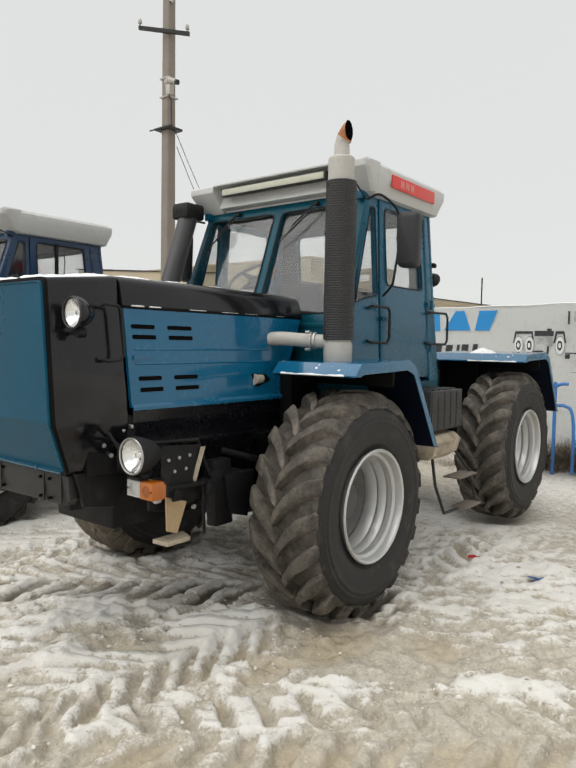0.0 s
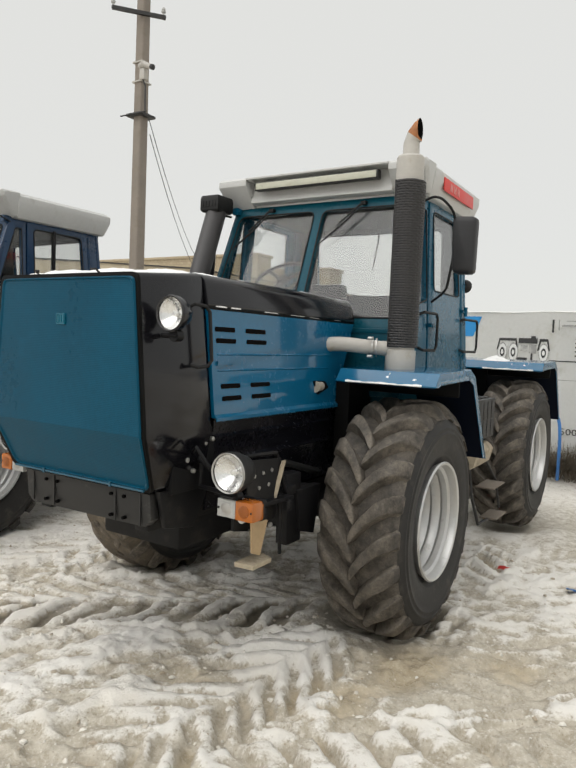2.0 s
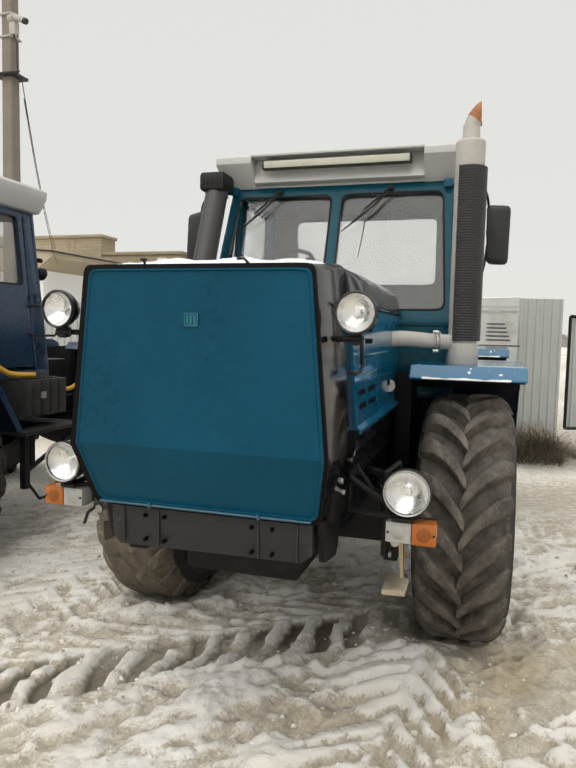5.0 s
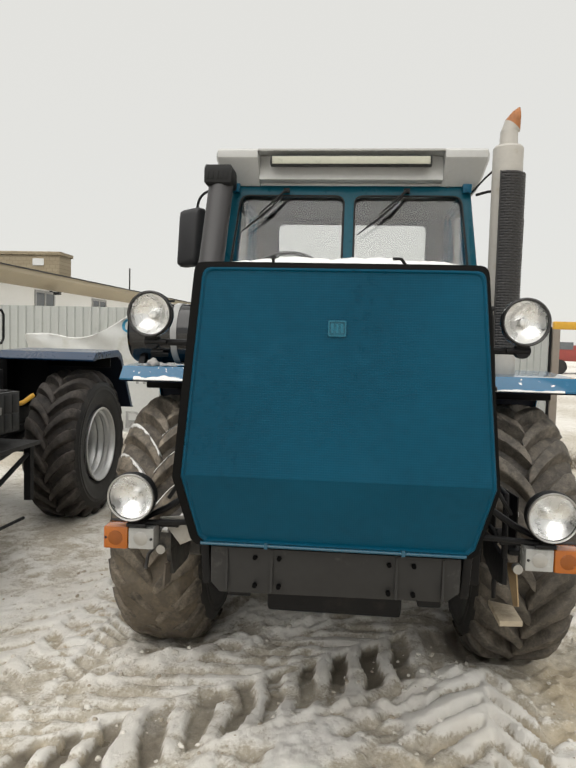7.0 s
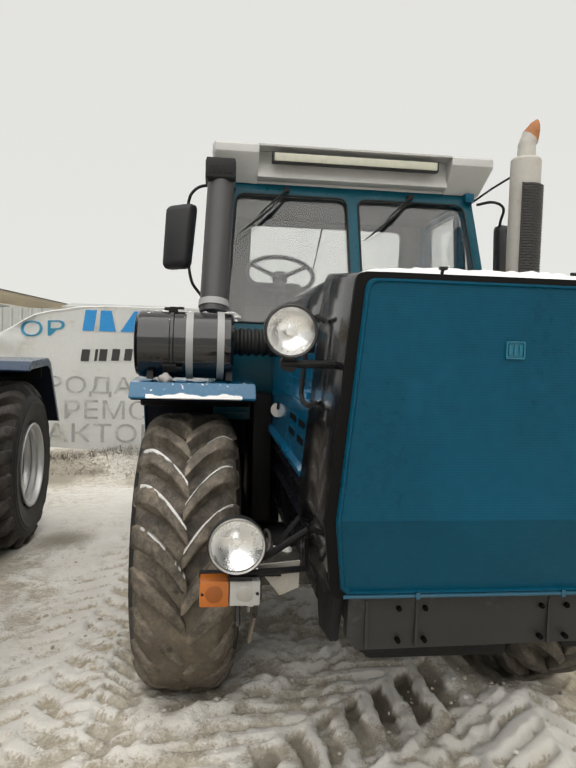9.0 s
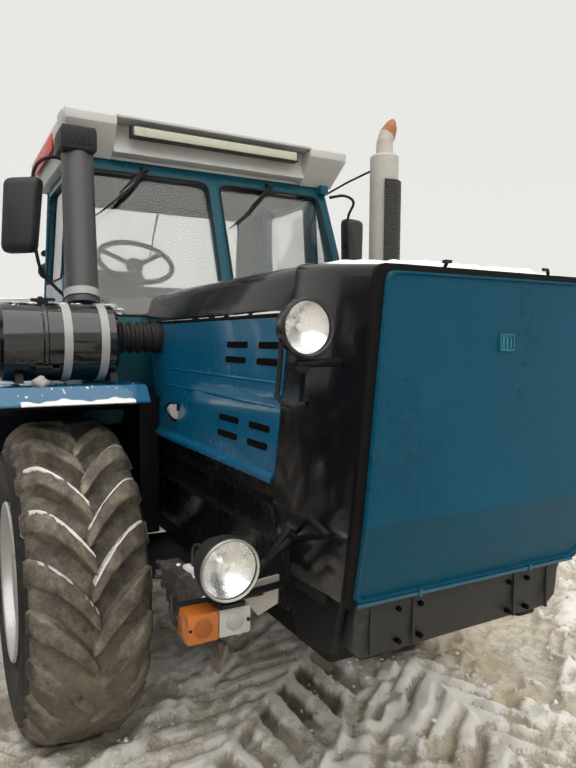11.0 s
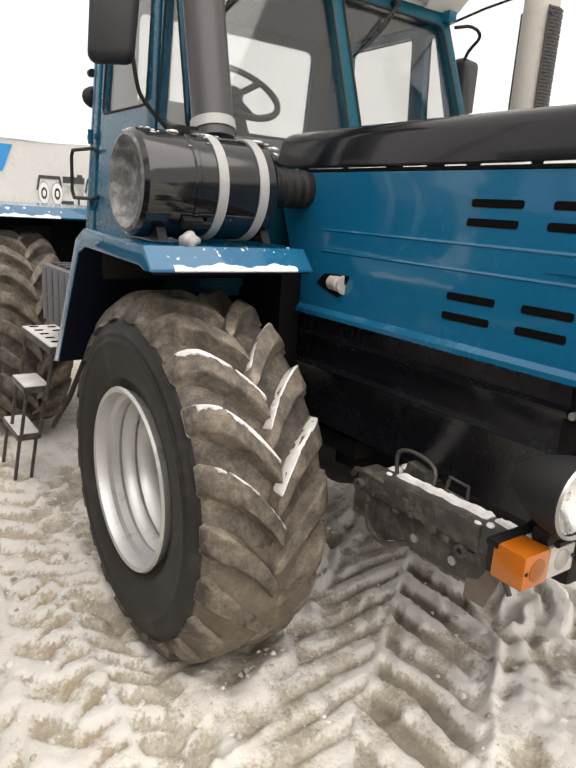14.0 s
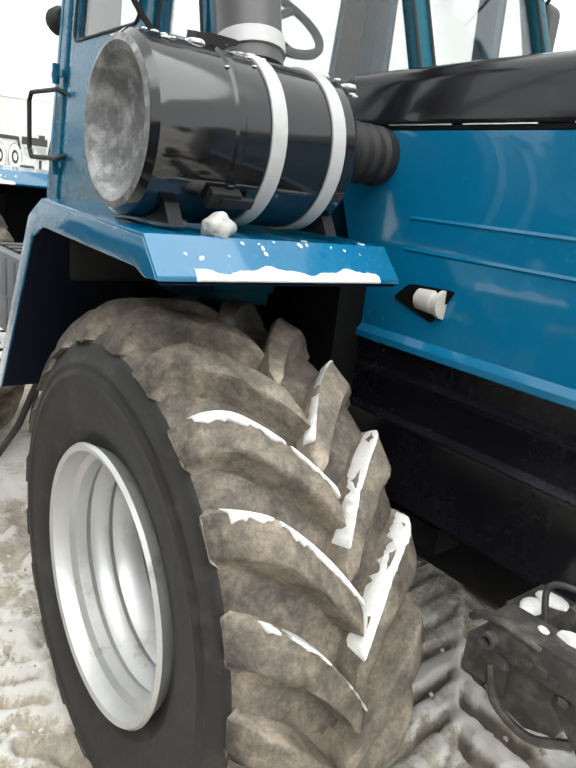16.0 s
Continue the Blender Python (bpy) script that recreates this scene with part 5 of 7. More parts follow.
            prism(bm, [(0.675, 2.10, 0.865), (0.675, 2.235, 0.82), (0.69, 2.16, 0.675), (0.69, 2.095, 0.70)], (0.006, 0.004, 0))
            part("cardboard", bm, M_CARD, st, "torn piece of brown cardboard")
            bm = bmesh.new()
            prism(bm, [(0.62, 2.07, 0.63), (0.62, 2.27, 0.63), (0.71, 2.24, 0.625), (0.71, 2.09, 0.625)], (0, 0, 0.022))
            part("tread", bm, M_WOOD, st, "pale wooden step tread", bevel=0.003)
        else:
            rnd = random.Random(12)
            for y0, y1, x0, wide in ((2.115, 2.455, -0.631, 0.034), (2.035, 2.10, -0.640, 0.026)):
                n2 = 26 if y1 - y0 > 0.1 else 6
                run = []
                for k in range(n2 + 1):
                    q = y0 + (y1 - y0) * k / n2
                    top = 0.934 - 0.043 * (q - 2.05)
                    w2 = wide * (1.12 - 0.35 * k / n2 + 0.10 * math.sin(k * 0.9) + rnd.uniform(-0.07, 0.07))
                    up = 0.010 + rnd.uniform(-0.002, 0.003) if 0 < k < n2 else 0.004
                    run.append([Vector((x0, q, top - 0.004)), Vector((x0 - 0.004, q, top + up)), Vector((x0 - w2 * 0.8, q, top + up * 0.9)), Vector((x0 - w2, q, top - 0.004))])
                rings(bm, run)
            for cx2, cy2, cz2, r in ((-0.692, 2.085, 0.936, 0.012), (-0.702, 2.115, 0.932, 0.009), (-0.660, 2.475, 0.916, 0.010), (-0.60, 2.545, 0.872, 0.020), (-0.55, 2.56, 0.874, 0.026), (-0.49, 2.55, 0.873, 0.028), (-0.63, 2.57, 0.818, 0.017)):
                bmesh.ops.create_icosphere(bm, subdivisions=2, radius=r, matrix=Matrix.Translation((cx2, cy2, cz2)) @ Matrix.Rotation(rnd.random() * 3, 4, "Z") @ Matrix.Diagonal((1.3, 0.9, 0.45, 1)))
            part("snow", bm, M_THINSNOW, st, "ragged strip of snow on the bracket", kind="stuff")
            bm = bmesh.new()
            prism(bm, [(-0.65, 2.05, 0.80), (-0.645, 2.16, 0.785), (-0.66, 2.15, 0.695), (-0.665, 2.08, 0.70)], (-0.008, 0.002, 0))
            part("hanging_plate", bm, M_GRIME, st, "dull brown hanging plate")
            bm = bmesh.new()
            prism(bm, [(-0.52, 1.97, 1.02), (-0.66, 1.99, 1.0), (-0.58, 1.99, 0.90), (-0.52, 1.98, 0.93)], (0, 0.01, 0))
            part("pale_plate", bm, M_STACK, st, "pale triangular plate")
    # --- cab
    build_cab(root)
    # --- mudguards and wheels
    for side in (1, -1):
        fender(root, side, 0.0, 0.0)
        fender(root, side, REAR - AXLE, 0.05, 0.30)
        add_wheel(root, side, AXLE, 0.668 if side > 0 else 0.658, 0.142 if side > 0 else -0.028, side < 0)
        add_wheel(root, side, REAR, 0.715, 0.2 if side > 0 else 0.13, False)
    # --- rear frame, boxes and rear steps
    bm = bmesh.new()
    for x in (-0.36, 0.28):
        box(bm, (x, 4.95, 0.82), (x + 0.08, 7.15, 1.04))
    box(bm, (-0.36, 7.05, 0.75), (0.36, 7.15, 1.06))
    box(bm, (-0.36, 4.9, 0.75), (0.36, 5.0, 1.06))
    cyl(bm, (0, 4.5, 0.72), (0, 4.98, 0.72), 0.16, n=20)
    cyl(bm, (0, 4.72, 0.62), (0, 4.72, 1.06), 0.10, n=16)
    box(bm, (-0.52, 5.0, 1.06), (0.52, 5.5, 1.42))
    part("rear_frame", bm, M_FRAME, root, "black rear frame with hinge", bevel=0.012)
    for side in (1, -1):
        bm = bmesh.new()
        box(bm, (0.62, 4.20, 1.02), (1.06, 4.74, 1.305))
        for i in range(5):
            box(bm, (1.06, 4.22 + 0.105 * i, 1.03), (1.064, 4.30 + 0.105 * i, 1.15))
            box(bm, (1.06, 4.22 + 0.105 * i, 1.16), (1.064, 4.30 + 0.105 * i, 1.29))
        b = part("battery_box", mirrored(bm, side), M_PLATE if side > 0 else M_BOX, root, "grey plastic battery box", bevel=0.006)
        bm = bmesh.new()
        for i in range(5):
            for j in range(3):
                box(bm, (0.68 + 0.12 * j, 4.23 + 0.10 * i, 1.305), (0.78 + 0.12 * j, 4.30 + 0.10 * i, 1.315))
        part("lid_pads", mirrored(bm, side), M_PLATE, b)
        bm = bmesh.new()
        if side > 0:
            rings(bm, [[Vector((x, y, z)) for x, y in ((0.74, 4.24 + e), (1.08 - e, 4.27), (1.08 - e, 4.70 - e), (0.76 + e, 4.74))] for z, e in ((0.80, 0.07), (0.84, 0.02), (0.93, 0.0), (0.965, 0.02), (0.985, 0.04))])
            part("cab_step", mirrored(bm, side), M_WOOD, root, "worn wooden step block under the box", bevel=0.01)
        bm = bmesh.new()
        if side < 0:
            tube(bm, [(0.90, 4.40, 0.98), (1.0, 4.52, 0.62), (1.04, 4.70, 0.42)], 0.014, 8)
        else:
            tube(bm, [(0.98, 4.40, 0.87), (1.02, 4.40, 0.60), (1.05, 4.50, 0.38), (1.06, 4.86, 0.37)], 0.012, 8)
            tube(bm, [(1.0, 4.70, 0.87), (1.05, 4.95, 0.64), (1.06, 5.06, 0.40)], 0.010, 8)
        ladder = part("step_ladder", mirrored(bm, side), M_PLATE, root, "bent steel rods of the cab steps")
        if side > 0:
            for lo, hi in (((0.98, 4.62, 0.625), (1.12, 4.95, 0.637)), ((1.0, 4.72, 0.375), (1.13, 5.02, 0.387))):
                bm = bmesh.new()
                box(bm, lo, hi)
                part("tread", mirrored(bm, side), M_GRIME, ladder, "thin brown dusty step tread", bevel=0.003)
        else:
            for x0, x1, y0, y1, z in ((0.90, 1.105, 4.46, 5.06, 0.915), (1.03, 1.17, 4.76, 5.05, 0.635), (1.06, 1.19, 4.88, 5.25, 0.325)):
                bm = bmesh.new()
                box(bm, (x0, y0, z - 0.035), (x1, y1, z))
                tread = part("tread", mirrored(bm, side), M_GRIMYSTEEL, ladder, "steel tread under a crust of trodden snow", bevel=0.003)
                bm = bmesh.new()
                box(bm, (x0 + 0.004, y0 + 0.006, z), (x1 - 0.004, y1 - 0.006, z + 0.006))
                part("snow_crust", mirrored(bm, side), M_THINSNOW, tread, "thin crust of trodden snow", bevel=0.003)
                if z > 0.9:
                    for k in range(5):
                        for c in range(2):
                            bm = bmesh.new()
                            hy, hx = y0 + 0.08 + 0.11 * k + 0.03 * c, x0 + 0.055 + 0.09 * c
                            prism(bm, rounded([(hx - 0.025, hy - 0.018, z + 0.003), (hx + 0.025, hy - 0.018, z + 0.003), (hx + 0.025, hy + 0.018, z + 0.003), (hx - 0.025, hy + 0.018, z + 0.003)], 0.016, 3), (0, 0, 0.0045))
                            part("hole", mirrored(bm, side), M_SLOT, tread, "slot through the tread")
                for px, py in ((x0 + 0.02, y0 + 0.03), (x1 - 0.02, y0 + 0.03), (x1 - 0.02, y1 - 0.03)):
                    bm = bmesh.new()
                    tube(bm, [(px, py, z - 0.03), (px + 0.03, py + 0.03, z - 0.29)], 0.010, 6)
                    part("rod", mirrored(bm, side), M_GRIMYSTEEL, tread)
    bm = bmesh.new()
    tube(bm, [(0.6, 4.05, 0.9), (0.62, 4.3, 0.8), (0.55, 4.6, 0.85)], 0.02, 8)
    part("hose", bm, M_RUBBER, root)
    return root


M_SKIRT = paint("black_sheet", (0.007, 0.007, 0.010), 0.26, vary=0.25, bump=0.04, scale=(4, 50), dirt=(0.008, 0.009, 0.012), dirt_amount=0.06)
M_BOX = paint("grey_crate_plastic", (0.10, 0.105, 0.115), 0.55, vary=0.15, bump=0.05)


def cab_x(z):
    """Half width of the cab at a height."""
    return 0.79 if z < 1.85 else 0.79 - 0.05 * (z - 1.85) / 0.81


def wind_y(z):
    """The windscreen leans back as it rises."""
    return 3.49 + (z - 1.80) * 0.36


def build_cab(root):
    # windscreen frame: two framed panes
    bm = bmesh.new()
    zt, zb = 2.66, 1.76
    def wp(x, z, d=0.0):
        return (x * cab_x(z) / 0.79, wind_y(z) + d, z)
    glass_loops = []
    for s in (-1, 1):
        out = rounded([wp(s * 0.0, zt), wp(s * 0.79, zt), wp(s * 0.79, zb), wp(s * 0.0, zb)], 0.004)
        inn = rounded([wp(s * 0.036, 2.592), wp(s * 0.725, 2.592), wp(s * 0.735, 1.835), wp(s * 0.036, 1.835)], 0.055)
        plate(bm, out, inn, (0, 0.05, 0))
        glass_loops.append(inn)
    cab = part("cab_frame", bm, M_CABFRONT, root, "teal-blue cab frame round the split windscreen", bevel=0.004)
    for lp in glass_loops:
        bm = bmesh.new()
        big = [Vector(p) for p in lp]
        c = sum(big, Vector()) / len(big)
        prism(bm, [c + (p - c) * 1.01 + Vector((0, 0.022, 0)) for p in big], (0, 0.005, 0))
        ob = part("windscreen", bm, M_GLASS, cab, "clear windscreen pane")
        ob.visible_shadow = False
        bm = bmesh.new()
        tube(bm, [p + Vector((0, -0.002, 0)) for p in big], 0.006, 6, closed=True)
        part("rubber_seal", bm, M_RUBBER, cab)
    # front wall under the windscreen and cab floor
    bm = bmesh.new()
    box(bm, (-0.79, 3.475, 1.34), (0.79, 3.515, 1.77))
    box(bm, (-0.80, 3.468, 1.735), (0.80, 3.52, 1.765))
    box(bm, (-0.79, 3.50, 1.30), (0.79, 4.88, 1.36))
    part("front_wall", bm, M_CABFRONT, cab, bevel=0.006)
    # sides: front pane, door with window, rear post
    for side in (1, -1):
        def sp(y, z, d=0.0):
            return Vector((cab_x(z) + d, y, z))
        bm = bmesh.new()
        o = rounded([sp(wind_y(2.66) + 0.0, 2.66), sp(3.945, 2.66), sp(3.945, 1.36), sp(3.50, 1.36)], 0.004)
        i = rounded([sp(3.845, 2.57), sp(3.905, 2.57), sp(3.905, 1.98), sp(3.615, 1.91)], 0.015)
        plate(bm, o, i, (-0.04, 0, 0))
        w1 = i
        o = rounded([sp(4.61, 2.66), sp(4.74, 2.66), sp(4.88, 1.36), sp(4.72, 1.36)], 0.004)
        prism(bm, o, (-0.04, 0, 0))
        sheet(bm, [sp(3.74, 2.66), sp(4.75, 2.66)], (-0.05, 0, 0), (0, 0, -0.05))
        side_f = part("cab_side", mirrored(bm, side), M_CAB, cab, bevel=0.004)
        bm = bmesh.new()
        o = rounded([sp(3.955, 2.645, 0.008), sp(4.60, 2.645, 0.008), sp(4.71, 1.39, 0.008), sp(3.955, 1.39, 0.008)], 0.03)
        i = rounded([sp(4.02, 2.585, 0.008), sp(4.535, 2.585, 0.008), sp(4.57, 2.05, 0.008), sp(4.02, 2.05, 0.008)], 0.04)
        plate(bm, o, i, (-0.035, 0, 0))
        door = part("cab_door", mirrored(bm, side), M_CAB, cab, "blue cab door with a large window", bevel=0.005)
        w2 = i
        for lp, own in ((w1, side_f), (w2, door)):
            bm = bmesh.new()
            prism(bm, [Vector(p) + Vector((-0.016, 0, 0)) for p in lp], (-0.005, 0, 0))
            ob = part("side_window", mirrored(bm, side), M_GLASS, own, "clear side pane")
            ob.visible_shadow = False
            bm = bmesh.new()
            tube(bm, [Vector(p) for p in lp], 0.0055, 6, closed=True)
            part("rubber_seal", mirrored(bm, side), M_RUBBER, own)
        # handles and hinges
        for y0, y1, own in ((3.76, 3.99, door), (4.62, 4.93, side_f)):
            bm = bmesh.new()
            tube(bm, [(0.79, y0, 1.875), (0.82, y0 + 0.01, 1.89), (0.835, y1 - 0.03, 1.89), (0.835, y1, 1.86), (0.835, y1, 1.68), (0.835, y1 - 0.03, 1.645), (0.82, y0 + 0.01, 1.645), (0.79, y0, 1.66)], 0.0095, 8)
            part("grab_handle", mirrored(bm, side), M_RUBBER, own, "black bent-rod grab handle")
        for z in (1.95, 1.62):
            bm = bmesh.new()
            cyl(bm, (0.805, 4.70, z - 0.035), (0.805, 4.70, z + 0.035), 0.014, n=10)
            box(bm, (0.79, 4.64, z - 0.012), (0.803, 4.76, z + 0.012))
            part("hinge", mirrored(bm, side), M_CAB, door)
        bm = bmesh.new()
        cyl(bm, (0.80, 4.70, 1.36), (0.75, 4.62, 2.6), 0.012, n=8)
        box(bm, (0.79, 3.93, 1.80), (0.815, 4.06, 1.825))
        part("door_edge", mirrored(bm, side), M_CAB, door)
        # work lamps behind the cab
        bm = bmesh.new()
        revolve(bm, [(0.0, 0.06), (0.03, 0.06), (0.05, 0.03), (0.055, 0.0), (0.0, -0.002)], (0.74, 4.86, 2.16), (0, -1, 0.2), 16)
        revolve(bm, [(0.0, 0.03), (0.02, 0.03), (0.02, 0.0), (0.0, -0.002)], (0.76, 4.82, 2.27), (0, -1, 0), 12)
        tube(bm, [(0.73, 4.74, 2.2), (0.74, 4.80, 2.2), (0.74, 4.84, 2.12)], 0.01, 6)
        part("work_lamp", mirrored(bm, side), M_RUBBER, root, "small black work lamp")
    # rear wall with window
    bm = bmesh.new()
    o = rounded([(-0.745, 4.74, 2.66), (0.745, 4.74, 2.66), (0.79, 4.87, 1.34), (-0.79, 4.87, 1.34)], 0.01)
    i = rounded([(-0.545, 4.75, 2.585), (0.585, 4.75, 2.585), (0.585, 4.80, 2.075), (-0.545, 4.80, 2.075)], 0.05)
    plate(bm, o, i, (0, -0.03, 0))
    rw = part("rear_wall", bm, M_CAB, cab, bevel=0.004)
    bm = bmesh.new()
    prism(bm, [Vector(p) + Vector((0, -0.012, 0)) for p in i], (0, -0.005, 0))
    part("rear_window", bm, M_GLASS, cab, "clear rear pane").visible_shadow = False
    # grey lining: rear, ceiling, dashboard, seat, wheel
    bm = bmesh.new()
    o = rounded([(-0.70, 4.70, 2.63), (0.70, 4.70, 2.63), (0.74, 4.82, 1.37), (-0.74, 4.82, 1.37)], 0.01)
    i = rounded([(-0.54, 4.71, 2.58), (0.58, 4.71, 2.58), (0.58, 4.76, 2.08), (-0.54, 4.76, 2.08)], 0.05)
    plate(bm, o, i, (0, -0.012, 0))
    box(bm, (-0.69, 3.84, 2.625), (0.69, 4.70, 2.645))
    part("lining", bm, M_TRIM, cab, "grey fabric lining")
    bm = bmesh.new()
    box(bm, (-0.72, 3.56, 1.62), (0.70, 3.72, 1.80))
    box(bm, (-0.64, 3.60, 1.76), (-0.16, 3.84, 1.93))
    part("dashboard", bm, M_TRIM, cab, "grey dashboard", bevel=0.03)
    bm = bmesh.new()
    box(bm, (-0.62, 4.15, 1.62), (-0.16, 4.58, 1.78))
    box(bm, (-0.60, 4.52, 1.74), (-0.18, 4.64, 2.16))
    box(bm, (0.15, 4.25, 1.55), (0.55, 4.6, 1.70))
    part("seat", bm, M_DARKTRIM, cab, "dark padded driver seat", bevel=0.04)
    bm = bmesh.new()
    o = Vector((-0.40, 3.94, 2.152))
    tilt = Matrix.Rotation(radians(38), 4, "X")
    tube(bm, [o + tilt @ Vector((0.205 * math.cos(a), 0.205 * math.sin(a), 0)) for a in [2 * math.pi * k / 40 for k in range(40)]], 0.015, 8, closed=True)
    for a in (30, 150, 270):
        tube(bm, [o + tilt @ Vector((0, 0, -0.03)), o + tilt @ Vector((0.20 * math.cos(radians(a)), 0.20 * math.sin(radians(a)), 0))], 0.015, 6)
    cyl(bm, o + tilt @ Vector((0, 0, -0.04)), o + tilt @ Vector((0, 0, 0.0)), 0.05, 0.04, n=16)
    cyl(bm, o + tilt @ Vector((0, 0, -0.03)), (-0.40, 3.76, 1.80), 0.03, n=12)
    part("steering_wheel", bm, M_DARKTRIM, cab, "dark plastic steering wheel")
    bm = bmesh.new()
    tube(bm, [(0.0, 4.80, 2.60), (-0.012, 4.815, 2.53), (-0.055, 4.825, 2.30)], [0.008, 0.007, 0.004], 6)
    part("rear_wiper", bm, M_RUBBER, cab, "thin black wiper on the rear pane")
    # wipers
    for px, ex in ((-0.394, -0.675), (0.352, 0.055)):
        bm = bmesh.new()
        z0, z1 = 2.622, 2.335
        p0, p1 = Vector((px, wind_y(z0) - 0.03, z0)), Vector((ex, wind_y(z1) - 0.015, z1))
        tube(bm, [p0, p0 + Vector((-0.02, -0.02, -0.02)), p0.lerp(p1, 0.55) + Vector((0, -0.02, 0))], [0.011, 0.008, 0.005], 8)
        a, b = p0.lerp(p1, 0.14) + Vector((0.02, 0, 0.0)), p1
        tube(bm, [a, a.lerp(b, 0.3) + Vector((0.008, -0.01, -0.004)), a.lerp(b, 0.7) + Vector((0.006, -0.008, -0.003)), b], [0.004, 0.0065, 0.0065, 0.003], 8)
        box(bm, p0 - Vector((0.018, 0.008, 0.012)), p0 + Vector((0.018, 0.03, 0.012)))
        part("wiper", bm, M_RUBBER, root, "black windscreen wiper")
    # roof
    bm = bmesh.new()
    def roof_ring(x, y0, y1, z, c):
        return [Vector(p) for p in ((-x + c, y0, z), (x - c, y0, z), (x, y0 + c, z), (x, y1 - c, z), (x - c, y1, z), (-x + c, y1, z), (-x, y1 - c, z), (-x, y0 + c, z))]
    rings(bm, [roof_ring(0.76, 3.82, 4.76, 2.640, 0.03), roof_ring(0.790, 3.805, 4.80, 2.648, 0.03), roof_ring(0.826, 3.80, 4.845, 2.770, 0.03), roof_ring(0.826, 3.80, 4.85, 2.825, 0.03), roof_ring(0.800, 3.81, 4.82, 2.850, 0.04), roof_ring(0.60, 3.9, 4.6, 2.868, 0.05)])
    roof = part("cab_roof", bm, M_ROOF, root, "light grey plastic cab roof", sharp=25, bevel=0.006)
    bm = bmesh.new()
    prism(bm, [(-0.566, 3.765, 2.834), (-0.566, 3.758, 2.76), (-0.566, 3.735, 2.70), (-0.566, 3.728, 2.682), (-0.566, 3.79, 2.672), (-0.566, 3.81, 2.834)], (1.132, 0, 0))
    part("visor", bm, M_ROOF, roof, "light grey hollow front visor", bevel=0.004)
    bm = bmesh.new()
    prism(bm, [(-0.566, 3.656, 2.836), (-0.566, 3.654, 2.848), (-0.566, 3.668, 2.853), (-0.566, 3.83, 2.856), (-0.566, 3.83, 2.835)], (1.132, 0, 0))
    part("roof_lip", bm, M_ROOF, roof, "pale front lip", bevel=0.003)
    for side in (1, -1):
        bm = bmesh.new()
        horn = [(3.83, 2.655), (3.785, 2.655), (3.668, 2.782), (3.655, 2.797), (3.655, 2.838), (3.672, 2.853), (3.83, 2.857)]
        rings(bm, [[Vector((0.566, y, z)) for y, z in horn], [Vector((0.782 if z < 2.7 else 0.812, y, z)) for y, z in horn],
                   [Vector((0.796 if z < 2.7 else 0.828, y + 0.03 if y < 3.8 else y, z - 0.012 if z > 2.8 else z + 0.008)) for y, z in horn]])
        part("roof_corner", mirrored(bm, side), M_ROOF, roof, "pointed grey roof corner", sharp=22, bevel=0.003)
    bm = bmesh.new()
    box(bm, (-0.49, 3.668, 2.754), (0.49, 3.72, 2.812))
    bar = part("light_bar", bm, M_PLATE, roof, "long LED work light bar", bevel=0.004)
    bm = bmesh.new()
    box(bm, (-0.478, 3.662, 2.760), (0.478, 3.674, 2.805))
    part("diffuser", bm, M_LEDY, bar, "pale yellow diffuser", bevel=0.003)
    for x in (-0.42, 0.38):
        bm = bmesh.new()
        box(bm, (x, 3.71, 2.775), (x + 0.04, 3.77, 2.795))
        part("bar_mount", bm, M_ROOFD, bar)
    for side in (1, -1):
        bm = bmesh.new()
        box(bm, (0.826, 3.985, 2.712), (0.8335, 4.635, 2.800))
        sign = part("red_sign", mirrored(bm, side), M_RED, roof, "red strip sign with pale marks", bevel=0.002)
        bm = bmesh.new()
        for i in range(3):
            y = 4.10 + 0.075 * i
            box(bm, (0.832, y, 2.73), (0.8365, y + 0.018, 2.782))
            box(bm, (0.832, y + 0.03, 2.73), (0.8365, y + 0.048, 2.782))
            box(bm, (0.832, y + 0.018, 2.75), (0.8365, y + 0.03, 2.762))
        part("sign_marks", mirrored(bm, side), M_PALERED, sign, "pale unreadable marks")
    # mirrors
    for side in (1, -1):
        cx, cy, cz = (1.0, 3.90, 2.325) if side > 0 else (1.0, 3.80, 2.325)
        bm = bmesh.new()
        inn = 0.052 if side > 0 else 0.088
        loop = rounded([(cx - inn, cy - 0.02, cz + 0.185), (cx + 0.095, cy + 0.0, cz + 0.18), (cx + 0.09, cy, cz - 0.185), (cx - inn + 0.01, cy - 0.02, cz - 0.18)], 0.035)
        loops = []
        for sc, d in ((0.80, -0.045), (0.95, -0.036), (1.0, -0.015), (1.0, 0.030), (0.96, 0.036)):
            c = Vector((cx, cy, cz))
            spin = Matrix.Rotation(radians(27 if side < 0 else 0), 3, "Z")
            loops.append([c + spin @ Vector(((p.x - cx) * sc - (0.07 * (p.z - cz) if side < 0 else 0.0), p.y - cy + d, (p.z - cz) * sc)) for p in loop])
        rings(bm, loops)
        mir = part("mirror", mirrored(bm, side), M_DARKTRIM, root, "black plastic door mirror", sharp=50)
        bm = bmesh.new()
        c = Vector((cx, cy, cz))
        prism(bm, [c + spin @ Vector(((p.x - cx) * 0.9 - (0.07 * (p.z - cz) if side < 0 else 0.0), p.y - cy + 0.0375, (p.z - cz) * 0.9)) for p in loop], spin @ Vector((0, 0.003, 0)))
        part("mirror_glass", mirrored(bm, side), M_CHROME, mir, "mirror pane")
        bm = bmesh.new()
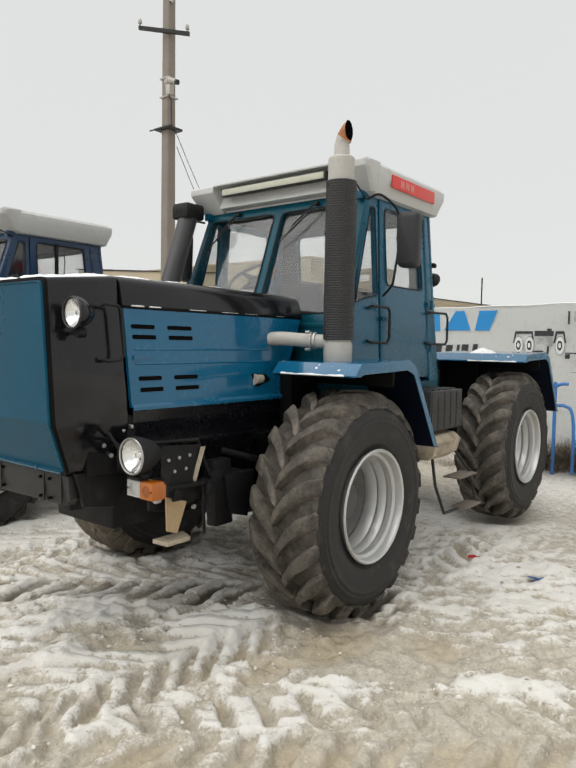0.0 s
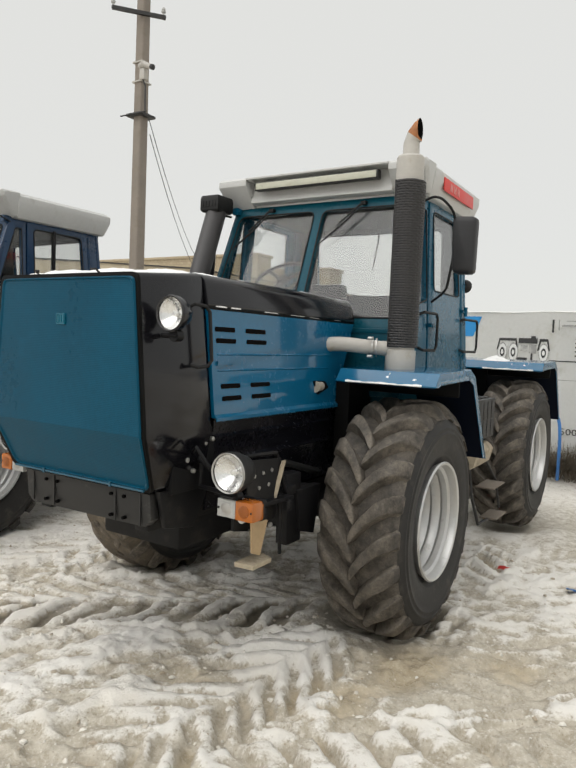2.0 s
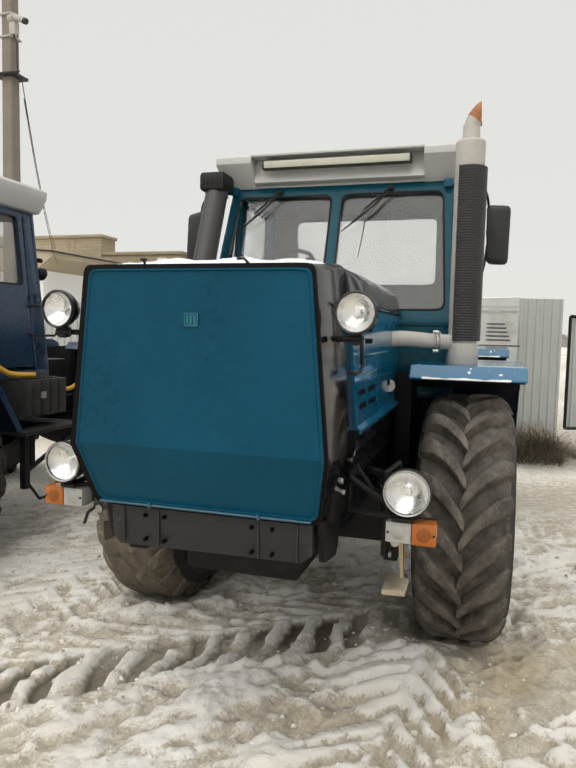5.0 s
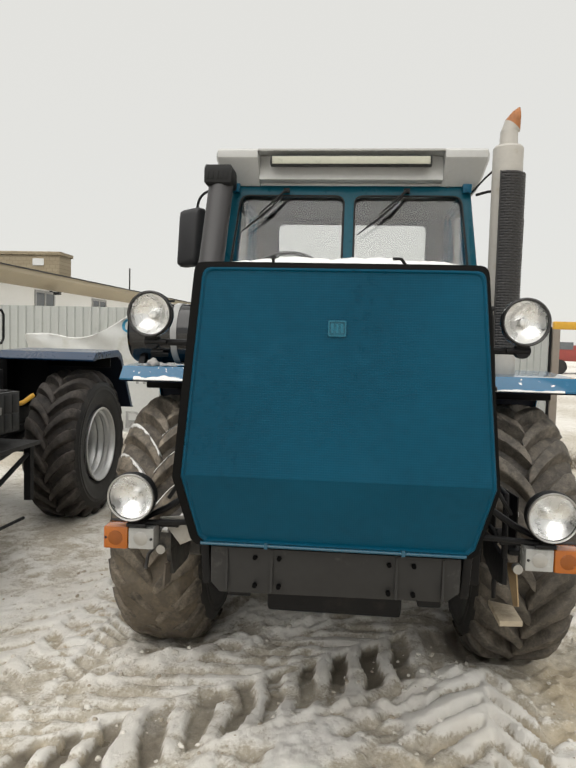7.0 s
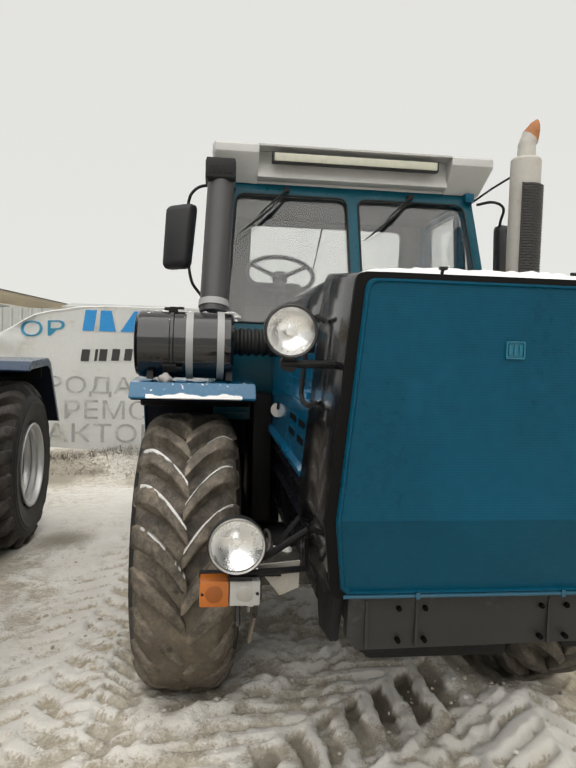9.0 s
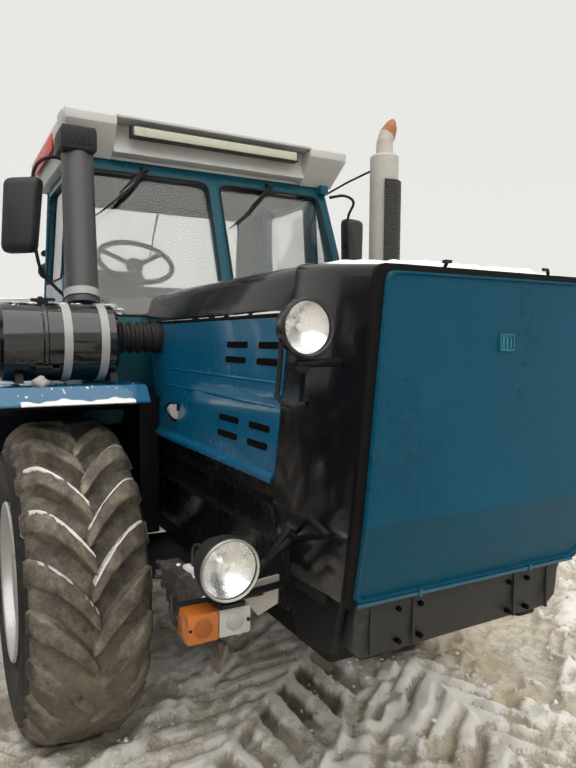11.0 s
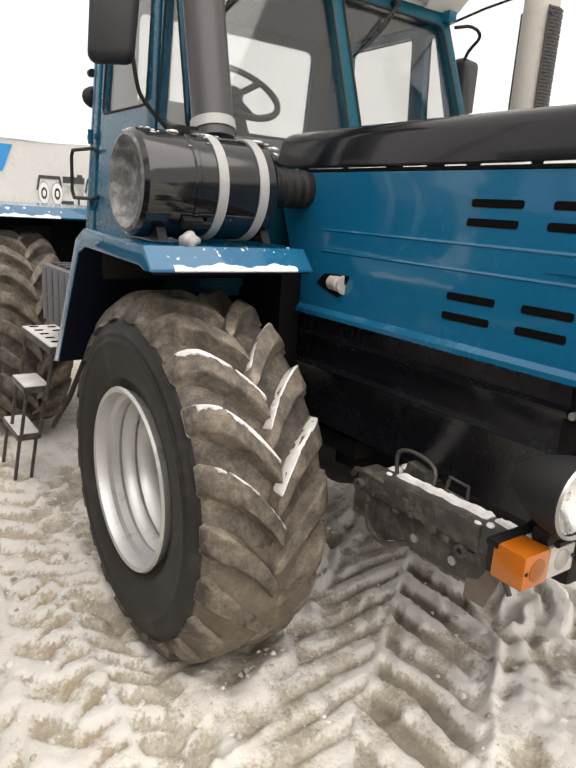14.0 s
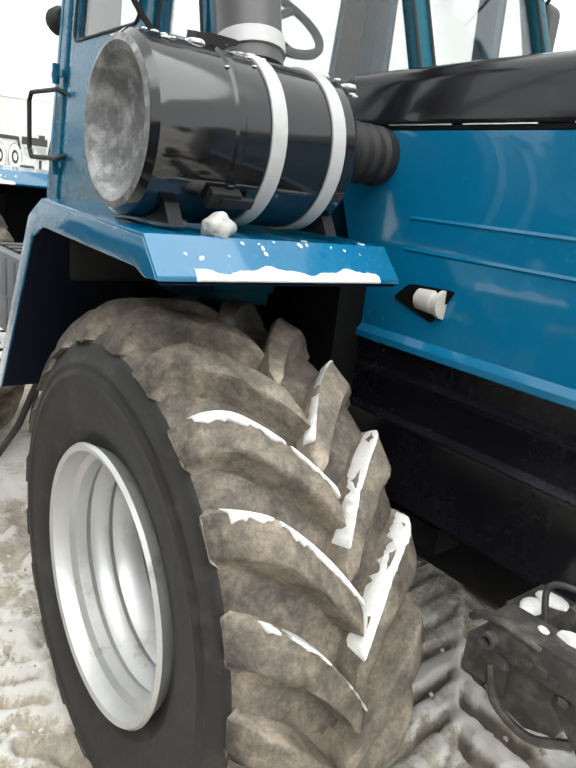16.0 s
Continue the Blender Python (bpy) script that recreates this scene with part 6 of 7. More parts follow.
        tube(bm, curve_pts([(0.77, 3.77, 2.60), (0.86, 3.74, 2.615), (0.93, 3.74, 2.58), (0.96, cy - 0.05, 2.50), (0.965, cy - 0.045, 2.30), (0.94, cy - 0.05, 2.10), *(((0.90, 3.89, 2.03), (0.80, 3.95, 1.97)) if side > 0 else ((0.90, 3.76, 2.02), (0.79, 3.72, 1.90)))], 4), 0.0085, 8)
        box(bm, (0.95, cy - 0.055, 2.32), (0.985, cy - 0.02, 2.35))
        part("mirror_arm", mirrored(bm, side), M_RUBBER, mir, "bent black rod")
    # exhaust
    ex, ey = 0.853, 3.325
    bm = bmesh.new()
    cyl(bm, (ex, ey, 1.53), (ex, ey, 2.745), 0.080, n=28)
    cyl(bm, (ex, ey, 1.525), (ex, ey, 1.64), 0.088, n=28)
    revolve(bm, [(0.080, 0.0), (0.072, 0.012), (0.048, 0.016), (0.046, 0.08), (0.045, 0.094)], (ex, ey, 2.745), (0, 0, 1), 28)
    stack = part("exhaust", bm, M_STACK, root, "tall grey upright exhaust", bevel=0.003)
    bm = bmesh.new()
    n = 18
    turn = [2 * math.pi * i / n for i in range(n)]
    lo = [Vector((ex + 0.045 * math.cos(a), ey + 0.045 * math.sin(a), 2.835)) for a in turn]
    mid = [Vector((ex + 0.016 + 0.040 * math.cos(a), ey + 0.045 * math.sin(a), 2.868 - 0.030 * math.cos(a))) for a in turn]
    high = [Vector((ex + 0.036 + 0.020 * math.cos(a), ey + 0.044 * math.sin(a), 2.897 - 0.050 * math.cos(a))) for a in turn]
    mouth = [Vector((ex + 0.048 + 0.002 * math.cos(a), ey + 0.043 * math.sin(a), 2.907 - 0.061 * math.cos(a))) for a in turn]
    rings(bm, [lo, mid], cap=False)
    part("exhaust_elbow", bm, M_STACK, stack, "short grey elbow")
    bm = bmesh.new()
    rings(bm, [mid, high, mouth], cap=False)
    part("exhaust_mouth", bm, M_RUST, stack, "rust-orange slanted pipe mouth")
    bm = bmesh.new()
    rings(bm, [[p + Vector((0.001, 0, 0)) for p in mouth], [Vector((ex + 0.02, ey, 2.90)) + (p - Vector((ex + 0.048, ey, 2.907))) * 0.6 for p in mouth], [Vector((ex + 0.015, ey, 2.90)) + (p - Vector((ex + 0.048, ey, 2.907))) * 0.05 for p in mouth]], cap=False)
    part("sooty_bore", bm, M_SLOT, stack, "black sooty bore")
    # ribbed heat shield: a sleeve open on the cab side
    bm = bmesh.new()
    a0, a1 = radians(-122), radians(100)
    zs = np.arange(1.655, 2.612, 0.0049)
    ns = 36
    gv = []
    for k, z in enumerate(zs):
        row = []
        for i in range(ns + 1):
            # staggered rows of pressed louvres
            slat = k % 3 and (i + 2 * (k // 3 % 2)) % 4
            r = 0.0925 + (0.0045 if slat else 0.0)
            a = a0 + (a1 - a0) * i / ns
            row.append(bm.verts.new((ex + r * math.cos(a), ey + r * math.sin(a), z)))
        gv.append(row)
    for k in range(len(gv) - 1):
        for i in range(ns):
            bm.faces.new((gv[k][i], gv[k][i + 1], gv[k + 1][i + 1], gv[k + 1][i]))
    shield = part("heat_shield", bm, M_SHIELD, stack, "black ribbed heat shield", sharp=20)
    bm = bmesh.new()
    for a in (a0, a1):
        x, y = ex + 0.094 * math.cos(a), ey + 0.094 * math.sin(a)
        cyl(bm, (x, y, 1.655), (x, y, 2.612), 0.005, n=6)
    for a in (a0 + 0.12, a1 - 0.12):
        for z in (1.70, 2.58):
            x, y = math.cos(a), math.sin(a)
            cyl(bm, (ex + 0.09 * x, ey + 0.09 * y, z), (ex + 0.103 * x, ey + 0.103 * y, z), 0.007, n=6)
    part("shield_edge", bm, M_SHIELD, shield)
    bm = bmesh.new()
    tube(bm, curve_pts([(0.47, 3.12, 1.655), (0.55, 3.16, 1.66), (0.70, 3.25, 1.648), (0.80, 3.30, 1.645), (0.86, 3.325, 1.645)], 5), 0.043, 16)
    pipe = part("exhaust_pipe", bm, M_STACK, stack, "grey pipe from the engine")
    bm = bmesh.new()
    for t in (0.705, 0.725):
        cyl(bm, (t - 0.006, 3.25 + (t - 0.7) * 0.5, 1.648), (t + 0.004, 3.254 + (t - 0.7) * 0.5, 1.648), 0.055, n=16)
    cyl(bm, (0.70, 3.2, 1.70), (0.73, 3.2, 1.70), 0.01, n=8)
    cyl(bm, (0.70, 3.2, 1.595), (0.73, 3.2, 1.595), 0.01, n=8)
    part("pipe_clamp", bm, M_STEEL, pipe, "bolted pipe clamp")
    bm = bmesh.new()
    tube(bm, [(0.74, 3.80, 2.61), (0.79, 3.6, 2.66), (0.845, 3.40, 2.70)], 0.006, 6)
    part("stay_rod", bm, M_RUBBER, stack)
    # air cleaner on the other fender
    az, ay = 1.703, 3.238
    bm = bmesh.new()
    revolve(bm, [(0.150, -0.002), (0.163, 0.012), (0.166, 0.03), (0.166, 0.16), (0.171, 0.165), (0.171, 0.178), (0.166, 0.183), (0.166, 0.455), (0.155, 0.47), (0.08, 0.475)], (-1.175, ay, az), (1, 0, 0), 44)
    ac = part("air_cleaner", bm, M_DRUM, root, "large glossy black air cleaner drum", sharp=30)
    bm = bmesh.new()
    revolve(bm, [(0.0, 0.03), (0.06, 0.028), (0.10, 0.018), (0.118, 0.0), (0.126, -0.018), (0.140, -0.026), (0.152, -0.022)], (-1.155, ay, az), (1, 0, 0), 36)
    part("end_cap", bm, M_DUSTY, ac, "dished end cap with a frosty grey film")
    for x in (-0.918, -0.768):
        bm = bmesh.new()
        revolve(bm, [(0.166, -0.017), (0.1705, -0.017), (0.1705, 0.017), (0.166, 0.017)], (x, ay, az), (1, 0, 0), 44)
        part("band", bm, M_BAND, ac, "pale strap round the drum")
    for a in (80, 200, 320):
        bm = bmesh.new()
        c, s = math.cos(radians(a)), math.sin(radians(a))
        mt = Matrix.Translation((-1.0, ay - 0.172 * c, az + 0.172 * s)) @ Matrix.Rotation(radians(-a) + math.pi / 2, 4, "X")
        box(bm, (-0.045, -0.018, -0.008), (0.02, 0.018, 0.012), mt)
        box(bm, (-0.02, -0.01, 0.005), (0.05, 0.01, 0.016), mt)
        part("clip", bm, M_RUBBER, ac, "black spring clip")
    bm = bmesh.new()
    prof = [(0.062 + (0.009 if k % 4 in (1, 2) else 0), 0.46 + 0.0095 * k) for k in range(23)]
    revolve(bm, prof + [(0.066, 0.70)], (-1.175, ay, az + 0.022), (1, 0, 0), 28)
    part("hose", bm, M_RUBBER, ac, "ribbed black rubber hose", sharp=25)
    bm = bmesh.new()
    t0, t1 = Vector((-0.806, 3.36, 1.87)), Vector((-0.775, 3.60, 2.64))
    cyl(bm, t0, t1, 0.074, n=28)
    tb = part("intake_pipe", bm, M_PIPE, ac, "dark grey intake pipe leaning to the roof")
    bm = bmesh.new()
    d = (t1 - t0).normalized()
    cyl(bm, t0 + d * 0.03, t0 + d * 0.065, 0.080, n=28)
    part("clamp", bm, M_BAND, tb, "pale clamp ring")
    bm = bmesh.new()
    rings(bm, [[t1 + Vector((x * sx, y * sx, z)) for x, y in ((-0.088, -0.095), (0.076, -0.095), (0.076, 0.09), (-0.088, 0.09))] for z, sx in ((-0.045, 0.85), (-0.03, 1.0), (0.05, 1.0), (0.075, 0.92))])
    for i in range(5):
        box(bm, t1 + Vector((-0.075 + 0.029 * i, -0.099, -0.01)), t1 + Vector((-0.059 + 0.029 * i, -0.094, 0.035)))
    part("rain_cap", bm, M_RUBBER, tb, "black rain cap", bevel=0.006)
    for x in (-1.12, -0.74):
        bm = bmesh.new()
        prism(bm, [(x, ay - 0.13, 1.535), (x, ay + 0.13, 1.535), (x, ay + 0.10, az - 0.12), (x, ay - 0.10, az - 0.12)], (0.03, 0, 0))
        part("cradle", bm, M_FRAME, ac)
    bm = bmesh.new()
    rnd = random.Random(9)
    for i in range(46):
        a = radians(rnd.gauss(88, 22))
        x = -1.16 + 0.44 * rnd.random()
        if rnd.random() < 0.5:
            x = rnd.choice((-1.0, -0.93, -0.70)) + rnd.uniform(-0.012, 0.012)
        p = Vector((x, ay - 0.167 * math.cos(a), az + 0.167 * math.sin(a)))
        bmesh.ops.create_icosphere(bm, subdivisions=1, radius=0.004 + 0.011 * rnd.random() ** 2, matrix=Matrix.Translation(p) @ Matrix.Diagonal((1.5, 1.2, 0.45, 1)))
    part("snow", bm, M_SNOW, ac, "specks of snow", kind="stuff")
    bm = bmesh.new()
    bmesh.ops.create_icosphere(bm, subdivisions=3, radius=0.027, matrix=Matrix.Translation((-1.03, 3.085, 1.540)) @ Matrix.Diagonal((1.25, 0.9, 0.95, 1)))
    for v in bm.verts:
        q = v.co - Vector((-1.03, 3.085, 1.545))
        v.co += q * (0.22 * math.sin(q.x * 140 + 1) * math.sin(q.z * 120 + q.y * 90) + rnd.uniform(-0.05, 0.05))
    part("ice_lump", bm, M_ICE, ac, "grey-white lump of ice on the mudguard")


M_CAB = paint("cab_blue_paint", (0.004, 0.078, 0.138), 0.28, coat=0.2, spec=0.25, vary=0.12, bump=0.03, dirt=(0.03, 0.09, 0.13), dirt_amount=0.08)
# cab paint again, darker and duller: the front's weaker reflection in its colour
M_CABFRONT = paint("cab_teal_dark_copy", (0.003, 0.062, 0.092), 0.32, coat=0.08, spec=0.14, vary=0.14, bump=0.03, dirt=(0.02, 0.08, 0.11), dirt_amount=0.1)
M_DUSTY = paint("frosted_black", (0.10, 0.10, 0.10), 0.55, vary=0.3, bump=0.1, scale=(9, 60), dirt=(0.34, 0.34, 0.34), dirt_amount=0.55)
M_PIPE = paint("dark_grey_pipe", (0.042, 0.040, 0.041), 0.4, vary=0.12, bump=0.05)
M_PALERED = paint("pale_red_marks", (0.60, 0.22, 0.2), 0.5, vary=0.1, bump=0)

tractor = build_tractor()
tractor.location = (CX, 4.7, 0.0)

# the second tractor, parked beside it
other = copy_thing(tractor, pose(CX - 3.39, 4.7 - 0.632, -0.035))
tagged(other, "dark navy four-wheel tractor with grey cab roof, parked alongside", "tractor")
SWAP = {M_BLUE.name: M_NAVY, M_TEAL.name: M_NAVY, M_GRILLE.name: M_NAVY, M_CAB.name: M_NAVY, M_CABFRONT.name: M_NAVY, M_WOOD.name: M_FRAME, M_BOX.name: M_FRAME, M_TYRE.name: M_TYREDARK, M_TYREWET.name: M_TYREDARK}
for ob in [o for o in other.children_recursive if o.name.startswith(("red_sign", "sign_marks")) or (o.name.startswith("mirror") and o.bound_box[4][0] > 0.5)]:
    bpy.data.objects.remove(ob)
for ob in other.children_recursive:
    for slot in ob.material_slots:
        if slot.material and slot.material.name in SWAP:
            change = SWAP[slot.material.name]
            slot.link = "OBJECT"
            slot.material = change
for ob in [o for o in other.children_recursive if o.name.startswith(("cab_step", "step_ladder", "snow")) and o.parent in (other, *[c for c in other.children if c.name.startswith("fender")])]:
    for o in (*ob.children_recursive, ob):
        bpy.data.objects.remove(o)
ORG = Vector((0, 4.7, 0))
for side in (1, -1):
    bm = bmesh.new()
    box(bm, (0.60, 4.12, 0.905), (1.16, 4.86, 0.935))
    stool = part("cab_step", mirrored(bm, side), M_PLATE, other, "grey steel step on four legs", bevel=0.004)
    for x, y in ((0.66, 4.18), (1.10, 4.18), (0.66, 4.80), (1.10, 4.80)):
        bm = bmesh.new()
        box(bm, (x - 0.025, y - 0.025, 0.50), (x + 0.025, y + 0.025, 0.905))
        part("leg", mirrored(bm, side), M_FRAME, stool)
    bm = bmesh.new()
    tube(bm, [(1.10, 4.18, 0.62), (1.10, 4.80, 0.85)], 0.018, 6)
    tube(bm, [(1.02, 4.30, 0.52), (1.04, 4.42, 0.36), (1.06, 4.80, 0.36)], 0.012, 6)
    part("brace", mirrored(bm, side), M_FRAME, stool)
    bm = bmesh.new()
    box(bm, (1.05, 4.42, 1.16), (1.075, 4.47, 1.21))
    part("latch", mirrored(bm, side), M_STEEL, other)
for door in [o for o in other.children_recursive if o.name.startswith("cab_door")]:
    sd = 1 if door.bound_box[0][0] > 0 else -1
    bm = bmesh.new()
    box(bm, (0.735 * sd, 4.22 - 4.7, 2.05), (0.765 * sd, 4.245 - 4.7, 2.60))
    bar = new("window_bar", finish(bm, M_FRAME))
    bar.parent = door
for ctrl, rad in (([(0.72, 3.98 - 4.7, 1.42), (0.86, 4.05 - 4.7, 1.46), (0.95, 4.2 - 4.7, 1.36), (1.02, 4.40 - 4.7, 1.34)], 0.022), ([(0.90, 4.76 - 4.7, 1.22), (1.0, 4.85 - 4.7, 1.20), (1.06, 4.95 - 4.7, 1.26)], 0.018)):
    bm = bmesh.new()
    tube(bm, curve_pts(ctrl, 5), rad, 8)
    hose = new("yellow_hose", finish(bm, M_YELLOW))
    hose.parent = other
    tagged(hose, "yellow rubber hose")


# ---------- the yard round the tractors ----------
def smooth(a, b, v):
    t = min(1, max(0, (v - a) / (b - a)))
    return t * t * (3 - 2 * t)


BANNER_X = -7.86      # loose end of the banner


def banner_top(x):
    """Upper edge: tight on the right, sagging where it has come loose."""
    if x > -5.6:
        return 2.17 + 0.015 * (x + 5.6) + 0.006 * math.sin(x * 7)
    return 2.17 - 0.14 * smooth(-5.6, -6.3, x) - 0.37 * smooth(-6.15, -6.95, x) + 0.05 * smooth(-7.0, -7.9, x) + 0.015 * math.sin(x * 9)


def banner_y(x, z):
    """Folds of the cloth."""
    loose = smooth(-6.0, -6.9, x)
    f = 0.010 * math.sin(x * 2.3 + z * 1.1) + 0.006 * math.sin(x * 5.1 - z * 3)
    f += loose * (0.09 * math.sin((x * 0.45 + z) * 11) * smooth(1.25, 1.75, z) + 0.035 * math.sin(x * 11 + z * 4) * smooth(1.2, 1.5, z)) + smooth(-5.9, -6.4, x) * 0.05 * math.sin((x * 0.9 - z) * 14) * smooth(1.78, 1.98, z)
    return 8.95 + f


def build_banner():
    b = thing("banner", (-4.6, 8.95, 0.15), "long white printed banner with blue letters, sagging at one end", "banner")
    bm = bmesh.new()
    nx, nz = 150, 26
    g = []
    for i in range(nx + 1):
        x = BANNER_X + (-1.69 - BANNER_X) * i / nx
        top, bot = banner_top(x), 0.24 + 0.05 * math.sin(x * 1.7)
        g.append([bm.verts.new((x, banner_y(x, bot + (top - bot) * j / nz), bot + (top - bot) * j / nz)) for j in range(nz + 1)])
    for i in range(nx):
        for j in range(nz):
            bm.faces.new((g[i][j], g[i + 1][j], g[i + 1][j + 1], g[i][j + 1]))
    r = bmesh.ops.solidify(bm, geom=bm.faces[:], thickness=0.003)
    cloth = part("cloth", bm, M_BANNER, b, "white weathered vinyl cloth", sharp=60)
    bm = bmesh.new()
    tube(bm, [(BANNER_X + (-1.69 - BANNER_X) * i / 60, 8.955, banner_top(BANNER_X + (-1.69 - BANNER_X) * i / 60) + 0.004) for i in range(61)], 0.012, 6)
    part("hem", bm, M_BANNER, b)

    def shape(name, pts, material, label=""):
        m2 = bmesh.new()
        prism(m2, [(x, banner_y(x, z) - 0.014, z) for x, z in pts], (0, 0.003, 0))
        return part(name, m2, material, b, label)

    def bar(name, x0, x1, z0, z1, material, label="", lean=0.0):
        return shape(name, [(x0, z0), (x1, z0), (x1 + lean, z1), (x0 + lean, z1)], material, label)

    def words(body, x0, x1, z0, z1, material, rise=0.0):
        me = lettering(body, 1.0)
        co = np.empty(len(me.vertices) * 3, np.float32)
        me.vertices.foreach_get("co", co)
        co = co.reshape(-1, 3)
        lo, hi = co.min(0), co.max(0)
        for v in me.vertices:
            x = x0 + (v.co.x - lo[0]) / (hi[0] - lo[0]) * (x1 - x0)
            z = z0 + (v.co.y - lo[1]) / (hi[1] - lo[1]) * (z1 - z0) + rise * (x - x0)
            v.co = Vector((x, banner_y(x, z) - 0.014 - (0.002 if v.co.z > 0 else 0), z)) - ORG
        me.materials.append(material)
        ob = new("lettering", me)
        ob.parent = b
        return tagged(ob, "printed words: " + body)

    words("ОР", -6.40, -5.83, 1.745, 1.955, M_PRINTT, 0.06)
    words("ПРОДАЖА", -6.36, -4.25, 0.96, 1.24, M_PRINTG)
    words("РЕМОНТ", -5.82, -4.15, 0.66, 0.92, M_PRINTG)
    words("ТРАКТОРОВ", -6.62, -3.95, 0.34, 0.60, M_PRINTG)
    words("500 м", -2.22, -1.86, 0.60, 0.685, M_PRINTK)
    # the blue trade mark, as plain leaning blocks
    for x0, x1, t0, t1, z0 in ((-5.60, -5.45, -5.56, -5.41, 1.85), (-5.38, -5.16, -5.36, -5.22, 1.85), (-5.10, -4.68, -4.92, -4.78, 1.85), (-4.60, -4.46, -4.56, -4.42, 1.86), (-4.40, -4.18, -4.38, -4.20, 1.86),
                               (-4.12, -3.72, -3.95, -3.82, 1.87), (-3.66, -3.45, -3.60, -3.34, 1.87)):
        pts = [(x0, z0), (x1, z0), (t1, z0 + 0.28), (t0, z0 + 0.28)]
        shape("trade_mark_block", pts, M_PRINTB, "bright blue printed block")
    x = -5.62
    for wdt in (0.15, 0.05, 0.14, 0.14, 0.14, 0.05, 0.14, 0.14, 0.14, 0.06, 0.14, 0.14, 0.06, 0.14, 0.10):
        bar("number_bar", x, x + wdt * 0.72, 1.44 + 0.04 * (x + 5.62), 1.60 + 0.04 * (x + 5.62), M_PRINTK, "dark unreadable number bar", 0.02)
        x += wdt * 1.18
    # printed lorry: wheels, chassis, cab lines
    for cx in (-3.03, -2.885, -2.49):
        for rad, mt in ((0.105, M_PRINTG), (0.092, M_BANNER), (0.052, M_PRINTK), (0.028, M_BANNER)):
            n2 = 18
            m2 = bmesh.new()
            dy = 0.014 + {0.105: 0.0, 0.092: 0.004, 0.052: 0.008, 0.028: 0.012}[rad]
            prism(m2, [(cx + 0.62 * rad * math.cos(2 * math.pi * k / n2), banner_y(cx, 1.65) - dy, 1.67 + 1.25 * rad * math.sin(2 * math.pi * k / n2)) for k in range(n2)], (0, 0.003, 0))
            part("printed_wheel", m2, mt, b, "printed wheel picture")
    for x0, x1 in ((-3.11, -2.82), (-2.575, -2.41)):
        shape("printed_arch", [(x0, 1.70), (x0 + 0.02, 1.70), (x0 + 0.045, 1.825), (x1 - 0.045, 1.825), (x1 - 0.02, 1.70), (x1, 1.70), (x1 - 0.03, 1.86), (x0 + 0.03, 1.86)], M_PRINTK, "dark printed wheel arch")
    bar("printed_chassis", -2.82, -2.575, 1.795, 1.865, M_PRINTK)
    bar("printed_chassis", -2.66, -2.60, 1.865, 1.895, M_PRINTK)
    bar("printed_tank", -2.79, -2.70, 1.69, 1.77, M_PRINTG)
    bar("printed_tank", -2.68, -2.585, 1.66, 1.78, M_PRINTG)
    bar("printed_axle", -2.84, -2.70, 1.56, 1.60, M_PRINTK)
    bar("printed_axle", -2.655, -2.63, 1.56, 1.70, M_PRINTK)
    bar("printed_sill", -2.42, -1.65, 1.565, 1.58, M_PRINTK)
    bar("printed_sill", -2.42, -2.36, 1.50, 1.56, M_PRINTK)
    for i in range(5):
        bar("printed_slat", -2.10, -1.86 + 0.02 * i, 1.86 - 0.055 * i, 1.878 - 0.055 * i, M_PRINTK)
    bar("printed_window", -2.40, -2.375, 1.95, 2.12, M_PRINTK)
    bar("printed_window", -2.32, -2.308, 1.98, 2.12, M_PRINTG)
    bar("printed_window", -2.28, -1.7, 2.03, 2.055, M_PRINTG)
    bar("printed_window", -2.22, -1.7, 2.10, 2.108, M_PRINTG)
    bar("printed_box", -2.35, -1.70, 1.32, 1.327, M_PRINTG)
    bar("printed_box", -1.90, -1.893, 0.75, 1.32, M_PRINTG)


build_banner()


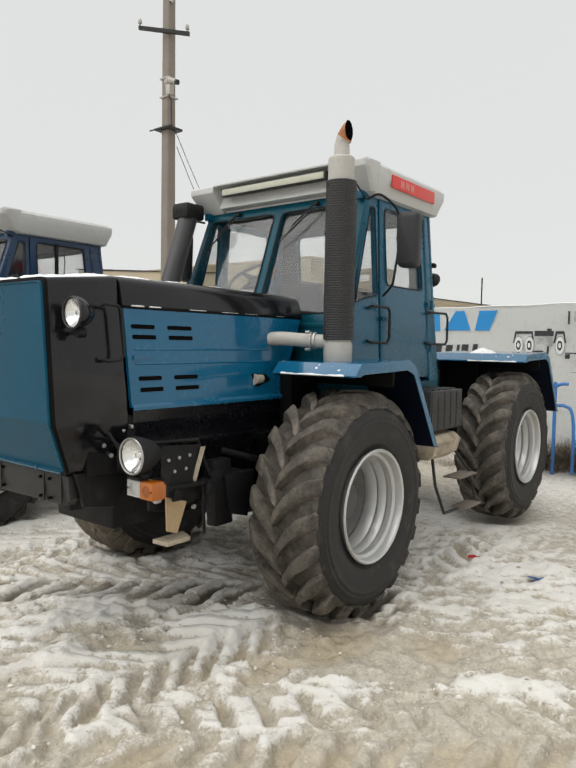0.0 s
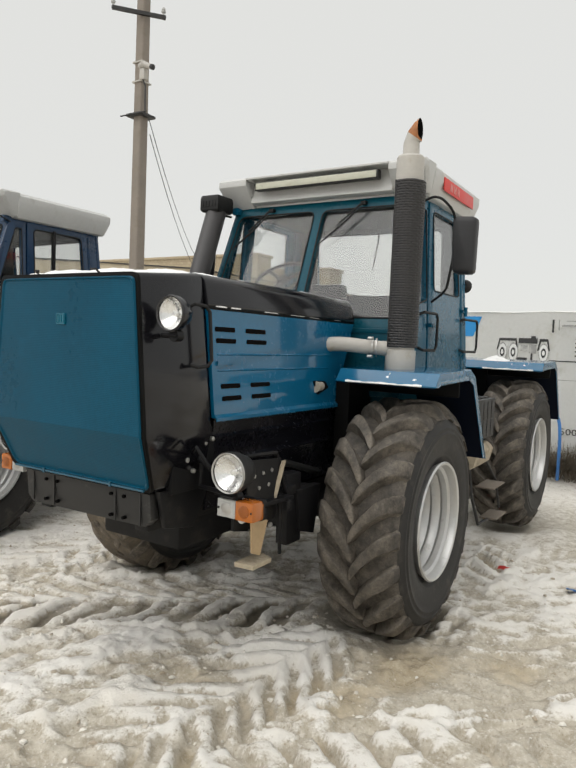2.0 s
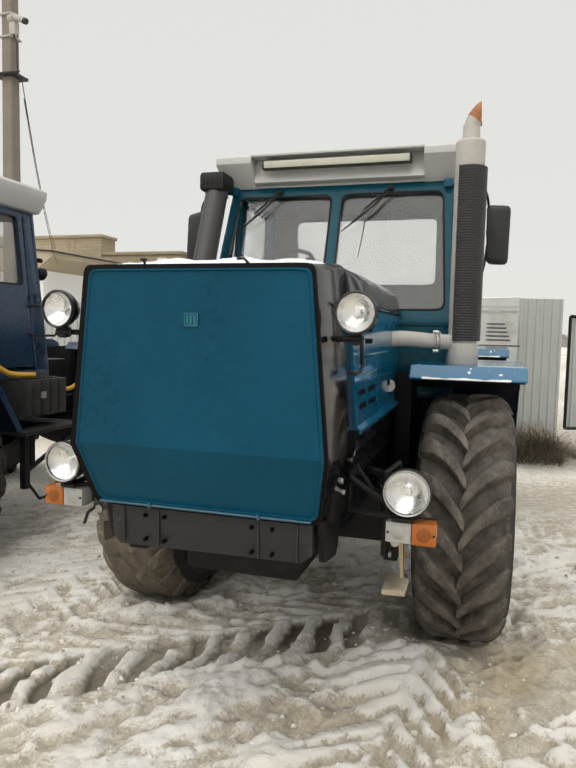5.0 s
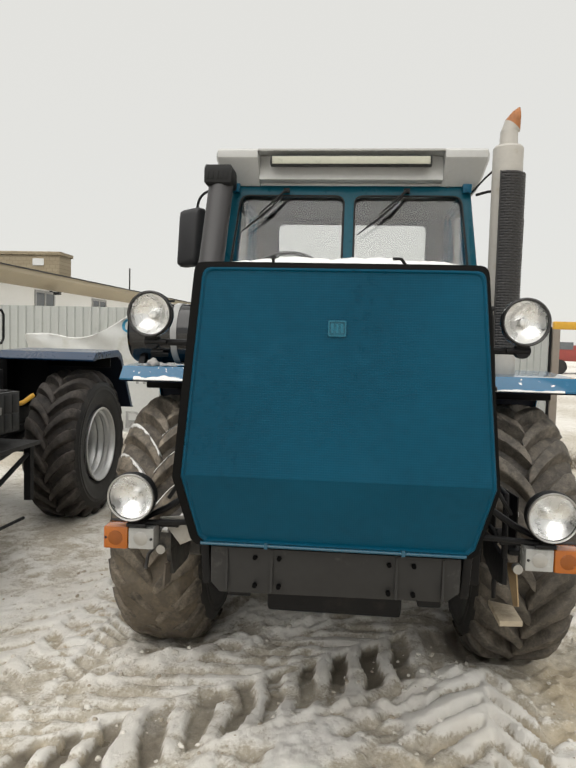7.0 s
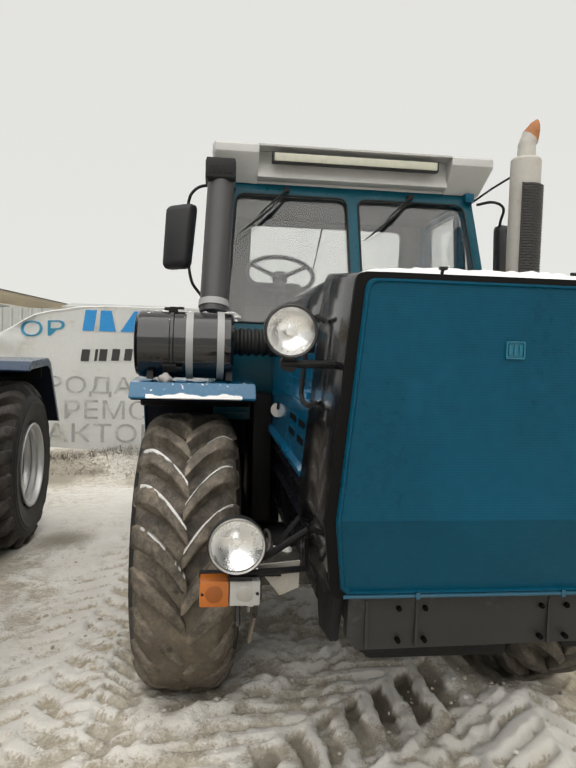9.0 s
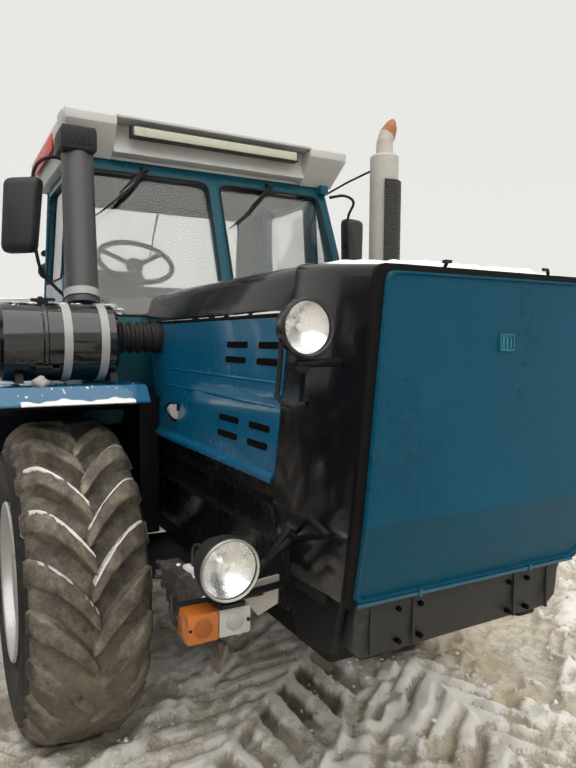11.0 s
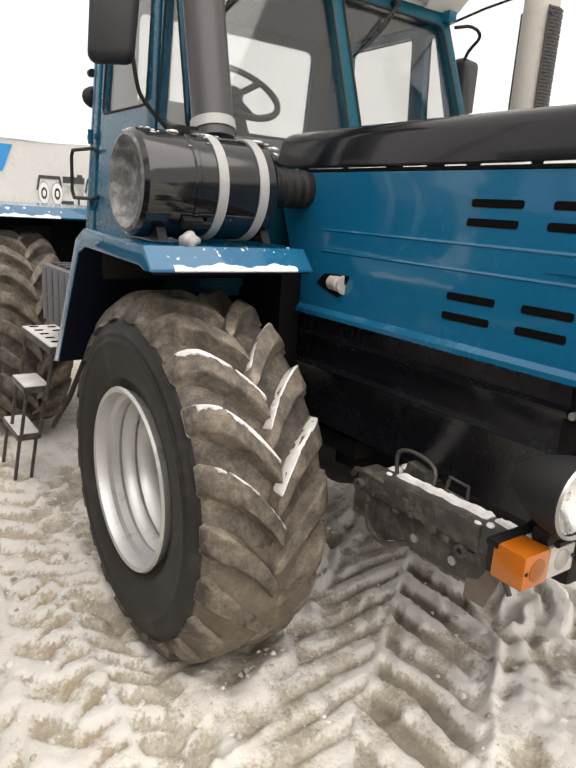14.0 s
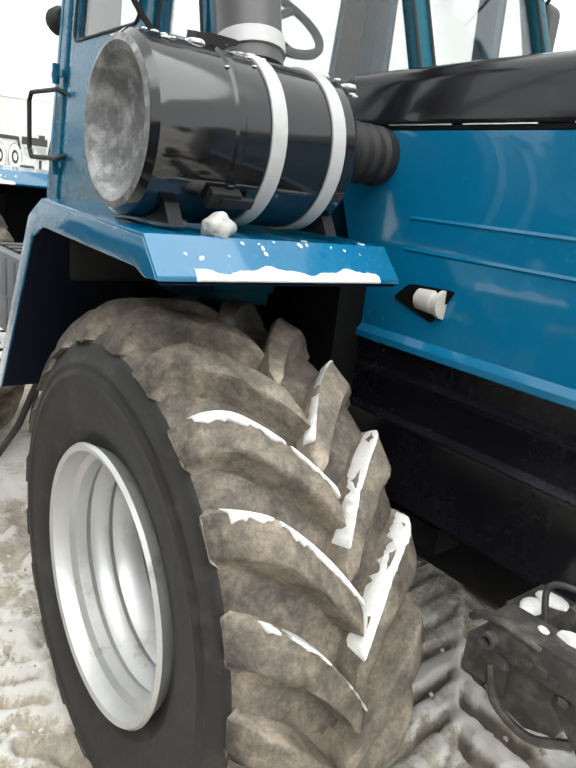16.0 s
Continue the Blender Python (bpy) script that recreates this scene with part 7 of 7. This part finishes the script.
def build_pole():
    p = thing("utility_pole", (-9.3, 8.15, 0.0), "tall weathered concrete utility pole with a steel crossarm", "utility pole")
    bm = bmesh.new()
    rings(bm, [[Vector((-9.3 + sx * w, 8.15 + sy * w, z)) for sx, sy in ((-1, -0.8), (-0.8, -1), (0.8, -1), (1, -0.8), (1, 0.8), (0.8, 1), (-0.8, 1), (-1, 0.8))] for z, w in ((-0.3, 0.112), (4.0, 0.099), (9.3, 0.082))])
    part("shaft", bm, M_CONCRETE, p, "tan concrete shaft")
    bm = bmesh.new()
    c = Vector((-9.26, 8.0, 7.22))
    d = Vector((0.72, 0.55, -0.10)).normalized()
    mt = Matrix.Translation(c) @ d.to_track_quat("X", "Z").to_matrix().to_4x4()
    box(bm, (-0.46, -0.03, -0.03), (0.46, 0.03, 0.03), mt)
    arm = part("crossarm", bm, M_PLATE, p, "dark steel crossarm")
    for k in (-0.44, 0.42):
        bm = bmesh.new()
        revolve(bm, [(0.012, 0.0), (0.012, 0.05), (0.035, 0.055), (0.04, 0.08), (0.026, 0.09), (0.034, 0.11), (0.02, 0.14), (0.0, 0.145)], c + d * k + Vector((0, 0, 0.02)), (0, 0, 1), 12)
        part("insulator", bm, M_CLEAR, arm, "pale glass insulator")
    bm = bmesh.new()
    tube(bm, [(-9.2, 8.1, 7.75), (-9.0, 8.2, 7.95), (-8.7, 8.35, 8.2)], 0.035, 8)
    box(bm, (-8.78, 8.25, 8.16), (-8.45, 8.45, 8.28))
    part("lamp_arm", bm, M_STEEL, p, "street light arm")
    bm = bmesh.new()
    cyl(bm, (-9.10, 7.97, 6.32), (-8.90, 7.97, 6.235), 0.045, n=14)
    cyl(bm, (-9.18, 8.0, 6.30), (-9.06, 7.97, 6.315), 0.06, n=12)
    eye = part("security_camera", bm, M_STACK, p, "pale tube-shaped security camera", bevel=0.006)
    bm = bmesh.new()
    cyl(bm, (-8.902, 7.97, 6.236), (-8.86, 7.97, 6.218), 0.046, n=14)
    part("camera_hood", bm, M_DARKTRIM, eye, "dark front glass")
    bm = bmesh.new()
    box(bm, (-9.16, 7.95, 6.06), (-9.05, 8.05, 6.24))
    part("junction_box", bm, M_STACK, p, "small pale junction box", bevel=0.008)
    for z in (6.42, 6.09):
        bm = bmesh.new()
        box(bm, (-9.415, 8.03, z - 0.012), (-9.185, 8.27, z + 0.012))
        part("strap", bm, M_STACK, p)
    bm = bmesh.new()
    tube(bm, [(-9.1, 7.98, 6.06), (-9.05, 7.99, 5.95), (-9.06, 8.0, 5.8), (-9.05, 8.0, 5.45)], 0.012, 6)
    part("wire", bm, M_DARKTRIM, p)
    bm = bmesh.new()
    box(bm, (-9.49, 7.98, 5.50), (-9.11, 8.32, 5.54))
    cyl(bm, (-9.62, 7.98, 5.52), (-9.0, 7.98, 5.52), 0.012, n=6)
    part("band", bm, M_PLATE, p, "steel band")
    return p


build_pole()


def cable(a, b, sag, r=0.007):
    pts = []
    a, b = Vector(a), Vector(b)
    for i in range(25):
        t = i / 24
        q = a.lerp(b, t)
        q.z -= sag * 4 * t * (1 - t)
        pts.append(q)
    bm = bmesh.new()
    tube(bm, pts, r, 6)
    solid("overhead_cable", bm, M_PLATE, "thin dark cable hanging from the concrete pole", "cable", group="overhead cables")


cable((-9.02, 8.05, 5.45), (-21.6, 27.0, 6.2), 1.9)
cable((-9.02, 8.10, 5.16), (-21.3, 27.0, 6.2), 2.3)


def build_house():
    """Long white building, seen along its front."""
    h = thing("long_house", (-12.6, 25.0, 0.0), "long white single-storey building with a beige eave", "building")
    a, b = Vector((-13.68, 14.6, 0)), Vector((-11.89, 39.3, 0))
    d = (b - a).normalized()
    n = Vector((d.y, -d.x, 0))
    mt = Matrix.Translation(a) @ Matrix((( d.x, -n.x, 0, 0), (d.y, -n.y, 0, 0), (0, 0, 1, 0), (0, 0, 0, 1)))
    ln = (b - a).length
    bm = bmesh.new()
    box(bm, (0, 0, -0.2), (ln, 8.3, 3.33), mt)
    part("wall", bm, M_WALLW, h, "white painted wall")
    bm = bmesh.new()
    prism(bm, [mt @ Vector(p) for p in ((-0.3, -0.53, 3.70), (-0.3, -0.53, 3.55), (-0.3, 0.0, 3.23), (-0.3, 8.5, 3.23), (-0.3, 8.5, 4.39))], d * (ln + 0.6))
    roof = part("roof", bm, M_FASCIA, h, "beige boarded eave")
    bm = bmesh.new()
    prism(bm, [mt @ Vector(p) for p in ((-0.35, -0.58, 3.68), (-0.35, -0.58, 3.72), (-0.35, 8.6, 4.46), (-0.35, 8.6, 4.42))], d * (ln + 0.7))
    part("roof_sheet", bm, M_PLATE, roof, "dark roof edge")
    for s in (1.75, 5.4, 9.4, 13.8, 18.6):
        bm = bmesh.new()
        o = [mt @ Vector(p) for p in ((s, -0.03, 3.18), (s + 1.25, -0.03, 3.18), (s + 1.25, -0.03, 2.44), (s, -0.03, 2.44))]
        i = [mt @ Vector(p) for p in ((s + 0.08, -0.03, 3.10), (s + 1.17, -0.03, 3.10), (s + 1.17, -0.03, 2.52), (s + 0.08, -0.03, 2.52))]
        plate(bm, o, i, n * -0.05)
        box(bm, (s + 0.57, -0.03, 2.5), (s + 0.67, 0.02, 3.12), mt)
        w = part("window", bm, M_BAND, h, "white-framed window")
        bm = bmesh.new()
        box(bm, (s + 0.05, -0.012, 2.5), (s + 1.2, -0.006, 3.12), mt)
        part("pane", bm, M_DARKGLASS, w)
    bm = bmesh.new()
    tube(bm, [mt @ Vector((6.3, -0.02, 3.2)), mt @ Vector((6.3, -0.25, 3.15))], 0.02, 6)
    box(bm, (6.22, -0.4, 3.08), (6.38, -0.2, 3.18), mt)
    part("wall_lamp", bm, M_DARKTRIM, h, "small dark wall lamp")


M_DARKGLASS = paint("far_window_glass", (0.12, 0.13, 0.14), 0.15, vary=0.2, bump=0)
M_BRICK = paint("sand_brick", (0.40, 0.335, 0.23), 0.85, vary=0.12, bump=0.2, scale=(0.7, 12))


def brick_texture():
    n, l = M_BRICK.node_tree.nodes, M_BRICK.node_tree.links
    b = n["Principled BSDF"]
    src = b.inputs["Base Color"].links[0].from_socket
    tc, br, mp = n.new("ShaderNodeTexCoord"), n.new("ShaderNodeTexBrick"), n.new("ShaderNodeMapping")
    mp.inputs["Rotation"].default_value = (radians(90), 0, 0)
    l.new(tc.outputs["Object"], mp.inputs[0])
    l.new(mp.outputs[0], br.inputs[0])
    br.inputs["Scale"].default_value = 1.0
    br.inputs["Brick Width"].default_value, br.inputs["Row Height"].default_value, br.inputs["Mortar Size"].default_value = 0.26, 0.16, 0.012
    br.inputs["Color1"].default_value, br.inputs["Color2"].default_value, br.inputs["Mortar"].default_value = (1, 1, 1, 1), (0.88, 0.86, 0.84, 1), (0.72, 0.70, 0.68, 1)
    mx = n.new("ShaderNodeMixRGB")
    mx.blend_type = "MULTIPLY"
    mx.inputs[0].default_value = 1
    l.new(src, mx.inputs[1])
    l.new(br.outputs[0], mx.inputs[2])
    l.new(mx.outputs[0], b.inputs["Base Color"])


brick_texture()
build_house()


def build_brick_house():
    h = thing("brick_building", (-22.0, 30.0, 0.0), "sand-coloured brick building with a stepped flat parapet", "building")
    bm = bmesh.new()
    box(bm, (-38, 27, -0.2), (-19.9, 28.2, 6.05))
    part("tall_wing", bm, M_BRICK, h)
    bm = bmesh.new()
    box(bm, (-19.9, 27.02, -0.2), (-15.7, 28.2, 5.2))
    low = part("low_wing", bm, M_BRICK, h)
    bm = bmesh.new()
    box(bm, (-38, 26.93, 6.05), (-19.83, 28.3, 6.2))
    box(bm, (-19.82, 26.95, 5.2), (-15.63, 28.3, 5.35))
    part("parapet", bm, M_BRICK, h, bevel=0.02)
    bm = bmesh.new()
    box(bm, (-16.9, 26.98, 4.75), (-16.4, 27.01, 5.05))
    part("patch", bm, M_WALLW, low, "pale mortar patch")


build_brick_house()


def build_shed():
    """Low pale roof that shows over the banner."""
    h = thing("far_shed", (-8.0, 31.0, 0.0), "low pale shed with a snowy roof far behind the banner", "shed")
    bm = bmesh.new()
    box(bm, (-10.2, 30.0, -0.2), (-4.6, 34.0, 3.18))
    part("wall", bm, M_WALLW, h)
    bm = bmesh.new()
    prism(bm, [(-10.4, 29.7, 3.18), (-10.4, 29.7, 3.24), (-10.4, 32.0, 3.52), (-10.4, 34.3, 3.24), (-10.4, 34.3, 3.18)], (6.0, 0, 0))
    part("roof", bm, M_CORR, h, "pale grey roof")


build_shed()


def corrugated(name, a, b, z0, z1, label, pitch=0.115, depth=0.02, material=None, group=""):
    """A run of trapezoid sheet steel from a to b."""
    a, b = Vector((*a, 0)), Vector((*b, 0))
    d = (b - a).normalized()
    n = Vector((d.y, -d.x, 0))
    ln = (b - a).length
    pts, s = [], 0.0
    while s < ln:
        for ds, off in ((0.0, 0.0), (0.55, 0.0), (0.65, 1.0), (0.90, 1.0)):
            if s + ds * pitch <= ln:
                pts.append(a + d * (s + ds * pitch) + n * (off * depth))
        s += pitch
    bm = bmesh.new()
    loop = pts + [p - n * 0.005 for p in reversed(pts)]
    k, m = len(pts), len(loop)
    lo, hi = [bm.verts.new(p + Vector((0, 0, z0))) for p in loop], [bm.verts.new(p + Vector((0, 0, z1))) for p in loop]
    for i in range(m):
        j = (i + 1) % m
        bm.faces.new((lo[i], lo[j], hi[j], hi[i]))
    for i in range(k - 1):
        bm.faces.new((lo[i], lo[m - 1 - i], lo[m - 2 - i], lo[i + 1]))
        bm.faces.new((hi[i], hi[i + 1], hi[m - 2 - i], hi[m - 1 - i]))
    return bm


solid("sheet_fence", corrugated("f", (-13.6, 14.35), (-2.0, 14.05), 0.05, 2.38, "", 0.2, 0.035), M_CORR, "grey profiled sheet-metal fence in the background", "fence", kind="structure", sharp=20)
solid("sheet_fence", corrugated("f", (-2.05, 9.315), (-1.0, 9.63), 0.10, 2.25, ""), M_CORR, "grey profiled sheet-metal fence panel beside the gate", "fence", kind="structure", sharp=20)


def build_gate():
    a, b = Vector((-0.96, 9.66, 0)), Vector((0.01, 9.98, 0))
    d = (b - a).normalized()
    n = Vector((d.y, -d.x, 0))
    g = thing("wicket_gate", (-0.4, 9.82, 0.26), "grey sheet-metal wicket gate in a dark steel frame", "gate")
    bm = corrugated("g", a.xy, b.xy, 0.40, 2.0, "")
    part("sheet", bm, M_CORR, g, sharp=20)
    bm = bmesh.new()
    for p0, p1 in (((a, 0.39), (a, 2.01)), ((b, 0.39), (b, 2.01)), ((a, 0.39), (b, 0.39)), ((a, 2.01), (b, 2.01))):
        tube(bm, [p0[0] + n * 0.02 + Vector((0, 0, p0[1])), p1[0] + n * 0.02 + Vector((0, 0, p1[1]))], 0.022, 4)
    part("gate_frame", bm, M_FRAME, g, "dark square-tube frame")
    bm = bmesh.new()
    q = a + d * 0.86 + n * 0.04
    cyl(bm, q + Vector((0, 0, 1.18)), q + d * 0.1 + Vector((0, 0, 1.18)), 0.014, n=8)
    part("handle", bm, M_RUBBER, g, "black lever handle")
    bm = bmesh.new()
    cyl(bm, q - n * 0.05 + Vector((0, 0, 1.18)), q + Vector((0, 0, 1.18)), 0.03, n=10)
    part("lock", bm, M_RUBBER, g)
    p = thing("gate_post", (0.20, 10.02, 0.0), "pale square post at the wicket gate", "post")
    bm = bmesh.new()
    box(bm, (0.05, 9.95, -0.2), (0.16, 10.06, 1.98))
    shaft = part("shaft", bm, M_CONCRETE, p, bevel=0.012)
    bm = bmesh.new()
    box(bm, (0.03, 9.93, 1.10), (0.09, 9.96, 1.22))
    part("bracket", bm, M_FRAME, p)
    bm = bmesh.new()
    box(bm, (0.06, 9.96, 1.98), (3.6, 10.06, 2.10))
    solid("yellow_beam", bm, M_YELLOW, "yellow painted steel beam lying on the gate post", "beam", bevel=0.01)


build_gate()


def build_rail():
    bm = bmesh.new()
    r = thing("pipe_rail", (-2.2, 8.35, 0.05), "bright blue bent pipe railing by the banner", "railing")
    tube(bm, [(-2.34, 8.3, 0.05), (-2.34, 8.3, 1.22)], 0.022, 8)
    part("upright", bm, M_RAILB, r)
    bm = bmesh.new()
    tube(bm, curve_pts([(-2.34, 8.3, 1.16), (-2.29, 8.3, 1.19), (-2.24, 8.3, 1.20), (-2.19, 8.3, 1.198)], 5), 0.020, 8)
    part("hoop", bm, M_RAILB, r)
    bm = bmesh.new()
    tube(bm, curve_pts([(-2.34, 8.3, 0.93), (-2.22, 8.3, 0.93), (-2.14, 8.3, 0.86), (-2.11, 8.3, 0.6), (-2.11, 8.3, 0.1)], 5), 0.020, 8)
    part("hoop", bm, M_RAILB, r)


build_rail()


def litter(name, o, material, label, seed):
    rnd = random.Random(seed)
    bm = bmesh.new()
    z0 = float(terrain(np.array([o[0]]), np.array([o[1]]))[0][0]) + 0.004
    g = [[bm.verts.new((o[0] + 0.032 * (i - 1.5), o[1] + 0.022 * (j - 1.5), z0 + 0.025 * rnd.random())) for j in range(4)] for i in range(4)]
    for i in range(3):
        for j in range(3):
            bm.faces.new((g[i][j], g[i + 1][j], g[i + 1][j + 1], g[i][j + 1]))
    bmesh.ops.solidify(bm, geom=bm.faces[:], thickness=0.002)
    solid(name, bm, material, label, "litter")


litter("wrapper", (-1.868, 4.713, 0.055), M_RED, "crumpled red wrapper on the slush", 1)
litter("wrapper", (-1.36, 4.54, 0.04), M_RAILB, "crumpled dark blue wrapper on the slush", 2)


def blades(count, region, height, seed, lean=0.5, width=0.004):
    """Dry stalks as thin bent ribbons in one mesh."""
    rnd = random.Random(seed)
    vs, fs = [], []
    spots = np.array([region(rnd) for _ in range(count)])
    ground_z = terrain(spots[:, 0], spots[:, 1])[0] - 0.02
    for (x, y), z0 in zip(spots.tolist(), ground_z.tolist()):
        h = height * (0.4 + 0.9 * rnd.random())
        a = rnd.random() * 2 * math.pi
        l1 = lean * rnd.random() * h
        px, py = math.cos(a + 1.57) * width, math.sin(a + 1.57) * width
        base = len(vs)
        for t in (0, 0.5, 1.0):
            cx, cy, cz = x + math.cos(a) * l1 * t * t * 2, y + math.sin(a) * l1 * t * t * 2, z0 + h * t * (1 - 0.25 * t)
            k = 1 - 0.7 * t
            vs += [(cx - px * k, cy - py * k, cz), (cx + px * k, cy + py * k, cz)]
        fs += [(base, base + 1, base + 3, base + 2), (base + 2, base + 3, base + 5, base + 4)]
    me = bpy.data.meshes.new("stalks")
    me.from_pydata(vs, [], fs)
    me.materials.append(M_STRAW)
    return me


M_STRAW = paint("dry_grass", (0.15, 0.122, 0.085), 0.85, vary=0.35, bump=0, scale=(2, 20))
tagged(new("dry_grass", blades(4200, lambda r: (-1.1 - 2.1 * r.random() ** 1.2, 8.35 + 0.6 * r.random()), 0.36, 5, 1.3)), "tangled brown dry grass along the foot of the banner", "grass", kind="stuff")
tagged(new("dry_grass", blades(2600, lambda r: (-7.5 + 4.2 * r.random(), 8.05 + 0.87 * r.random() ** 0.6), 0.10, 6, 2.4)), "sparse brown dry grass poking through the snow", "grass", kind="stuff")
tagged(new("dry_grass", blades(1300, lambda r: (-1.3 + 1.7 * r.random(), 8.8 + 1.1 * r.random()), 0.20, 7, 1.5)), "brown dry weeds in front of the wicket gate", "grass", kind="stuff")


def build_truck():
    """Far machine beyond the gate."""
    t = thing("parked_truck", (7.2, 33.0, 0.0), "red and dark truck parked far off beyond the gate", "truck")
    bm = bmesh.new()
    box(bm, (6.9, 32, 0.9), (8.6, 34.2, 2.0))
    part("cab", bm, M_OLDRED, t, bevel=0.08)
    bm = bmesh.new()
    box(bm, (8.7, 32, 1.0), (13, 34.2, 2.0))
    part("bed", bm, M_FRAME, t, bevel=0.04)
    for x in (7.3, 10.6, 11.9):
        for y in (32.0, 34.0):
            bm = bmesh.new()
            cyl(bm, (x, y - 0.15, 0.5), (x, y + 0.15, 0.5), 0.52, n=20)
            part("wheel", bm, M_SIDEWALL, t)
    bm = bmesh.new()
    box(bm, (6.9, 31.98, 1.7), (8.2, 32.0, 2.2))
    part("window", bm, M_DARKGLASS, t)

    t.location = (11.1, 46.4, 0.0)


build_truck()


def woods():
    """Low bare scrub on the horizon."""
    rnd = random.Random(3)
    vs, fs = [], []
    for _ in range(5000):
        x = rnd.uniform(-160, 170)
        y = 150 + 25 * rnd.random()
        h = rnd.uniform(1.0, 3.2) * (0.6 + 0.4 * math.sin(x * 0.09) ** 2)
        w = rnd.uniform(0.2, 0.9)
        b = len(vs)
        vs += [(x - w, y, 0), (x + w, y, 0), (x + w * rnd.uniform(-0.2, 0.9), y, h), (x - w * rnd.uniform(-0.2, 0.9), y, h * rnd.uniform(0.6, 1))]
        fs.append((b, b + 1, b + 2, b + 3))
    me = bpy.data.meshes.new("scrub")
    me.from_pydata(vs, [], fs)
    me.materials.append(M_SCRUB)
    tagged(new("far_scrub", me), "low grey-brown bare scrub on the horizon", "scrub", kind="stuff")


M_SCRUB = paint("far_scrub", (0.34, 0.32, 0.30), 0.9, vary=0.2, bump=0, scale=(0.1, 2))
woods()
bm = bmesh.new()
cyl(bm, (-24, 60, 0), (-24, 60, 8.3), 0.07, n=8)
solid("far_mast", bm, M_PLATE, "thin dark mast far behind the white building", "mast")
